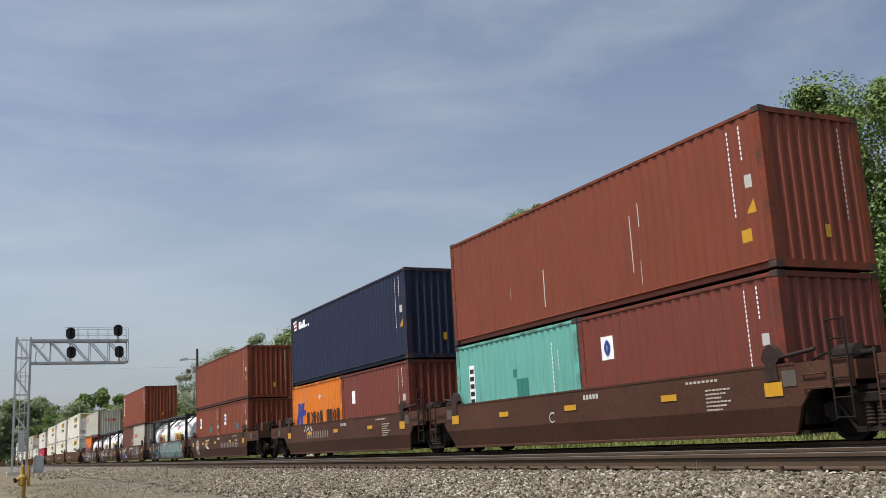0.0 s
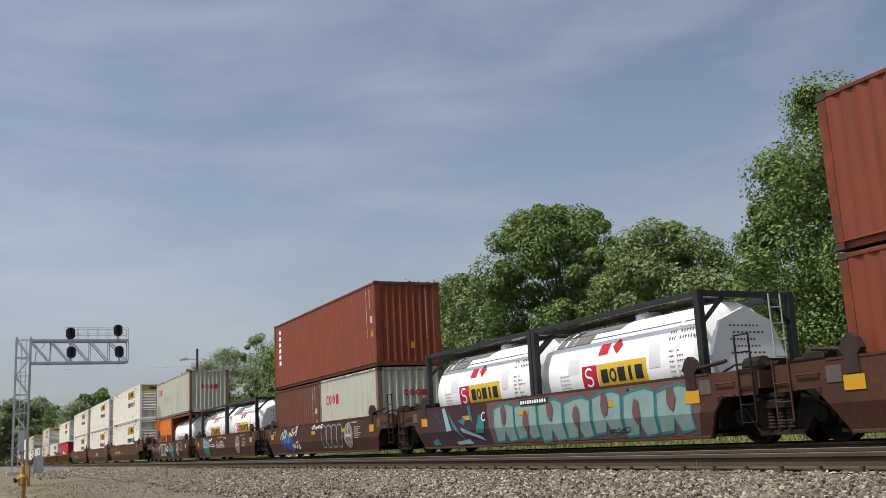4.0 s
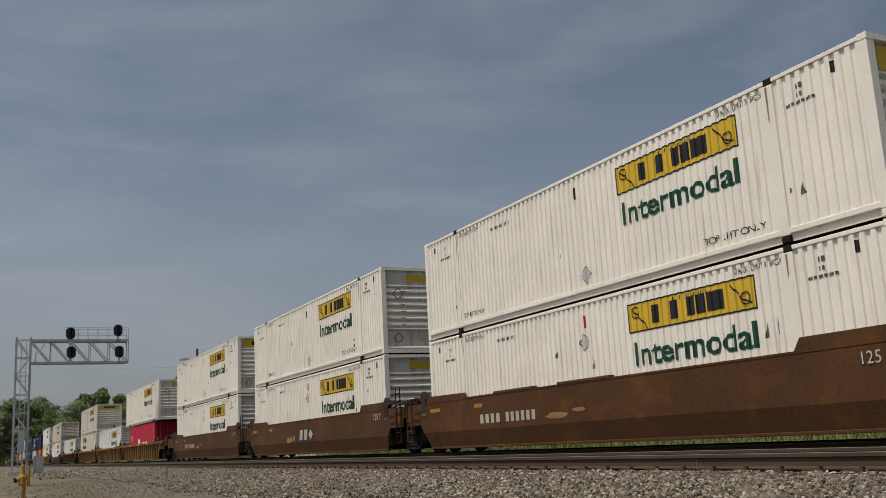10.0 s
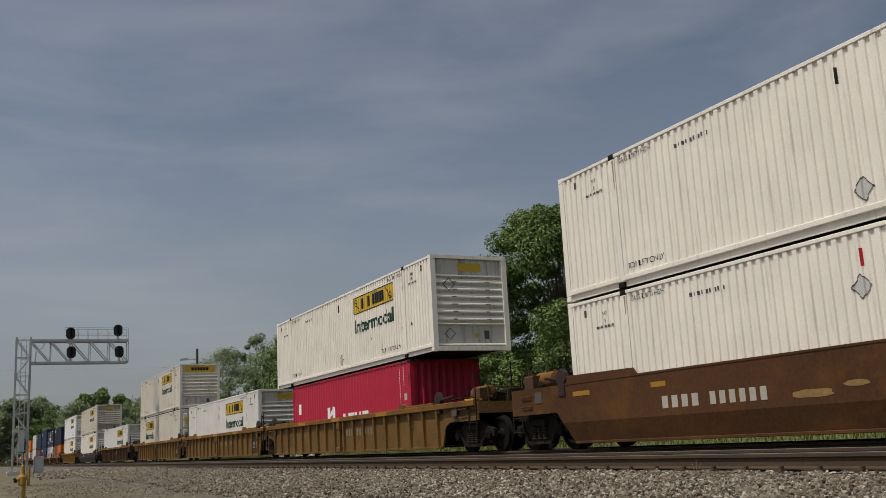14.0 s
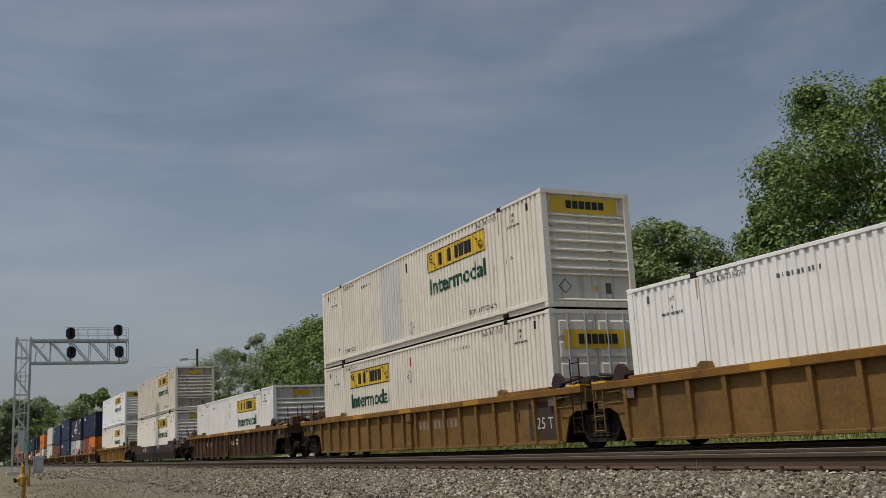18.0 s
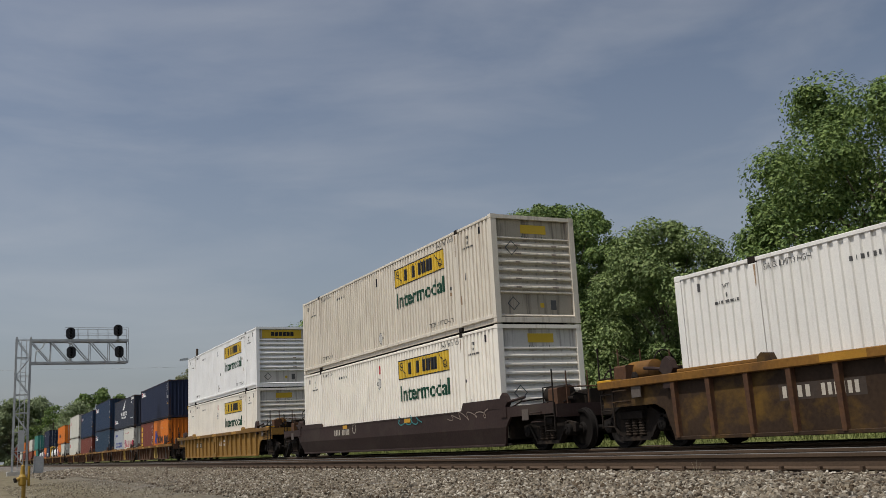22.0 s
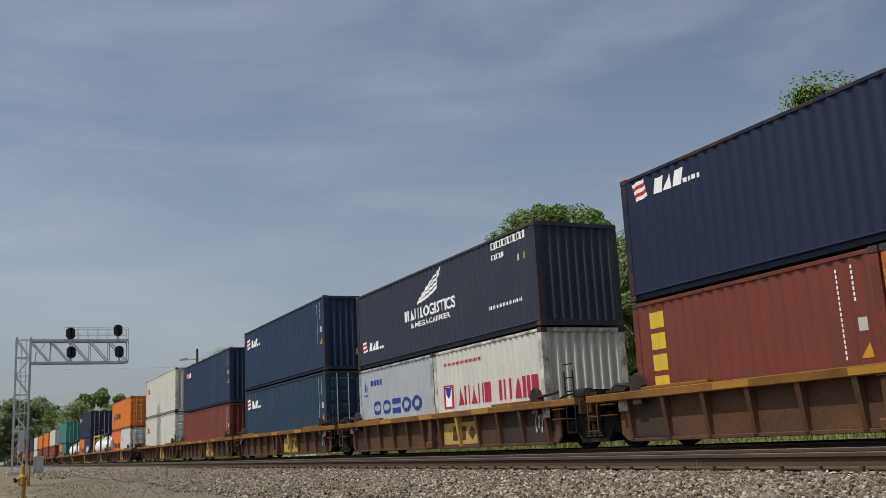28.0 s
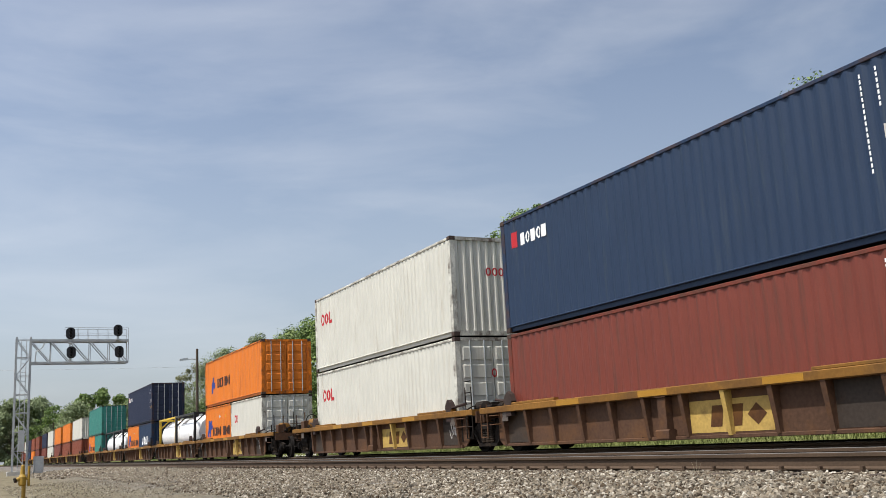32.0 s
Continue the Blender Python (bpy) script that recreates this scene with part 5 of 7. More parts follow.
def sprayed_set():
    """The five-body articulated car with tanks and boxes."""
    ys = [53.03, 68.5, 84.5, 100.0, 115.6]
    base = "dark brown smooth-sided well car with graffiti and reflectors"
    d = [(b - a) / 2 for a, b in zip(ys, ys[1:])]
    cars = []
    for k, y in enumerate(ys):
        near = ("coup", 7.9) if k == 0 else ("art", d[k - 1])
        far = ("coup", 7.9) if k == 4 else ("art", d[k])
        cars.append(well_car(y, C40, "smooth", CARBROWN, near, far, base))
    for k, u in ((0, -4.6), (2, 3.7), (3, 3.35), (4, 3.3)):
        ring_logo(cars[k][0], cars[k][1], u, 0.72)
    marking("car_number", bars(1.2, 4.6, 0.62, 0.86, 10, 0.5), FADED, cars[0][0], cars[0][1])
    marking("car_number", bars(-5.75, -4.75, 0.70, 0.96, 4, 0.45) + bars(-4.5, -3.35, 0.70, 0.96, 6, 0.45), FADED, cars[4][0], cars[4][1])
    for k, u in ((2, -5.55), (3, -6.4), (4, -6.2)):
        marking("stencil", word("125 T", u - 0.3, 0.98, 0.16), DIMWHITE, cars[k][0], cars[k][1])
    # graffiti
    def spray(k, seed, u0, u1, v0, v1, n, w, mat, lift=0.016):
        marking("graffiti", stroke(scrawl(seed, u0, u1, v0, v1, n), w), mat, cars[k][0], cars[k][1], lift=lift, skirt=True, label="sprayed graffiti strokes")
    def fill(k, seed, u, v, ru, rv, mat, lift=0.006):
        marking("graffiti_fill", blob(seed, u, v, ru, rv), mat, cars[k][0], cars[k][1], lift=lift, skirt=True, label="sprayed graffiti patch")
    def block_piece(k, u0, u1, n, v0, v1, mat, edge, seed):
        """A row of fat slanting sprayed forms with a painted rim."""
        r = random.Random(seed)
        w = (u1 - u0) / n
        for q in range(n):
            a, b = u0 + q * w + 0.03, u0 + (q + 1) * w - 0.03
            lo, hi, sl = v0 + 0.12 * r.random(), v1 - 0.1 * r.random(), 0.12 * (r.random() - 0.3)
            m = (a + b) / 2
            shape = [(a, lo), (m - w * 0.1, lo + 0.03), (m, lo + (hi - lo) * 0.28), (m + w * 0.12, lo), (b, lo + 0.05), (b + sl, hi - 0.1), (m + w * 0.2 + sl, hi), (m - w * 0.2 + sl, hi - 0.04), (a + sl, hi - 0.12)]
            marking("graffiti_form", [shape], mat, cars[k][0], cars[k][1], lift=0.006 + 0.001 * (q % 3), skirt=True, label="fat sprayed graffiti form")
            marking("graffiti_rim", stroke(shape + shape[:1], 0.055), edge, cars[k][0], cars[k][1], lift=0.012, skirt=True)
    marking("graffiti_ground", [[(-6.05, 0.3), (-5.2, 0.2), (-2.0, 0.2), (-1.85, 0.8), (-1.95, 1.25), (-6.0, 1.25)]], PURPLEMARK, cars[1][0], cars[1][1], lift=0.004, skirt=True, label="dark purple sprayed ground")
    marking("graffiti_ground", [[(-1.95, 0.22), (5.9, 0.2), (6.1, 0.7), (5.9, 1.25), (-2.05, 1.25)]], PINKMARK, cars[1][0], cars[1][1], lift=0.005, skirt=True, label="dusty pink sprayed ground")
    for k, blade in enumerate([[(-5.95, 0.9), (-5.75, 1.22), (-5.85, 0.8)], [(-5.5, 0.35), (-5.15, 0.42), (-5.0, 0.25), (-5.45, 0.22)], [(-5.3, 1.2), (-5.05, 1.05), (-4.4, 0.5), (-4.95, 0.95)], [(-4.7, 1.24), (-4.5, 1.24), (-4.15, 0.62), (-4.45, 0.6)], [(-4.35, 1.1), (-4.15, 0.95), (-3.35, 0.28), (-4.05, 0.7)], [(-3.75, 0.85), (-3.3, 0.95), (-3.35, 0.72)], [(-3.6, 0.68), (-2.5, 0.42), (-2.3, 0.3), (-3.5, 0.55)], [(-3.15, 1.24), (-3.0, 1.24), (-2.85, 0.78), (-3.0, 0.85)], [(-2.75, 0.5), (-2.5, 1.0), (-2.2, 0.75), (-2.3, 0.5)], [(-4.0, 0.3), (-3.2, 0.36), (-3.0, 0.24), (-3.9, 0.22)]]):
        marking("graffiti_blade", [blade], TEALMARK if k % 3 else SKYMARK, cars[1][0], cars[1][1], lift=0.010 + 0.001 * k, skirt=True, label="teal sprayed slash")
    block_piece(1, -1.75, 5.85, 7, 0.2, 1.24, PALETEAL, TEALMARK, 3)
    for q in range(7):
        fill(1, 50 + q, -1.2 + q * 1.08, 0.92 - 0.2 * (q % 2), 0.14, 0.26, PINKMARK, 0.022)
    spray(1, 15, 3.2, 3.9, 0.3, 0.42, 4, 0.02, BLACK, 0.034)
    marking("number_plate", [box_mark(-0.35, 0.95, 1.08, 1.22)], BLACK, cars[1][0], cars[1][1], lift=0.024, label="black number plate")
    marking("number_bars", bars(-0.3, 0.9, 1.11, 1.19, 11, 0.35), WHITE, cars[1][0], cars[1][1], lift=0.028)
    marking("stencil", word("C", -2.3, 0.8, 0.24), WHITE, cars[1][0], cars[1][1], lift=0.05)
    for q in range(5):
        fill(2, 20 + q, -4.2 + 0.28 * q, 0.62 + 0.2 * (q % 2) - 0.1 * (q > 2), 0.34, 0.34, TEALMARK if q % 2 else BLUEMARK, 0.006 + 0.002 * q)
    spray(2, 6, -4.5, -3.7, 0.7, 1.2, 3, 0.035, WHITE, 0.024)
    for q in range(4):
        fill(3, 30 + q, -4.15 + 0.25 * q, 0.72 - 0.12 * (q % 2), 0.3, 0.46, TEALMARK, 0.006 + 0.002 * q)
    spray(3, 8, -4.6, -3.3, 0.6, 1.2, 4, 0.03, WHITE, 0.024)
    for s, u0, u1, v0, v1, m, w in ((1, -3.2, -2.2, 0.98, 1.18, 5, 0.03), (2, -3.1, -1.5, 0.66, 0.84, 9, 0.022), (3, -1.3, 0.65, 0.52, 1.0, 7, 0.05), (4, -1.2, 0.55, 0.62, 0.95, 9, 0.03), (5, -0.9, 0.2, 1.1, 1.2, 9, 0.016)):
        marking("graffiti", letter_tag(s, u0, u1, v0, v1, m, w), WHITE if s < 3 else STENCIL, cars[3][0], cars[3][1], lift=0.016 + 0.004 * s, skirt=True, label="sprayed graffiti tag")
    for s, k, u0, u1, v0, v1, m, w in ((6, 2, -3.2, -2.1, 0.8, 1.2, 4, 0.04), (7, 2, -2.9, -1.9, 0.3, 0.6, 4, 0.035), (8, 2, -0.3, 1.0, 1.02, 1.2, 7, 0.03), (9, 4, -0.8, 0.7, 0.55, 1.1, 6, 0.035), (10, 0, -2.5, -1.6, 0.5, 1.1, 3, 0.05)):
        marking("graffiti", letter_tag(s, u0, u1, v0, v1, m, w), WHITE, cars[k][0], cars[k][1], lift=0.03, skirt=True, label="sprayed graffiti tag")
    for q in range(4):
        u = 1.05 + q * 0.58
        loop = [(u + (0.30 + 0.06 * math.sin(3 * t)) * math.cos(t), 0.74 + (0.46 + 0.05 * math.cos(2 * t)) * math.sin(t)) for t in [2 * math.pi * j / 22 for j in range(23)]]
        marking("graffiti_outline", stroke(loop, 0.04), SKYMARK, cars[2][0], cars[2][1], lift=0.018 + 0.004 * q, skirt=True, label="sprayed bubble outline")
    block_piece(4, -3.2, -0.9, 4, 0.28, 1.18, CARBROWN, WHITE, 9)
    for q in range(4):
        fill(4, 40 + q, 0.75 + 0.3 * q, 0.7 - 0.1 * (q % 2), 0.34, 0.4, TEALMARK, 0.006 + 0.002 * q)
    spray(4, 22, 0.6, 1.9, 0.5, 1.15, 3, 0.03, SKYMARK, 0.03)
    spray(0, 14, -2.4, -1.8, 0.75, 1.1, 2, 0.06, AMBER, 0.03)
    # loads
    c, r, s = container(RED, C40, STD, ys[0], LOW + STD + 0.035, "red-brown forty-foot container stacked above two short boxes", "far")
    id_marks(c, r, s, C40, STD)
    end_marks(c, C40, STD)
    for y, lab in zip(two20(ys[0], 0, 0), ("red-brown twenty-foot container with small plates", "red-brown twenty-foot container with a striped plate")):
        c, r, s = container(RED, C20, STD, y, LOW, lab, "far")
        id_marks(c, r, s, C20, STD)
        marking("logo_plate", [box_mark(-2.05, -1.6, 1.5, 2.05)], WHITE, c, s, r)
        marking("logo_stripe", [[(-2.0, 1.6), (-1.65, 1.75), (-1.65, 1.85), (-2.0, 1.7)], [(-2.0, 1.8), (-1.65, 1.92), (-1.65, 1.98), (-2.0, 1.9)]], BLUEMARK, c, s, r, 0.008)
        marking("plate", [box_mark(0.6, 0.95, 1.2, 1.5)], TEALMARK, c, s, r)
    for y in two20(ys[1], 0, 0):
        panel_tank(y, "white tank container in a black frame, graffitied car")
    c, r, s = container(TRIRED, C40, HC, ys[2], LOW + STD + 0.035, "orange-red high-cube container with white upright blocks", "far")
    id_marks(c, r, s, C40, HC)
    marking("upright_mark", [box_mark(-5.45, -5.15, 1.05 + k * 0.27, 1.23 + k * 0.27) for k in range(6)], WHITE, c, s, r, label="white upright company blocks")
    end_marks(c, C40, HC)
    near, far = two20(ys[2], 0, 0)
    c, r, s = container(WEATHERED, C20, STD, near, LOW, "off-white twenty-foot container with red ring marks", "far")
    ring_parts(block_word(-2.3, -0.95, 1.6, 1.95, "ooob"), REDMARK, c, s, r, label="red ring-shaped company mark")
    ring_parts(block_word(-0.3, 0.6, 1.62, 1.82, "ooob"), REDMARK, c, end=-C20 / 2 + 0.02)
    c, r, s = container(BROWNRED, C20, STD, far, LOW, "red-brown twenty-foot container in the well", "far")
    id_marks(c, r, s, C20, STD)
    for y in two20(ys[3], 0, 0):
        panel_tank(y, "white tank container in a black frame")
    c, r, s = container(WEATHERED, C40, STD, ys[4], LOW + STD + 0.035, "weathered off-white container with red ring marks", "far")
    ring_parts(block_word(-5.15, -3.6, 1.62, 2.08, "ooob"), REDMARK, c, s, r, label="red ring-shaped company mark")
    ring_parts(block_word(-0.55, 0.55, 1.45, 1.7, "ooob"), REDMARK, c, end=-C40 / 2 + 0.02)
    marking("grey_patch", [box_mark(-3.2, 0.4, 0.9, 1.5)], PATCHGREY, c, s, r, 0.003)
    near, far = two20(ys[4], 0, 0)
    c, rad, zc = tank_container(near, LOW, "white tank container in a maroon frame", MAROON)
    tank_mark("word_mark", block_word(-1.35, 2.2, -0.44, -0.10, "nonsn"), DARKMAROON, c, rad, zc)
    tank_mark("placard", [[(-2.5, 0.1), (-2.3, -0.15), (-2.1, 0.1), (-2.3, 0.35)]], GREYPAINT, c, rad, zc)
    marking("end_mark", block_word(-0.42, 0.5, zc - 0.02, zc + 0.11, "noiln"), DARKGREY, c, end=-3.029 + 0.09)
    marking("end_data", bars(-0.4, 0.5, zc + 0.42, zc + 0.47, 9) + bars(-0.3, 0.4, zc + 0.55, zc + 0.6, 7), DARKGREY, c, end=-3.029 + 0.09)
    marking("end_placard", [[(-0.6, zc - 0.32), (-0.4, zc - 0.52), (-0.2, zc - 0.32), (-0.4, zc - 0.12)]], STEEL, c, end=-3.029 + 0.09)
    orange20(far)


def long_white_set():
    ys = [middle(128.97, C53), middle(148.6, C53), middle(168.0, C53)]
    base = "weathered brown smooth-sided well car with raised end plates"
    d = [(b - a) / 2 for a, b in zip(ys, ys[1:])]
    for k, y in enumerate(ys):
        near = ("coup", 9.9) if k == 0 else ("art", d[k - 1])
        far = ("coup", 9.9) if k == 2 else ("art", d[k])
        car, side, hl, top = well_car(y, C53, "smooth", RUSTBROWN, near, far, base, raised=True, top=1.45)
        if k == 1:
            marking("trade_panel", [box_mark(-1.1, 1.05, 0.62, 1.14)], DARKPANEL, car, side, lift=0.003, label="sooty panel behind the company mark")
            for u in (-0.84, -0.26):
                marking("trade_mark", [[(u, 0.68), (u + 0.38, 0.68), (u + 0.48, 1.08), (u + 0.1, 1.08)]], STENCIL, car, side, lift=0.008, label="pale slanted company block")
            marking("trade_mark", [[(0.34, 0.88), (0.61, 0.68), (0.88, 0.88), (0.61, 1.08)]], STENCIL, car, side, lift=0.008, label="pale company diamond")
            for q in range(3):
                marking("worn_spot", blob(70 + q, -2.4 + 0.42 * q, 0.7 + 0.03 * q, 0.26 - 0.05 * q, 0.13), WORNTAN, car, side, lift=0.004, label="scuffed tan paint patch")
        else:
            marking("car_number", bars(-4.9, -3.75, 0.74, 0.97, 4, 0.4) + bars(-3.55, -2.05, 0.74, 0.97, 6, 0.4), STENCIL, car, side)
            marking("worn_spot", blob(80 + k, -1.2, 0.78, 0.5, 0.08) + blob(83 + k, -0.3, 0.88, 0.28, 0.05), WORNTAN, car, side, lift=0.004, label="scuffed tan paint patch")
        marking("stencil", word("125 T", 7.3, 1.14, 0.2), DIMWHITE, car, side)
        for u0, u1 in ((-7.95, -7.3), (-5.2, -4.75)):
            marking("reflector", [box_mark(u0, u1, 1.16, 1.26)], REFLECT, car, side, lift=0.006, label="dull yellow reflective strip")
        for u0, u1 in ((-4.1, -2.2), (-1.1, 0.9)) if k == 0 else ():
            part("rub_pad", Geo().box(-1.44, -1.25, -u1, -u0, top, top + 0.07, 0.015), SOOTRUST, car, "worn rust-brown rub pad on the top edge")
        for z, lab in ((LOW + 0.03, "white fifty-three-foot container in the well"), (LOW + HC + 0.065, "white fifty-three-foot container stacked on another")):
            long_box(y, z, BOXWHITE, lab, small=k == 1)


def yellow_set():
    ys = [middle(191.25, C53), middle(210.65, C53), middle(229.8, C53)]
    d = [(b - a) / 2 for a, b in zip(ys, ys[1:])]
    base = "weathered yellow well car with ribbed sides"
    for k, y in enumerate(ys):
        near = ("coup", 9.9) if k == 0 else ("art", d[k - 1])
        far = ("coup", 9.9) if k == 2 else ("art", d[k])
        car, side, hl, top = well_car(y, C53, "ribbed", YELLOWCAR, near, far, base, CHORD, top=1.36)
        marking("car_number", bars(0.6, 3.2, 0.70, 0.92, 10, 0.5), FADED, car, side)
        if k:
            marking("dark_panel", [box_mark(hl - 1.45, hl - 0.15, 0.25, 1.12)], DARKPANEL, car, side)
            marking("stencil", word("125 T", hl - 1.2, 0.5, 0.28), DIMWHITE, car, side, lift=0.008)
        marking("stencil", word("53", hl - 2.2, 0.72, 0.28), BLACK, car, side, lift=0.01)
    c, r, s = container(CRIMSON, C40, STD, ys[0], LOW, "crimson forty-foot container below a longer white one", "far")
    marking("word_mark", block_word(-1.9, -0.9, 0.85, 1.5, "n") + stroke([(-1.5, 1.16), (-1.05, 1.48)], 0.16) + block_word(-0.35, 2.5, 0.85, 1.2, "ibnb"), WHITE, c, s, r, label="white company blocks")
    marking("plate", [box_mark(-5.42, -5.0, 1.4, 1.82)], WHITE, c, s, r)
    id_marks(c, r, s, C40, STD)
    long_box(ys[0], LOW + STD + 0.035, BOXWHITE, "white fifty-three-foot container on a crimson one", small=True)
    long_box(ys[1], LOW, BOXPALE, "white fifty-three-foot container alone in the well")
    long_box(ys[2], LOW + 0.06, BOXCREAM, "white fifty-three-foot container with doors at its near end", True, "near")
    c = long_box(ys[2], LOW + HC + 0.10, BOXCREAM, "white fifty-three-foot container with a grey patch")
    marking("grey_patch", [box_mark(-2.2, -0.5, 0.3, 2.75)], BOXGREY, c, -1.295 + 0.012, iso_ribs(C53, "long"), 0.003)


def singles():
    specs = [(middle(253.03, C53), "ribbed", OLDYELLOW, CHORD, 1, BOXPALE, BOXPALE, "rusty yellow well car with ribbed sides"),
             (middle(276.2, C53), "smooth", DARKBROWN, None, 2, BOXWHITE, BOXDIRTY, "dark umber smooth-sided well car"),
             (middle(299.64, C53), "ribbed", CLEANYELLOW, RIBYELLOW, 2, BOXWHITE, BOXCLEAN, "weathered yellow well car with ribbed sides")]
    for y, style, mat, chord, n, m1, m2, lab in specs:
        car, side, hl, top = well_car(y, C53, style, mat, ("coup", 9.9), ("coup", 9.9), lab, chord, raised=(style == "smooth"), top=1.09 if style == "smooth" else 1.36)
        u = -5.6 if style == "ribbed" else -4.25
        marking("car_number", bars(u, u + 0.66, 0.74, 0.93, 4, 0.45) + bars(u + 0.82, u + 1.6, 0.74, 0.93, 6, 0.4), STENCIL, car, side)
        marking("dark_panel", [box_mark(u - 0.08, u + 1.68, 0.70, 0.97)], DARKPANEL, car, side, lift=0.002)
        if style != "ribbed":
            marking("round_stencil", ring_mark(u + 2.05, 0.93, 0.17, 0.17, 0.025), STENCIL, car, side)
        if style == "ribbed":
            marking("trade_mark", block_word(0.2, 1.9, 0.72, 1.0, "tts"), DIMWHITE, car, side, label="faded company blocks")
            marking("stencil", word("53", 2.3, 0.72, 0.3), BLACK, car, side)
        else:
            marking("graffiti", stroke(scrawl(55, 1.6, 3.4, 0.85, 1.15, 4), 0.04), TEALMARK, car, side, lift=0.006, label="sprayed graffiti strokes")
            marking("graffiti", stroke(scrawl(56, 5.2, 7.6, 0.85, 1.1, 5), 0.025), FADED, car, side, lift=0.006, label="sprayed graffiti strokes")
        lift = 0.0 if n == 1 else 0.03 if style == "smooth" else 0.06
        long_box(y, LOW + lift, m1, "white fifty-three-foot container in the well")
        if n == 2:
            long_box(y, LOW + HC + 0.035 + lift, m2, "grimy white fifty-three-foot container on another" if m2 is BOXDIRTY else "white fifty-three-foot container on another", small=m2 is BOXDIRTY)


def plain40(mat, h, y, z, label, doors="far", mark=None, ids=True):
    c, r, s = container(mat, C40, h, y, z, label, doors)
    if ids:
        id_marks(c, r, s, C40, h)
        end_marks(c, C40, h)
    if mark:
        mark(c, s, r)
    return c


def flag(u, v, k=1.0):
    return lambda c, s, r: small_mark(c, s, r, u, v, k)


def rings(c, s, r):
    ring_parts(block_word(-5.5, -4.1, 1.75, 2.2, "ool"), REDMARK, c, s, r, label="red ring-shaped company mark")
    ring_parts(block_word(-0.1, 0.75, 1.75, 2.0, "ooob"), REDMARK, c, end=-C40 / 2 + 0.02)


def wing(c, s, r):
    """White wing strokes with two lines of blocks."""
    polys = []
    for k in range(4):
        polys += stroke([(-1.0 + 0.2 * k, 1.6 + 0.1 * k), (-0.3 + 0.17 * k, 1.68 + 0.16 * k), (0.3 + 0.12 * k, 1.82 + 0.17 * k), (0.45 + 0.1 * k, 1.9 + 0.18 * k)], 0.09 - 0.01 * k)
    marking("wing_emblem", polys, WHITE, c, s, r, label="white wing-shaped emblem")
    marking("word_mark", block_word(-1.95, -0.85, 1.13, 1.46, "ntn"), WHITE, c, s, r)
    marking("lettering", word("LOGISTICS", -0.75, 1.13, 0.33, 2.35, 0.03), WHITE, c, s, r, label="white lettering LOGISTICS")
    marking("lettering", word("& MEGACARRIER", -1.5, 0.88, 0.16, 2.75, 0.02), WHITE, c, s, r, label="white lettering & MEGACARRIER")
    marking("id_plate", [box_mark(3.85, 5.6, 2.27, 2.46)], WHITE, c, s, r, label="white identification plate")
    marking("id_row", bars(3.92, 5.55, 2.3, 2.43, 11, 0.5), BLACK, c, s, r, 0.008)
    marking("id_plate", [box_mark(3.85, 4.5, 2.0, 2.13)], WHITE, c, s, r)
    marking("id_row", bars(3.92, 4.45, 2.02, 2.11, 4, 0.5), BLACK, c, s, r, 0.008)
    marking("plate", [box_mark(5.15, 5.28, 1.75, 1.92)], DIMWHITE, c, s, r)
    marking("plate", [box_mark(5.45, 5.56, 1.75, 1.92)], AMBER, c, s, r)
    marking("web_row", bars(3.55, 5.35, 0.72, 0.81, 17, 0.5), WHITE, c, s, r)
    small_mark(c, s, r, -5.6, 0.5, 0.9)


def rounded_mark(c, s, r):
    marking("red_square", [box_mark(-5.6, -5.3, 2.1, 2.5)], REDMARK, c, s, r)
    marking("word_mark", block_word(-5.2, -3.9, 2.1, 2.4, "bobob"), WHITE, c, s, r, label="white rounded company blocks")


def yellow40_set(ys, base, mat, spin=True):
    d = [(b - a) / 2 for a, b in zip(ys, ys[1:])]
    out = []
    for k, y in enumerate(ys):
        near = ("coup", 7.9) if k == 0 else ("art", d[k - 1])
        far = ("coup", 7.9) if k == len(ys) - 1 else ("art", d[k])
        car, side, hl, top = well_car(y, C40, "ribbed", mat, near, far, base, CHORD, ribs_n=11 if spin else 6, spin=spin, top=1.11)
        marking("trade_mark_panel", [box_mark(0.62, 2.72, 0.24, 0.82)], PALEYELLOW, car, side, label="yellow company panel with dark blocks")
        bay = (2 * hl - 0.24) / 11
        for q in (0, 1, 10) if k % 2 else (0, 10):
            u = hl - 0.12 - (q + 1) * bay
            marking("dark_panel", [box_mark(u + 0.06, u + bay - 0.06, 0.22, 0.95)], DARKPANEL, car, side, label="sooty repainted panel between ribs")
        marking("sprayed_tag", stroke(scrawl(70 + k, hl - 0.75, hl - 0.35, 0.4, 0.9, 3, 0.3), 0.03), DIMWHITE, car, side, lift=0.012)
        for u in (1.16, 1.66):
            marking("trade_mark", [[(u, 0.34), (u + 0.3, 0.34), (u + 0.38, 0.72), (u + 0.08, 0.72)]], RUSTBROWN, car, side, lift=0.008)
        marking("trade_mark", [[(2.12, 0.53), (2.35, 0.34), (2.58, 0.53), (2.35, 0.72)]], RUSTBROWN, car, side, lift=0.008)
        out.append((car, side))
    return out


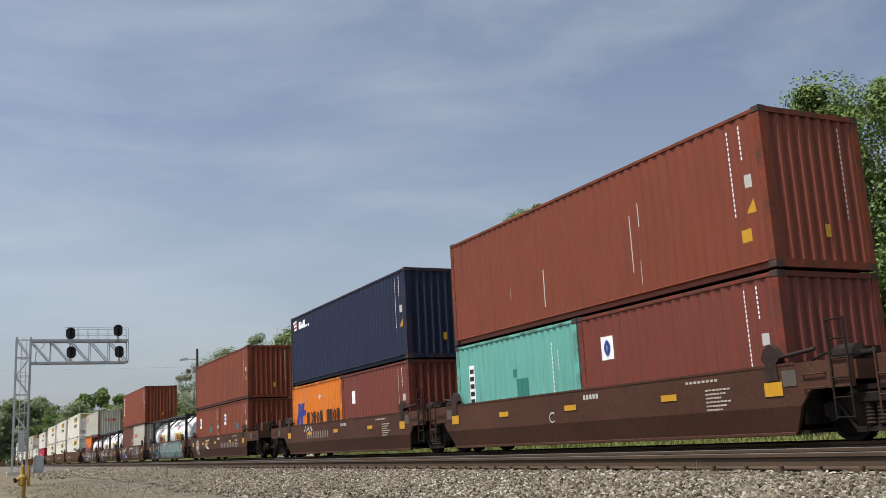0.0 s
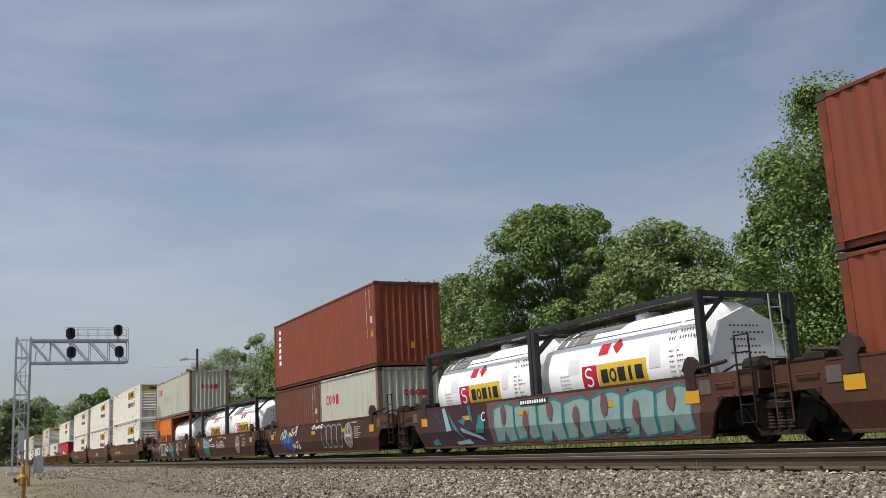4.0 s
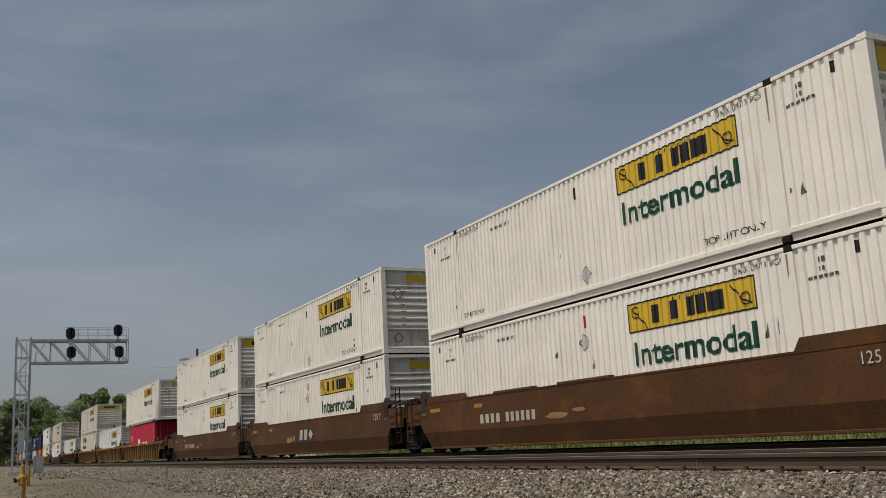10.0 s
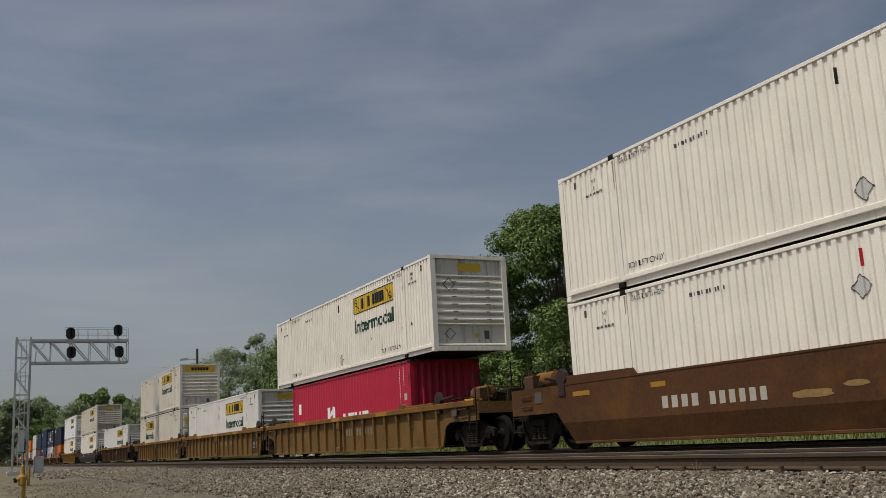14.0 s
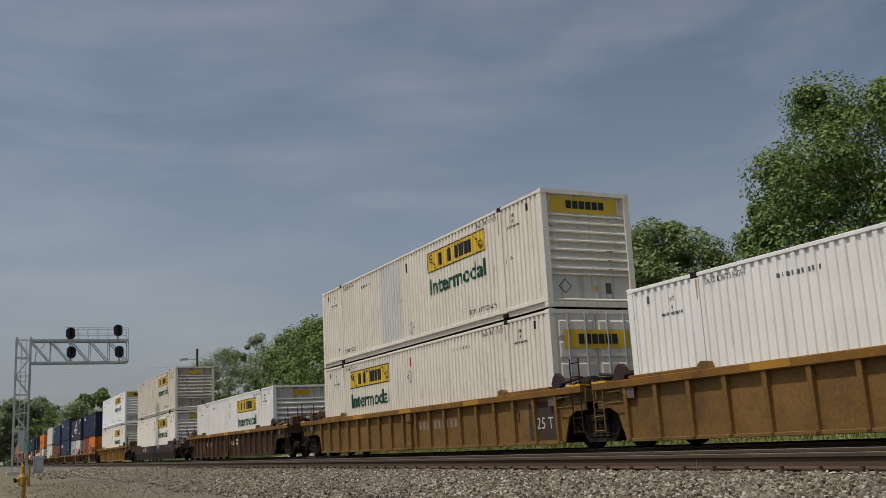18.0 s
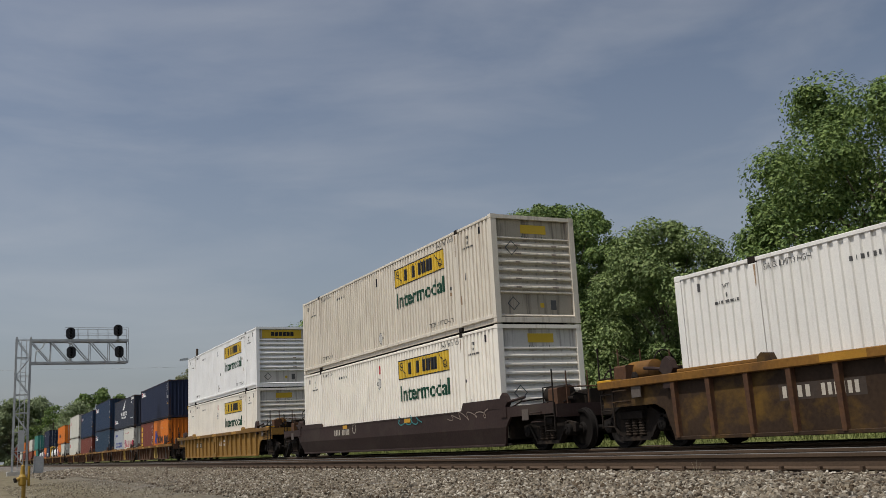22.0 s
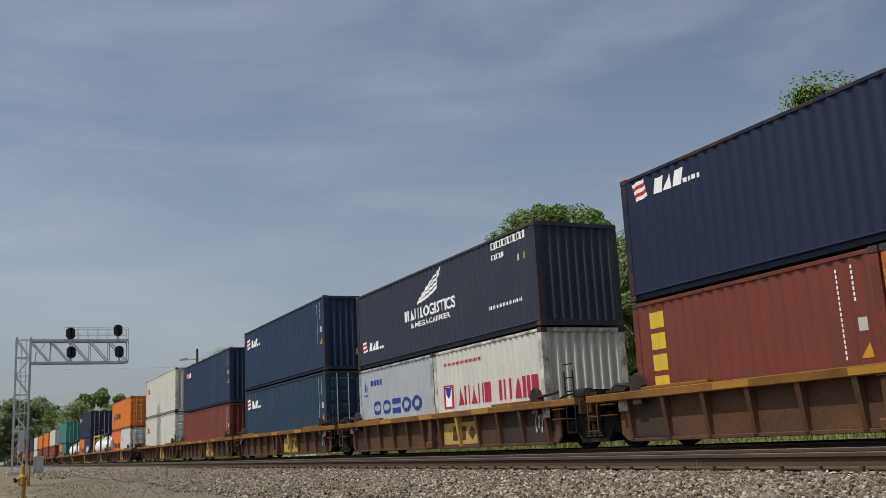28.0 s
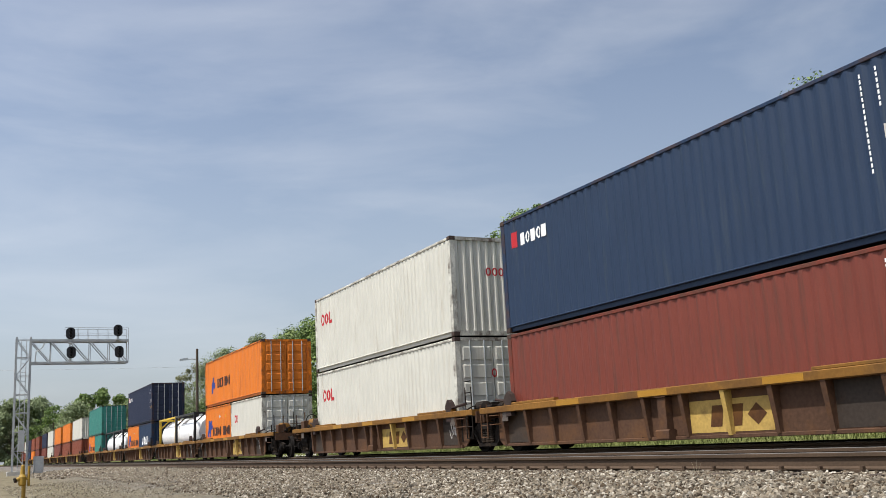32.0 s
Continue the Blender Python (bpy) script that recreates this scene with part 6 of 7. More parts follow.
def mixed_set():
    ys = [middle(a, C40) for a in (322.94, 338.66, 354.4, 369.75, 384.9)]
    yellow40_set(ys, "rusty brown-yellow well car with ribbed sides and a yellow panel", SOOTRUST)
    up = LOW + STD + 0.035
    plain40(NAVY, STD, ys[0], up, "navy blue forty-foot container with a small white mark", "far", flag(-5.7, 2.0))
    near, far = two20(ys[0], 0, 0)
    orange20(near)
    c, r, s = container(MAROON, C20, STD, far, LOW, "maroon twenty-foot container with yellow upright blocks", "far")
    marking("upright_mark", [box_mark(-2.5, -2.1, 0.75 + k * 0.42, 1.07 + k * 0.42) for k in range(4)], YELLOW, c, s, r)
    id_marks(c, r, s, C20, STD)
    plain40(SLATENAVY, STD, ys[1], up, "navy blue container with a white wing emblem", "far", wing, ids=False)
    near, far = two20(ys[1], 0, 0)
    c, r, s = container(OFFWHITE, C20, STD, near, LOW, "white twenty-foot container with a row of red blocks", "far")
    marking("red_mark", block_word(-1.6, 2.75, 0.98, 1.50, "tntnb nitnb"), CRIMSONMARK, c, s, r, label="red company blocks")
    marking("emblem", [box_mark(-2.45, -1.85, 0.92, 1.58)], CRIMSONMARK, c, s, r)
    marking("emblem_wedge", [[(-2.39, 1.52), (-1.91, 1.52), (-2.15, 1.2)]], BLUEMARK, c, s, r, 0.012)
    marking("emblem_ground", [box_mark(-2.37, -1.93, 0.98, 1.53)], WHITE, c, s, r, 0.008)
    marking("web_row", bars(-2.4, -0.1, 2.12, 2.20, 17, 0.42), CRIMSONMARK, c, s, r)
    c, r, s = container(GREYPAINT, C20, STD, far, LOW, "pale grey twenty-foot container with blue rings and blocks", "far")
    marking("blue_mark", block_word(-1.85, 2.15, 1.0, 1.46, "oosoo"), BLUEMARK, c, s, r, label="blue rounded company blocks")
    marking("blue_mark", bars(-2.0, -0.95, 1.98, 2.16, 4, 0.3) + [[(-2.55, 1.82), (-2.42, 1.82), (-2.48, 2.22)], [(-2.40, 1.86), (-2.30, 1.86), (-2.40, 2.15)]] + bars(-2.65, -2.2, 1.66, 1.72, 5, 0.4), BLUEMARK, c, s, r)
    steel = plain40(STEELBLUE, HC, ys[2], LOW + 0.03, "steel blue container in the well, doors near", "near", flag(-5.6, 1.95, 1.15))
    for q, (u, l) in enumerate(((-4.5, 0.9), (-4.15, 0.75), (-3.35, 1.05), (-2.0, 0.9), (-1.7, 1.0), (-1.35, 0.8), (0.4, 0.6), (2.3, 0.5))):
        marking("scratch", [[(u, 2.76), (u + 0.035, 2.76), (u + 0.05, 2.76 - l), (u + 0.03, 2.76 - l)]], PALEBLUE, steel, -1.219 + 0.012, iso_ribs(C40), label="pale drip down the side")
    plain40(BLUE, HC, ys[2], LOW + HC + 0.075, "dark blue high-cube container with a small mark", "far", flag(-5.6, 1.95, 1.15))
    plain40(MAROON, STD, ys[3], LOW, "maroon forty-foot container in the well", "far")
    plain40(BLUE, HC, ys[3], up, "dark blue high-cube container with white rounded blocks", "far", rounded_mark)
    plain40(OFFWHITE, HC, ys[4], LOW, "off-white high-cube container with red rings, doors near", "near", rings, ids=False)
    plain40(OFFWHITE, HC, ys[4], LOW + HC + 0.035, "off-white high-cube container with red ring marks", "far", rings, ids=False)


def rear_sets():
    ys = [middle(a, C40) for a in (405.1, 420.5, 436.0, 451.5, 467.0)]
    yellow40_set(ys, "rusty brown-yellow well car with ribbed sides", SOOTRUST)
    up = LOW + STD + 0.035
    c = plain40(ORANGE, STD, ys[0], up, "orange forty-foot container, doors near", "near", ids=False)
    r, s = iso_ribs(C40), -1.219 + 0.012
    marking("emblem", [[(-4.6, 0.7), (-4.2, 0.7), (-3.9, 1.6), (-4.3, 1.6)], [(-4.1, 0.9), (-3.7, 1.0), (-3.6, 1.3), (-4.0, 1.3)]], BLUEMARK, c, s, r)
    marking("word_mark", block_word(-3.2, -0.2, 0.95, 1.45, "bobob bbob"), UMBERMARK, c, s, r)
    near, far = two20(ys[0], 0, 0)
    c, r, s = container(OFFWHITE, C20, STD, near, LOW, "white twenty-foot container with a red mark, doors near", "near")
    ring_parts(block_word(-2.4, -1.6, 1.5, 1.9, "oo"), REDMARK, c, s, r)
    orange20(far)
    a, b = two20(ys[1], 0, 0)
    tank_container(a, LOW, "white tank container in a dark frame", BLACKPAINT)
    tank_container(b, LOW, "white tank container in a yellow frame", YELLOW)
    plain40(NAVY, HC, ys[2], up, "navy blue high-cube container, doors near", "near", flag(-5.6, 2.0))
    a, b = two20(ys[2], 0, 0)
    c, r, s = container(BLUE, C20, STD, a, LOW, "dark blue twenty-foot container with pale blocks", "far")
    marking("pale_mark", block_word(-1.5, 1.5, 1.0, 1.6, "tntn"), WHITE, c, s, r)
    orange20(b)
    a, b = two20(ys[3], 0, 0)
    for y in (a, b):
        tank_container(y, LOW, "white tank container in a dark frame", BLACKPAINT)
    plain40(DTEAL, HC, ys[4], up, "dark teal high-cube container, doors near", "near", ids=False)
    a, b = two20(ys[4], 0, 0)
    container(DTEAL, C20, STD, a, LOW, "dark teal twenty-foot container", "far")
    orange20(b)
    more = [middle(a, C40) for a in (487.2, 502.6, 518.0, 533.4, 548.8)]
    yellow40_set(more, "brown-yellow well car with ribbed sides", OLDYELLOW, False)
    loads = [(OFFWHITE, RED, "off-white"), (ORANGE, RED, "orange"), (ORANGE, MAROON, "orange"), (OFFWHITE, OFFWHITE, "off-white"), (NAVY, MAROON, "navy blue")]
    for y, (m2, m1, nm) in zip(more, loads):
        plain40(m1, STD, y, LOW, "forty-foot container in the well of a far car", "far", ids=False)
        plain40(m2, STD, y, up, nm + " forty-foot container on top of another", "far", ids=False)
    more = [middle(a, C40) for a in (569.0, 584.4, 599.8, 615.2, 630.6)]
    yellow40_set(more, "brown-yellow well car with ribbed sides", OLDYELLOW, False)
    loads = [(RED, MAROON, "red-brown"), (TRIRED, ORANGE, "orange-red"), (NAVY, BLUE, "navy blue"), (OFFWHITE, RED, "off-white"), (RED, MAROON, "red-brown")]
    for y, (m2, m1, nm) in zip(more, loads):
        plain40(m1, STD, y, LOW, "forty-foot container in the well of a far car", "far", ids=False)
        plain40(m2, STD, y, up, nm + " forty-foot container on top of another", "far", ids=False)


brown_set()
sprayed_set()
long_white_set()
yellow_set()
singles()
mixed_set()
rear_sets()


# ---- ground and tracks ----
def level(x):
    """Height of the ground across the line."""
    pts = [(-4000, 0.2), (0.0, 0.28), (3.5, 0.36), (6.0, 0.48), (7.0, 0.53), (8.3, 0.55), (9.0, 0.56), (15.6, 0.58), (17.0, 0.52), (19.0, 0.66), (23.0, 0.78), (40, 0.9), (4000, 0.9)]
    for (a, b), (c, d) in zip(pts, pts[1:]):
        if a <= x <= c:
            return b + (d - b) * (x - a) / (c - a)
    return 0.9


def ground_material():
    m = bpy.data.materials.new("ballast_dirt_and_grass")
    m.use_nodes = True
    n, l = m.node_tree.nodes, m.node_tree.links
    b = n["Principled BSDF"]
    b.inputs["Roughness"].default_value = 0.95
    b.inputs["Specular IOR Level"].default_value = 0.1
    co = n.new("ShaderNodeTexCoord")
    sep = n.new("ShaderNodeSeparateXYZ")
    l.new(co.outputs["Object"], sep.inputs[0])
    wob = n.new("ShaderNodeTexNoise")
    wob.inputs["Scale"].default_value, wob.inputs["Detail"].default_value = 0.35, 5
    l.new(co.outputs["Object"], wob.inputs["Vector"])
    sh = n.new("ShaderNodeMath")
    sh.operation = "MULTIPLY_ADD"
    sh.inputs[1].default_value = 3.0
    l.new(wob.outputs["Fac"], sh.inputs[0])
    l.new(sep.outputs["X"], sh.inputs[2])
    def ramp(src, stops):
        r = n.new("ShaderNodeValToRGB")
        while len(r.color_ramp.elements) < len(stops):
            r.color_ramp.elements.new(0.5)
        for e, (p, c) in zip(r.color_ramp.elements, stops):
            e.position, e.color = p, (*c, 1)
        l.new(src, r.inputs["Fac"])
        return r.outputs["Color"]
    v = n.new("ShaderNodeTexVoronoi")
    v.inputs["Scale"].default_value = 24
    l.new(co.outputs["Object"], v.inputs["Vector"])
    stone = ramp(v.outputs["Color"], [(0.0, (0.08, 0.07, 0.06)), (0.5, (0.15, 0.136, 0.118)), (1.0, (0.24, 0.22, 0.198))])
    fine = n.new("ShaderNodeTexNoise")
    fine.inputs["Scale"].default_value, fine.inputs["Detail"].default_value = 2.2, 8
    l.new(co.outputs["Object"], fine.inputs["Vector"])
    dirt = ramp(fine.outputs["Fac"], [(0.3, (0.112, 0.096, 0.062)), (0.55, (0.172, 0.149, 0.098)), (0.75, (0.225, 0.198, 0.137))])
    gr = n.new("ShaderNodeTexNoise")
    gr.inputs["Scale"].default_value, gr.inputs["Detail"].default_value = 0.9, 9
    l.new(co.outputs["Object"], gr.inputs["Vector"])
    grass = ramp(gr.outputs["Fac"], [(0.3, (0.07, 0.090, 0.025)), (0.5, (0.125, 0.140, 0.045)), (0.75, (0.20, 0.185, 0.080))])
    def step(a, c):
        r = n.new("ShaderNodeMapRange")
        r.inputs["From Min"].default_value, r.inputs["From Max"].default_value = a, c
        l.new(sh.outputs[0], r.inputs["Value"])
        return r.outputs["Result"]
    def mix(f, p, q):
        x = n.new("ShaderNodeMix")
        x.data_type = "RGBA"
        l.new(f, x.inputs["Factor"])
        l.new(p, x.inputs["A"])
        l.new(q, x.inputs["B"])
        return x.outputs["Result"]
    c1 = mix(step(4.2, 6.4), dirt, stone)
    c2 = mix(step(17.6, 18.8), c1, grass)
    l.new(c2, b.inputs["Base Color"])
    bp = n.new("ShaderNodeBump")
    bp.inputs["Strength"].default_value, bp.inputs["Distance"].default_value = 0.8, 0.04
    l.new(v.outputs["Distance"], bp.inputs["Height"])
    l.new(bp.outputs["Normal"], b.inputs["Normal"])
    return m


def build_ground():
    xs = [-3000, -400, -80, -20, -6, -2, 0, 1, 2, 3, 3.5, 4, 4.5, 5, 5.5, 6.2, 6.8, 7.2, 8, 9, 10, 11, 12, 13, 14, 15, 15.6, 16.2, 17, 17.6, 19, 22, 30, 60, 120, 400, 3000]
    ys = [-3000, -600, -150, -40, -10] + [k * 1.0 for k in range(0, 60)] + [60, 66, 74, 84, 100, 130, 170, 230, 320, 500, 900, 1800, 4000]
    g = Geo()
    for y in ys:
        for x in xs:
            z = level(x)
            if -5 < x < 7 and 0 <= y <= 100:
                z += 0.05 * noise.noise((x * 0.7, y * 0.5, 0))
            g.v.append((x, y, z))
    w = len(xs)
    for j in range(len(ys) - 1):
        for i in range(w - 1):
            a = j * w + i
            g.f.append((a, a + 1, a + 1 + w, a + w))
    ob = new("ground", g.mesh("ground", ground_material()))
    tagged(ob, "dirt verge, grey ballast bed and rough grass beyond", "ground", kind="structure")


build_ground()


def stone_material():
    m = surface("crushed_limestone", (0.208, 0.193, 0.162), 0.9, vary=0.28, grain=60, blotch=9, bump=0.004, spec=0.2)
    n, l = m.node_tree.nodes, m.node_tree.links
    b = n["Principled BSDF"]
    src = b.inputs["Base Color"].links[0].from_socket
    geo, r = n.new("ShaderNodeNewGeometry"), n.new("ShaderNodeValToRGB")
    e = r.color_ramp.elements
    e[0].position, e[0].color = 0.0, (0.16, 0.12, 0.09, 1)
    e[1].position, e[1].color = 1.0, (2.1, 2.08, 2.05, 1)
    for at, tone in ((0.14, (0.5, 0.40, 0.31)), (0.3, (0.62, 0.57, 0.52)), (0.45, (0.95, 0.84, 0.70)), (0.6, (0.7, 0.66, 0.62)), (0.75, (1.1, 1.0, 0.88)), (0.88, (1.35, 1.3, 1.22))):
        e.new(at).color = (*tone, 1)
    l.new(geo.outputs["Random Per Island"], r.inputs["Fac"])
    x = n.new("ShaderNodeMix")
    x.data_type, x.blend_type = "RGBA", "MULTIPLY"
    x.inputs["Factor"].default_value = 1
    l.new(src, x.inputs["A"])
    l.new(r.outputs["Color"], x.inputs["B"])
    l.new(x.outputs["Result"], b.inputs["Base Color"])
    return m


def build_stones():
    """Loose ballast stones along the empty track's shoulder."""
    rng = np.random.default_rng(7)
    t = (1 + 5 ** 0.5) / 2
    ico = np.array([(-1, t, 0), (1, t, 0), (-1, -t, 0), (1, -t, 0), (0, -1, t), (0, 1, t), (0, -1, -t), (0, 1, -t), (t, 0, -1), (t, 0, 1), (-t, 0, -1), (-t, 0, 1)], float)
    ico /= np.linalg.norm(ico[0])
    tri = np.array([(0, 11, 5), (0, 5, 1), (0, 1, 7), (0, 7, 10), (0, 10, 11), (1, 5, 9), (5, 11, 4), (11, 10, 2), (10, 7, 6), (7, 1, 8), (3, 9, 4), (3, 4, 2), (3, 2, 6), (3, 6, 8), (3, 8, 9), (4, 9, 5), (2, 4, 11), (6, 2, 10), (8, 6, 7), (9, 8, 1)])
    vs, fs, base = [], [], 0
    for y0, y1, x0, x1, dens, size in ((3.0, 12, 5.0, 8.40, 900, 0.0205), (12, 22, 4.0, 8.4, 620, 0.0205), (22, 46, 4.4, 8.4, 230, 0.023), (12, 40, 1.2, 5.2, 75, 0.011), (46, 75, 3.0, 8.4, 40, 0.05), (3, 30, 8.9, 9.7, 120, 0.028), (4, 40, 10.2, 12.4, 60, 0.034)):
        n = int((y1 - y0) * (x1 - x0) * dens)
        x, y = rng.uniform(x0, x1, n), rng.uniform(y0, y1, n)
        keep = (x > 4.8 + 0.4 * np.sin(y * 1.3)) | (rng.random(n) < np.clip((x - 2.0) / 3.5, 0, 1) ** 2) | (size < 0.012)
        x, y = x[keep], y[keep]
        n = len(x)
        z = np.array([level(a) for a in x]) + rng.uniform(-0.015, 0.032, n)
        r = size * rng.uniform(0.55, 1.5, n)
        pts = ico[None] * (1 + rng.uniform(-0.38, 0.32, (n, 12, 1))) * r[:, None, None] * rng.uniform(0.6, 1.25, (n, 1, 3))
        a = rng.uniform(0, 6.28, n)
        c, s = np.cos(a)[:, None], np.sin(a)[:, None]
        px = pts[..., 0] * c - pts[..., 1] * s
        py = pts[..., 0] * s + pts[..., 1] * c
        tilt = rng.uniform(-0.8, 0.8, n)
        ct, st = np.cos(tilt)[:, None], np.sin(tilt)[:, None]
        pz = pts[..., 2] * ct + px * st
        px = px * ct - pts[..., 2] * st
        vs.append(np.stack([px + x[:, None], py + y[:, None], pz + z[:, None]], -1).reshape(-1, 3))
        fs.append((tri[None] + (np.arange(n) * 12)[:, None, None] + base).reshape(-1, 3))
        base += n * 12
    me = bpy.data.meshes.new("ballast_stones")
    me.from_pydata(np.concatenate(vs).tolist(), [], np.concatenate(fs).tolist())
    me.materials.append(stone_material())
    tagged(new("ballast_stones", me), "loose crushed grey-tan ballast stones", "ballast", kind="stuff")


build_stones()

RAIL_SECTION = [(-0.07, 0.0), (0.07, 0.0), (0.07, 0.012), (0.012, 0.032), (0.009, 0.12), (0.036, 0.135), (0.036, 0.168), (0.028, 0.178), (-0.028, 0.178), (-0.036, 0.168), (-0.036, 0.135), (-0.009, 0.12), (-0.012, 0.032), (-0.07, 0.012)]


def build_track(xc, first, last):
    t = thing("railway_track", "rusty rails on timber ties in ballast", "railway track")
    tagged(t, kind="structure")
    for s in (-1, 1):
        x = xc + s * 0.7175
        r = part("rail", Geo().solid([(x + a, -60, RAIL - 0.178 + b) for a, b in RAIL_SECTION], [(x + a, 900, RAIL - 0.178 + b) for a, b in RAIL_SECTION]), RAILRUST, t)
        part("rail_head", Geo().box(x - 0.034, x + 0.034, -60, 900, RAIL - 0.008, RAIL + 0.001, 0.004), RAILHEAD, r, "shiny worn running surface")
    n = int((last - first) / 0.56)
    for k in range(n):
        y = first + k * 0.56
        part("tie", lambda: Geo().box(-1.3, 1.3, -0.115, 0.115, -0.18, 0.0, 0.012), TIE, t, at=(xc, y, RAIL - 0.196), key="tie")
        if y < 45:
            for s in (-1, 1):
                part("tie_plate", lambda: Geo().box(-0.17, 0.17, -0.1, 0.1, 0, 0.018).box(-0.12, -0.075, -0.07, -0.035, 0.0, 0.055).box(0.075, 0.12, 0.035, 0.07, 0.0, 0.055), RAILRUST, t, at=(xc + s * 0.7175, y, RAIL - 0.196), key="tie_plate")


def build_grass():
    """Dry grass blades and a weed beyond the far track."""
    rng = np.random.default_rng(11)
    n = 26000
    x, y = rng.uniform(16.6, 23.5, n), 6 + 84 * rng.random(n) ** 1.5
    z = np.array([level(a) for a in x])
    h, a, t = rng.uniform(0.05, 0.22, n), rng.uniform(0, 6.283, n), rng.uniform(-0.5, 0.5, (n, 2))
    w = 0.012 + 0.0006 * y
    p = np.stack([x, y, z - 0.02], 1)
    d = np.stack([np.cos(a) * w, np.sin(a) * w, np.zeros(n)], 1)
    tip = p + np.stack([t[:, 0] * h, t[:, 1] * h, h], 1)
    v = np.stack([p - d, p + d, tip], 1).reshape(-1, 3)
    me = bpy.data.meshes.new("dry_grass")
    me.from_pydata(v.tolist(), [], np.arange(n * 3).reshape(n, 3).tolist())
    m = surface("dry_grass_blades", (0.165, 0.185, 0.058), 0.8, vary=0.3, bump=0)
    me.materials.append(m)
    tagged(new("dry_grass", me), "short dry yellow-green grass beyond the tracks", "grass", kind="stuff")
    BARKDRY = surface("dry_stalk", (0.22, 0.18, 0.12), 0.9, bump=0)
    weed = thing("dry_weed", "small dry weed in the ballast beside the rail", "weed")
    wx, wy, wz = 8.25, 9.75, level(8.25)
    for k in range(3):
        b = -0.7 + k * 0.7
        part("stalk", Geo().tube((wx, wy, wz - 0.02), (wx + 0.02 * k, wy - 0.10 * math.sin(b), wz + 0.15 + 0.03 * (k % 2)), 0.004, 5, 0.002), BARKDRY, weed)


build_grass()
build_track(XN, 3.0, 80.0)
build_track(XC, 3.0, 80.0)


# ---- signal, pole, wires ----
MASTGREY = surface("weathered_galvanised_steel", (0.34, 0.355, 0.36), 0.6, 0.15, vary=0.3, bump=0.003)


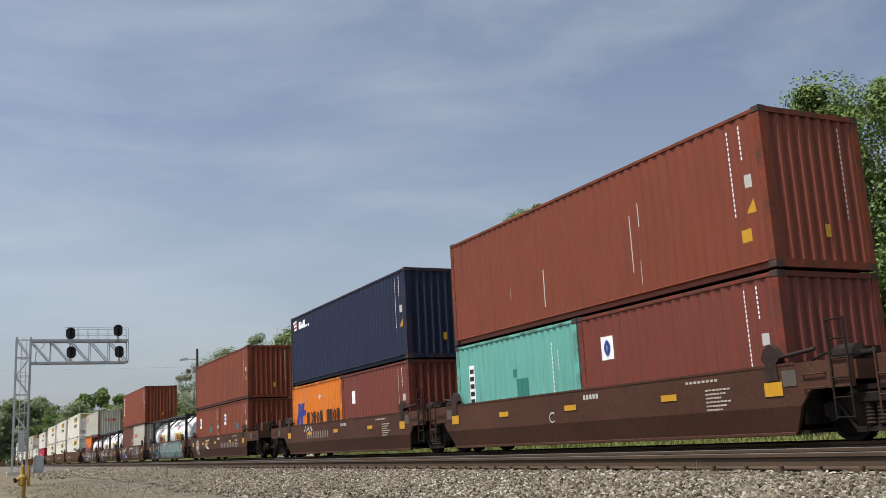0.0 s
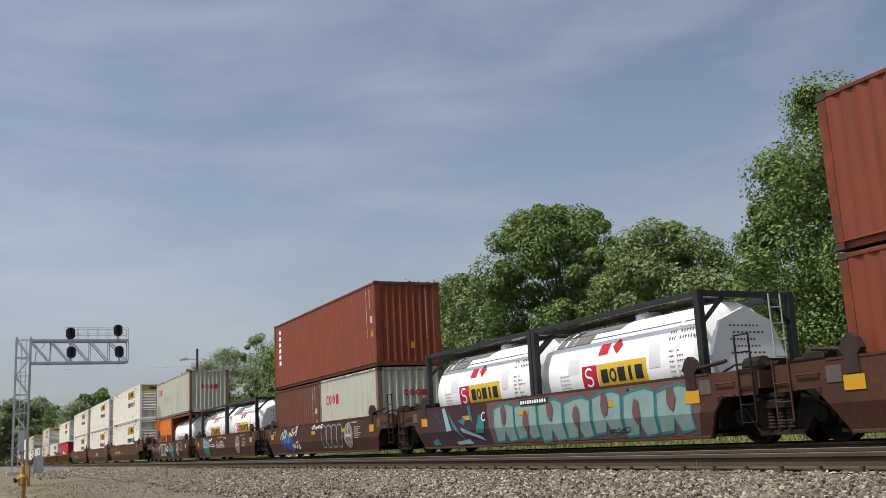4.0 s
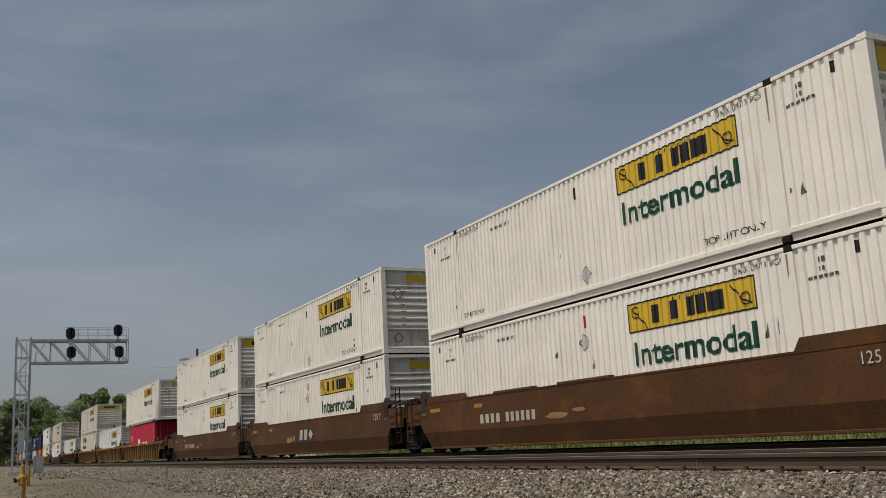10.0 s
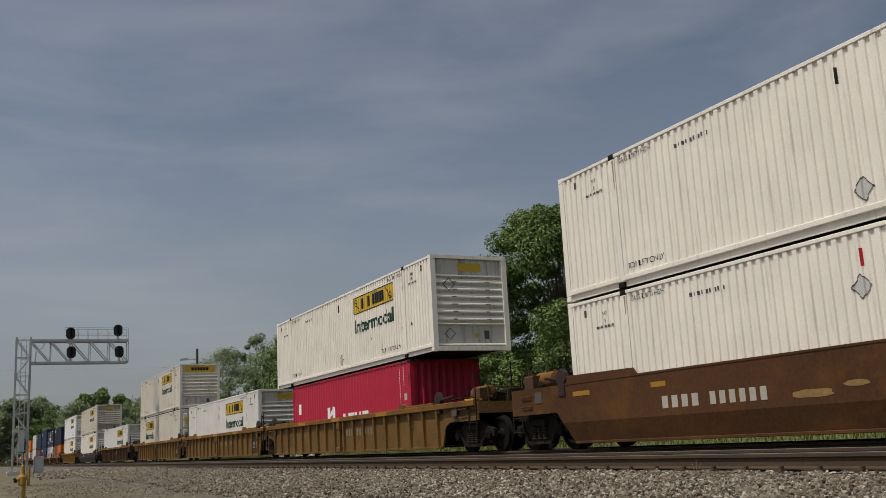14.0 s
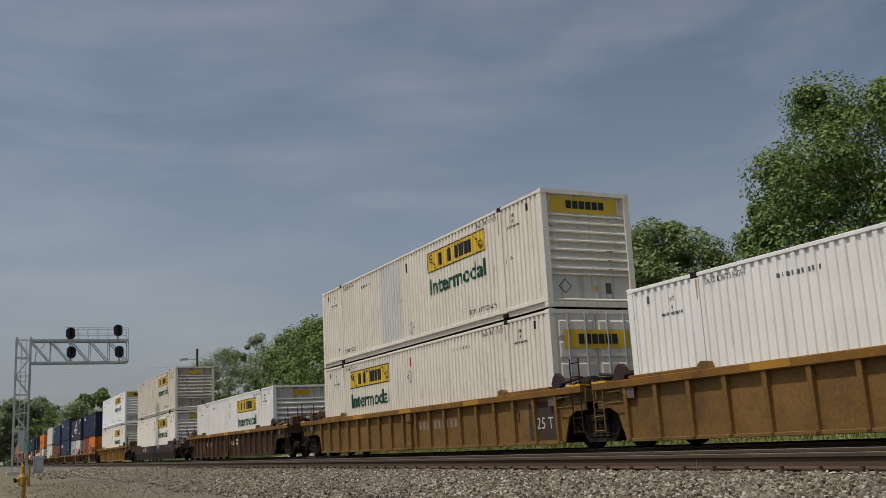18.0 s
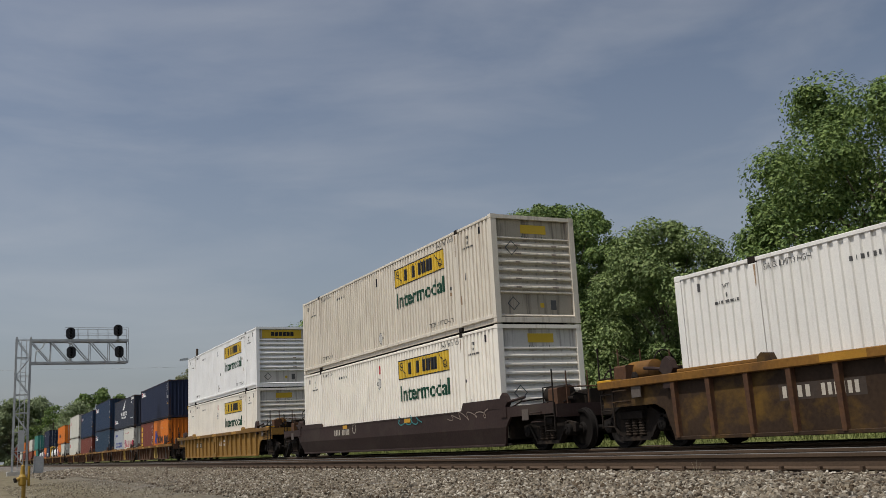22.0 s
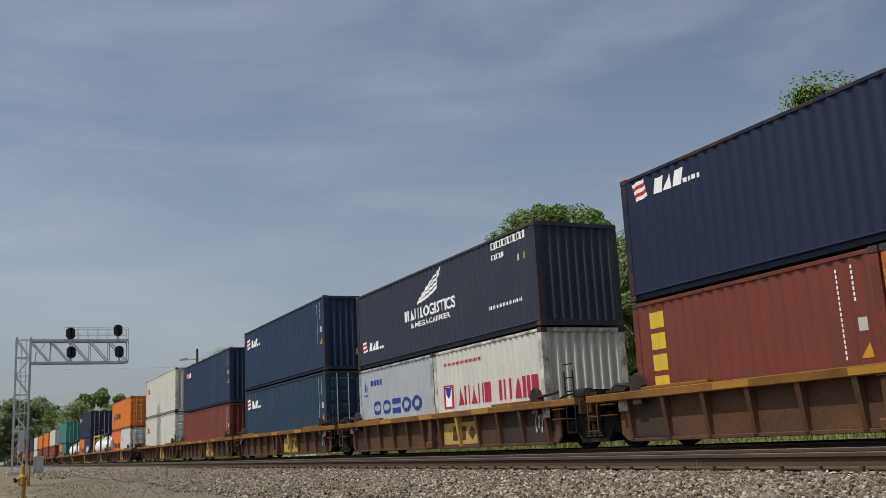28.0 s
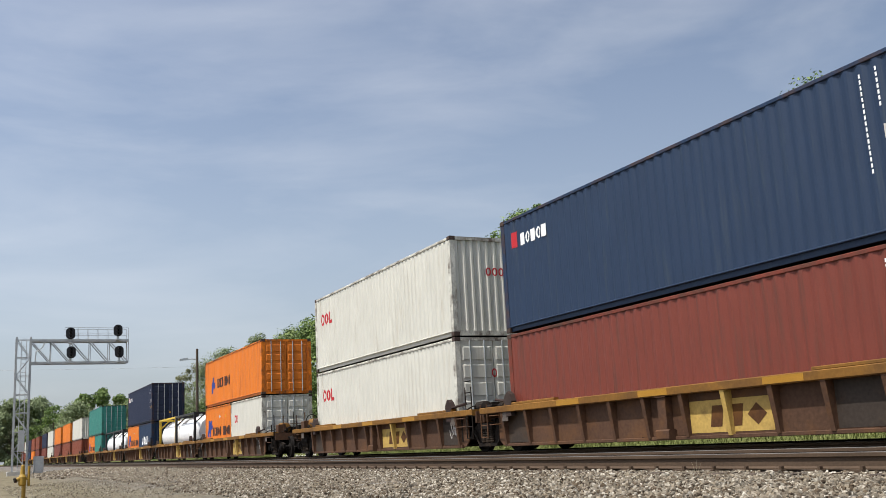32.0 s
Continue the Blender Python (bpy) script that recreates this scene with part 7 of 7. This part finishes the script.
def build_signal():
    Y = 72.0
    s = thing("signal_mast", "grey galvanised cantilever signal mast over the tracks", "railway signal", m=pose(0, 0, 0))
    x0, x1, ztop = 2.72, 3.62, 9.6
    for x in (x0, x1):
        for y in (Y - 0.45, Y + 0.45):
            part("column", Geo().box(x - 0.055, x + 0.055, y - 0.055, y + 0.055, 0.5, ztop + 0.05, 0.01), MASTGREY, s)
    n = 7
    def lattice_bar(p, q, r=0.028):
        part("lattice_bar", Geo().tube(p, q, r, 5), MASTGREY, s)
    for k in range(n):
        a, b = 0.7 + k * (ztop - 0.8) / n, 0.7 + (k + 1) * (ztop - 0.8) / n
        for y in (Y - 0.45, Y + 0.45):
            lattice_bar((x0, y, a if k % 2 else b), (x1, y, b if k % 2 else a))
            lattice_bar((x0, y, b), (x1, y, b))
        for x in (x0, x1):
            lattice_bar((x, Y - 0.45, a), (x, Y + 0.45, b))
            lattice_bar((x, Y - 0.45, b), (x, Y + 0.45, b))
    ladder = Geo()
    for x in (3.02, 3.34):
        ladder.tube((x, Y - 0.6, 0.7), (x, Y - 0.6, 9.4), 0.025, 5)
    for k in range(28):
        ladder.tube((3.02, Y - 0.6, 0.9 + k * 0.3), (3.34, Y - 0.6, 0.9 + k * 0.3), 0.018, 5)
    part("ladder", ladder, MASTGREY, s)
    part("cable_box", Geo().box(3.05, 3.4, Y - 0.75, Y - 0.5, 1.9, 3.3, 0.03), MASTGREY, s)
    # cantilever arm
    xa, za, zb = 10.05, 7.86, 9.39
    for y in (Y - 0.45, Y + 0.45):
        for z in (za, zb):
            part("chord", Geo().solid([(x1, y - 0.06, z - 0.07), (x1, y + 0.06, z - 0.07), (x1, y + 0.06, z + 0.07), (x1, y - 0.06, z + 0.07)], [(xa, y - 0.06, z - 0.07), (xa, y + 0.06, z - 0.07), (xa, y + 0.06, z + 0.07), (xa, y - 0.06, z + 0.07)]), MASTGREY, s)
    m = 5
    for k in range(m):
        a, b = x1 + k * (xa - x1) / m, x1 + (k + 1) * (xa - x1) / m
        for y in (Y - 0.45, Y + 0.45):
            lattice_bar((a, y, zb), (b, y, za), 0.038)
            lattice_bar((b, y, za), (b, y, zb), 0.03)
        for z in (za, zb):
            lattice_bar((a, Y - 0.45, z), (b, Y + 0.45, z), 0.028)
    deck = Geo()
    for k in range(7):
        deck.box(x1, xa, Y - 0.4 + k * 0.13, Y - 0.31 + k * 0.13, zb + 0.08, zb + 0.11)
    part("walkway", deck, MASTGREY, s)
    rail = Geo()
    for k in range(7):
        x = 6.0 + k * (xa - 6.0) / 6
        for y in (Y - 0.5, Y + 0.5):
            rail.tube((x, y, zb), (x, y, zb + 0.92), 0.016, 5)
    for z in (zb + 0.48, zb + 0.92):
        for y in (Y - 0.5, Y + 0.5):
            rail.tube((5.8, y, z), (xa, y, z), 0.014, 5)
    part("handrail", rail, MASTGREY, s)
    pipe = hose([(3.9, Y - 0.6, 7.9), (3.95, Y - 0.65, 8.6), (4.35, Y - 0.65, 8.9), (4.5, Y - 0.6, 9.3)], 0.04)
    part("conduit", pipe, MASTGREY, s)
    for x, z in ((6.14, 9.88), (6.21, 8.55), (9.31, 10.10), (9.41, 8.57)):
        ring = []
        for k in range(20):
            a = 2 * math.pi * k / 20
            zz = math.sin(a) * 0.28
            ring.append((math.cos(a) * 0.31, zz + (0.14 if zz > 0 else -0.14)))
        head = part("signal_head", Geo().solid([(x + p, Y - 0.62, z + q) for p, q in ring], [(x + p, Y - 0.66, z + q) for p, q in ring]), BLACKPAINT, s, "black oval signal backboard with unlit lenses")
        for q in (-0.24, 0.0, 0.24):
            hood = Geo().lathe_y([(Y - 0.66, 0.10), (Y - 0.95, 0.10), (Y - 0.95, 0.085), (Y - 0.68, 0.085)], 14, x, z + q)
            part("hood", hood, BLACKPAINT, head)
        part("bracket", Geo().tube((x, Y - 0.6, z - 0.4), (x, Y - 0.6, z - 0.7), 0.05, 6).box(x - 0.12, x + 0.12, Y - 0.75, Y - 0.45, z - 0.72, z - 0.62), MASTGREY, s)
    part("footing", Geo().box(2.4, 3.95, Y - 0.8, Y + 0.8, 0.1, 0.62, 0.05), CONCRETE, s)
    cab = thing("relay_cabinet", "small grey metal relay cabinet beside the signal mast", "cabinet")
    part("cabinet_body", Geo().box(4.05, 4.65, Y - 0.6, Y + 0.1, 0.45, 1.55, 0.02), MASTGREY, cab)
    part("cabinet_door", Geo().box(4.1, 4.6, Y - 0.63, Y - 0.6, 0.55, 1.48, 0.005), MASTGREY, cab)
    part("cabinet_leg", Geo().box(4.3, 4.4, Y - 0.3, Y - 0.2, 0.2, 0.45), MASTGREY, cab)


CONCRETE = surface("weathered_concrete", (0.42, 0.40, 0.36), 0.9, vary=0.2, grain=25, bump=0.006)
HYDRANT = paint("yellow_post_paint", (0.33, 0.205, 0.028), 0.6, (0.25, 0.15, 0.05))
build_signal()


def build_standpipe():
    p = thing("standpipe", "worn yellow steel standpipe with a valve head", "standpipe")
    X, Y = 1.25, 24.0
    z0 = level(X) - 0.05
    part("post", Geo().lathe_z(X + 0.03, Y, [(z0, 0.06), (z0 + 0.08, 0.045), (z0 + 0.5, 0.042)], 12), HYDRANT, p, smooth=True)
    part("valve_head", Geo().lathe_z(X, Y, [(z0 + 0.36, 0.05), (z0 + 0.40, 0.085), (z0 + 0.56, 0.085), (z0 + 0.62, 0.05), (z0 + 0.80, 0.04), (z0 + 0.83, 0.02)], 12), HYDRANT, p, smooth=True)
    part("outlet", Geo().tube((X, Y, z0 + 0.55), (X - 0.13, Y - 0.04, z0 + 0.5), 0.045, 10), HYDRANT, p)
    part("outlet_cap", Geo().tube((X - 0.13, Y - 0.04, z0 + 0.5), (X - 0.17, Y - 0.05, z0 + 0.49), 0.055, 10), GRIME, p)
    part("side_pipe", Geo().tube((X + 0.13, Y, z0 + 0.36), (X + 0.13, Y, z0 + 0.8), 0.03, 8).tube((X, Y, z0 + 0.52), (X + 0.13, Y, z0 + 0.52), 0.03, 8), HYDRANT, p)


build_standpipe()


def build_pad():
    """A pale crossing pad of crushed stone at the far edge of the line."""
    pad = thing("stone_pad", "pale crushed stone pad beside the far track", "gravel pad")
    tagged(pad, kind="structure")
    rng = random.Random(4)
    g = Geo()
    for k in range(10):
        x0, x1 = 18.4 + k * 0.9, 19.3 + k * 0.9
        a, b = 55.0 + 0.9 * k + rng.random(), 64.5 + 1.2 * k + rng.random()
        g.solid([(x0, a, level(x0) - 0.05), (x1, a, level(x1) - 0.05), (x1, b, level(x1) - 0.05), (x0, b, level(x0) - 0.05)],
                [(x0, a, level(x0) + 0.06), (x1, a, level(x1) + 0.06), (x1, b, level(x1) + 0.06), (x0, b, level(x0) + 0.06)])
    part("pad_surface", g, CONCRETE, pad)


build_pad()


def build_kerb():
    k = thing("concrete_slab", "broken pale concrete slab on the dirt verge", "slab")
    part("slab_body", Geo().box(-0.6, 0.72, 20.5, 24.5, 0.2, 0.42, 0.03), CONCRETE, k)


build_kerb()


def build_pole():
    p = thing("street_lamp", "dark wooden pole with a cobra-head street lamp", "street lamp")
    X, Y, zt = 20.0, 96.0, 11.4
    part("pole", Geo().tube((X, Y, 0.0), (X, Y, zt), 0.17, 12, 0.12), TIE, p)
    part("arm", hose([(X, Y, zt - 1.1), (X - 0.4, Y, zt - 0.98), (X - 1.0, Y, zt - 1.0)], 0.06), STEEL, p)
    part("lamp_head", Geo().solid([(X - 0.95, Y - 0.16, zt - 1.1), (X - 0.95, Y + 0.16, zt - 1.1), (X - 0.95, Y + 0.16, zt - 0.88), (X - 0.95, Y - 0.16, zt - 0.88)], [(X - 1.7, Y - 0.1, zt - 1.18), (X - 1.7, Y + 0.1, zt - 1.18), (X - 1.7, Y + 0.1, zt - 1.0), (X - 1.7, Y - 0.1, zt - 1.0)]), STEEL, p, "pale grey lamp head")
    w = thing("overhead_wire", "thin sagging overhead wire beyond the tracks", "wire")
    pts = []
    for k in range(25):
        q = k / 24
        pts.append((X - 60 * q, Y + 6 * q, zt - 1.75 - 1.6 * 4 * q * (1 - q) * 0.35 + 1.7 * q))
    part("strand", hose(pts, 0.011), STEEL, w)


build_pole()


# ---- trees ----
def leaf_material(name, a, b):
    m = bpy.data.materials.new(name)
    m.use_nodes = True
    n, l = m.node_tree.nodes, m.node_tree.links
    s = n["Principled BSDF"]
    s.inputs["Roughness"].default_value = 0.6
    s.inputs["Specular IOR Level"].default_value = 0.25
    geo, r = n.new("ShaderNodeNewGeometry"), n.new("ShaderNodeValToRGB")
    r.color_ramp.elements[0].color, r.color_ramp.elements[1].color = (*a, 1), (*b, 1)
    l.new(geo.outputs["Random Per Island"], r.inputs["Fac"])
    l.new(r.outputs["Color"], s.inputs["Base Color"])
    t = n.new("ShaderNodeBsdfTranslucent")
    l.new(r.outputs["Color"], t.inputs["Color"])
    mix = n.new("ShaderNodeMixShader")
    mix.inputs[0].default_value = 0.16
    l.new(s.outputs[0], mix.inputs[1])
    l.new(t.outputs[0], mix.inputs[2])
    l.new(mix.outputs[0], n["Material Output"].inputs["Surface"])
    return m


LEAF = leaf_material("maple_leaves", (0.050, 0.096, 0.023), (0.200, 0.270, 0.074))
LEAF2 = leaf_material("light_leaves", (0.095, 0.145, 0.042), (0.220, 0.275, 0.100))
LEAF3 = leaf_material("spring_leaves", (0.12, 0.13, 0.06), (0.24, 0.24, 0.13))
# pale spring leaves; distance haze over the far trees is put into this colour
FARLEAF = leaf_material("pale_hazed_leaves", (0.13, 0.165, 0.08), (0.24, 0.285, 0.145))
# darker leaf colour stands for the shade beneath the crowns
SHADELEAF = leaf_material("shade_darkened_leaves", (0.032, 0.062, 0.015), (0.11, 0.16, 0.04))
BARK = surface("grey_brown_bark", (0.12, 0.095, 0.07), 0.95, vary=0.35, grain=20, bump=0.02)


def leaves(rng, centres, radii, per, size):
    """Small bent leaf sprays scattered near the surface of clumps."""
    n = per * len(centres)
    c = np.repeat(centres, per, 0)
    rr = np.repeat(radii, per, 0)
    d = rng.normal(size=(n, 3))
    d /= np.linalg.norm(d, axis=1)[:, None]
    p = c + d * rr[:, None] * (rng.random(n)[:, None] ** 0.27) * rng.uniform(0.86, 1.08, n)[:, None] * np.array([1, 1, 0.8])
    nrm = d * 0.95 + np.array([0, 0, 0.4]) + rng.normal(size=(n, 3)) * 0.42
    nrm /= np.linalg.norm(nrm, axis=1)[:, None]
    u = np.cross(nrm, rng.normal(size=(n, 3)))
    u /= np.linalg.norm(u, axis=1)[:, None] + 1e-9
    w = np.cross(nrm, u)
    s = size * rng.uniform(0.6, 1.4, n)[:, None]
    q = np.stack([p - u * s, p + w * s * 0.55 + nrm * s * 0.15, p + u * s, p - w * s * 0.55 + nrm * s * 0.15], 1)
    return q.reshape(-1, 3), np.arange(n * 4).reshape(n, 4)


def tree(seed, x, y, height, spread, label, leaf, trunk=0.28, bottom=0.22, clumps=60, per=120, size=0.13, lean=0.0, bare=0.0, name="tree", taper=0.78):
    rng = np.random.default_rng(seed)
    t = thing(name, label, name if name != "tree" else "tree", "trees beyond the tracks")
    base = level(x) - 0.1
    g = Geo()
    top = Vector((x + lean, y, base + height * 0.8))
    foot = Vector((x, y, base))
    knots = [foot.lerp(top, k / 6) + Vector((rng.normal() * 0.12, rng.normal() * 0.12, 0)) * (k > 0) for k in range(7)]
    for k in range(6):
        g.tube(knots[k], knots[k + 1], trunk * (1 - k / 6.6), 9, trunk * (1 - (k + 1) / 6.6))
    cs, rs = [], []
    for k in range(clumps):
        h = bottom + (1 - bottom) * rng.random() ** 0.8
        env = spread * math.sin(math.pi * min(1, (h - bottom) / (1 - bottom) * taper + 0.2)) ** 0.75
        a = rng.random() * 6.283
        r = env * rng.random() ** 0.36
        cs.append((x + lean * h + r * math.cos(a), y + r * math.sin(a), base + h * height - 0.35))
        rs.append(spread * (0.10 + 0.24 * rng.random() ** 1.6) * (1 - bare * 0.3))
    for k in range(0, clumps, 3):
        h = max(0.15, (cs[k][2] - base) / height - 0.22)
        p = foot.lerp(top, min(0.95, h))
        q = Vector(cs[k])
        m = p.lerp(q, 0.5) + Vector((0, 0, 0.15))
        g.tube(p, m, trunk * 0.3 * (1.1 - h), 6, trunk * 0.18 * (1.1 - h))
        g.tube(m, q, trunk * 0.18 * (1.1 - h), 5, 0.015)
    part("trunk", g, BARK, t)
    v, f = leaves(rng, np.array(cs), np.array(rs), per, size)
    me = bpy.data.meshes.new("crown")
    me.from_pydata(v.tolist(), [], f.tolist())
    me.materials.append(leaf)
    ob = new("crown", me)
    ob.parent = t
    return t


tree(1, 25.0, 19.55, 10.85, 4.85, "tall dense green maple beyond the tracks", LEAF, 0.34, 0.06, 140, 1050, 0.064, taper=0.70)
tree(12, 25.2, 24.0, 8.4, 2.6, "leafy green maple beside a taller one", LEAF, 0.2, 0.06, 60, 620, 0.075)
tree(2, 25.0, 37.9, 11.2, 4.1, "rounded dark green tree beyond the tracks", LEAF, 0.28, 0.0, 150, 760, 0.078, taper=0.68)
tree(15, 26.0, 36.6, 7.0, 3.2, "dense green tree under a taller crown", LEAF, 0.2, 0.0, 70, 520, 0.08)
tree(3, 25.0, 30.2, 8.9, 4.1, "lighter green tree with open branches", LEAF2, 0.2, 0.0, 100, 640, 0.075)
tree(11, 25.6, 34.2, 8.4, 2.6, "small light green tree between taller ones", LEAF2, 0.16, 0.06, 45, 480, 0.075)
tree(4, 26.0, 55.5, 10.2, 4.6, "spreading light green tree in the row", LEAF2, 0.25, 0.06, 95, 330, 0.09)
tree(13, 25.6, 52.2, 9.7, 3.6, "leafy green tree filling the row", LEAF2, 0.22, 0.03, 80, 330, 0.09)
tree(5, 25.0, 47.5, 9.9, 4.0, "broad leafy tree in the row", LEAF2, 0.25, 0.04, 95, 330, 0.09)
tree(6, 25.0, 66.0, 10.6, 5.0, "rounded green tree in the row", LEAF, 0.28, 0.04, 95, 300, 0.11)
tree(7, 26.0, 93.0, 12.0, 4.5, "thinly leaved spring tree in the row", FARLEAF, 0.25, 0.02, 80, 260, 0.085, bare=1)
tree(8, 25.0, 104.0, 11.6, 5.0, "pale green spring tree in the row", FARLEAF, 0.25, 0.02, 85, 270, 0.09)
tree(9, 26.0, 126.0, 11.8, 5.0, "pale spring tree in the row", LEAF3, 0.25, 0.04, 70, 200, 0.09, bare=1)
tree(14, 26.0, 84.0, 11.0, 4.6, "pale green spring tree in the row", LEAF2, 0.25, 0.02, 85, 280, 0.10)
tree(10, 26.0, 75.5, 10.8, 5.0, "rounded green tree in the row", LEAF, 0.28, 0.03, 95, 300, 0.12)
for k in range(24):
    y = 12.5 + k * 4.2 + 0.045 * k * k
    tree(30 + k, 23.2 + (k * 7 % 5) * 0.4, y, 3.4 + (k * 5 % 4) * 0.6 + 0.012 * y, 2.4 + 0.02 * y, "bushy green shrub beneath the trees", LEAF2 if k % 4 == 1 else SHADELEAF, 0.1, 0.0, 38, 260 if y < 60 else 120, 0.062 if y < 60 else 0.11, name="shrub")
# added dense row that keeps sky light from showing through the front trees
for k in range(14):
    y = 10.0 + k * 6.5
    tree(120 + k, 30.5 + (k * 3 % 4) * 0.8, y, 6.0 + (k * 5 % 3) * 0.8 + 0.01 * y, 4.2, "added dark tree blocking sky light behind the row", SHADELEAF, 0.18, 0.0, 46, 200, 0.13)
for k in range(12):
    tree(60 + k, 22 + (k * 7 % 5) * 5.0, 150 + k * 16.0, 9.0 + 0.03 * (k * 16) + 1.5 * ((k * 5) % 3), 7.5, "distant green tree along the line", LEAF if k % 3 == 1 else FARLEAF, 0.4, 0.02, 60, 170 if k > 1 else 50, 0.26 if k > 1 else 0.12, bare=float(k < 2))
for k in range(9):
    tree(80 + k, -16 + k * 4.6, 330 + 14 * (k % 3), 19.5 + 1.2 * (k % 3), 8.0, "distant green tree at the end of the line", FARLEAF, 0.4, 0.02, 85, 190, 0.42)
for x, h, w in ((29.6, 19.8, 4.6), (34.3, 20.6, 5.4), (39.9, 19.2, 5.2)):
    tree(int(x * 7), x, 300.0, h, w, "distant dark green tree beside the line", LEAF, 0.4, 0.02, 70, 190, 0.36)

motions()
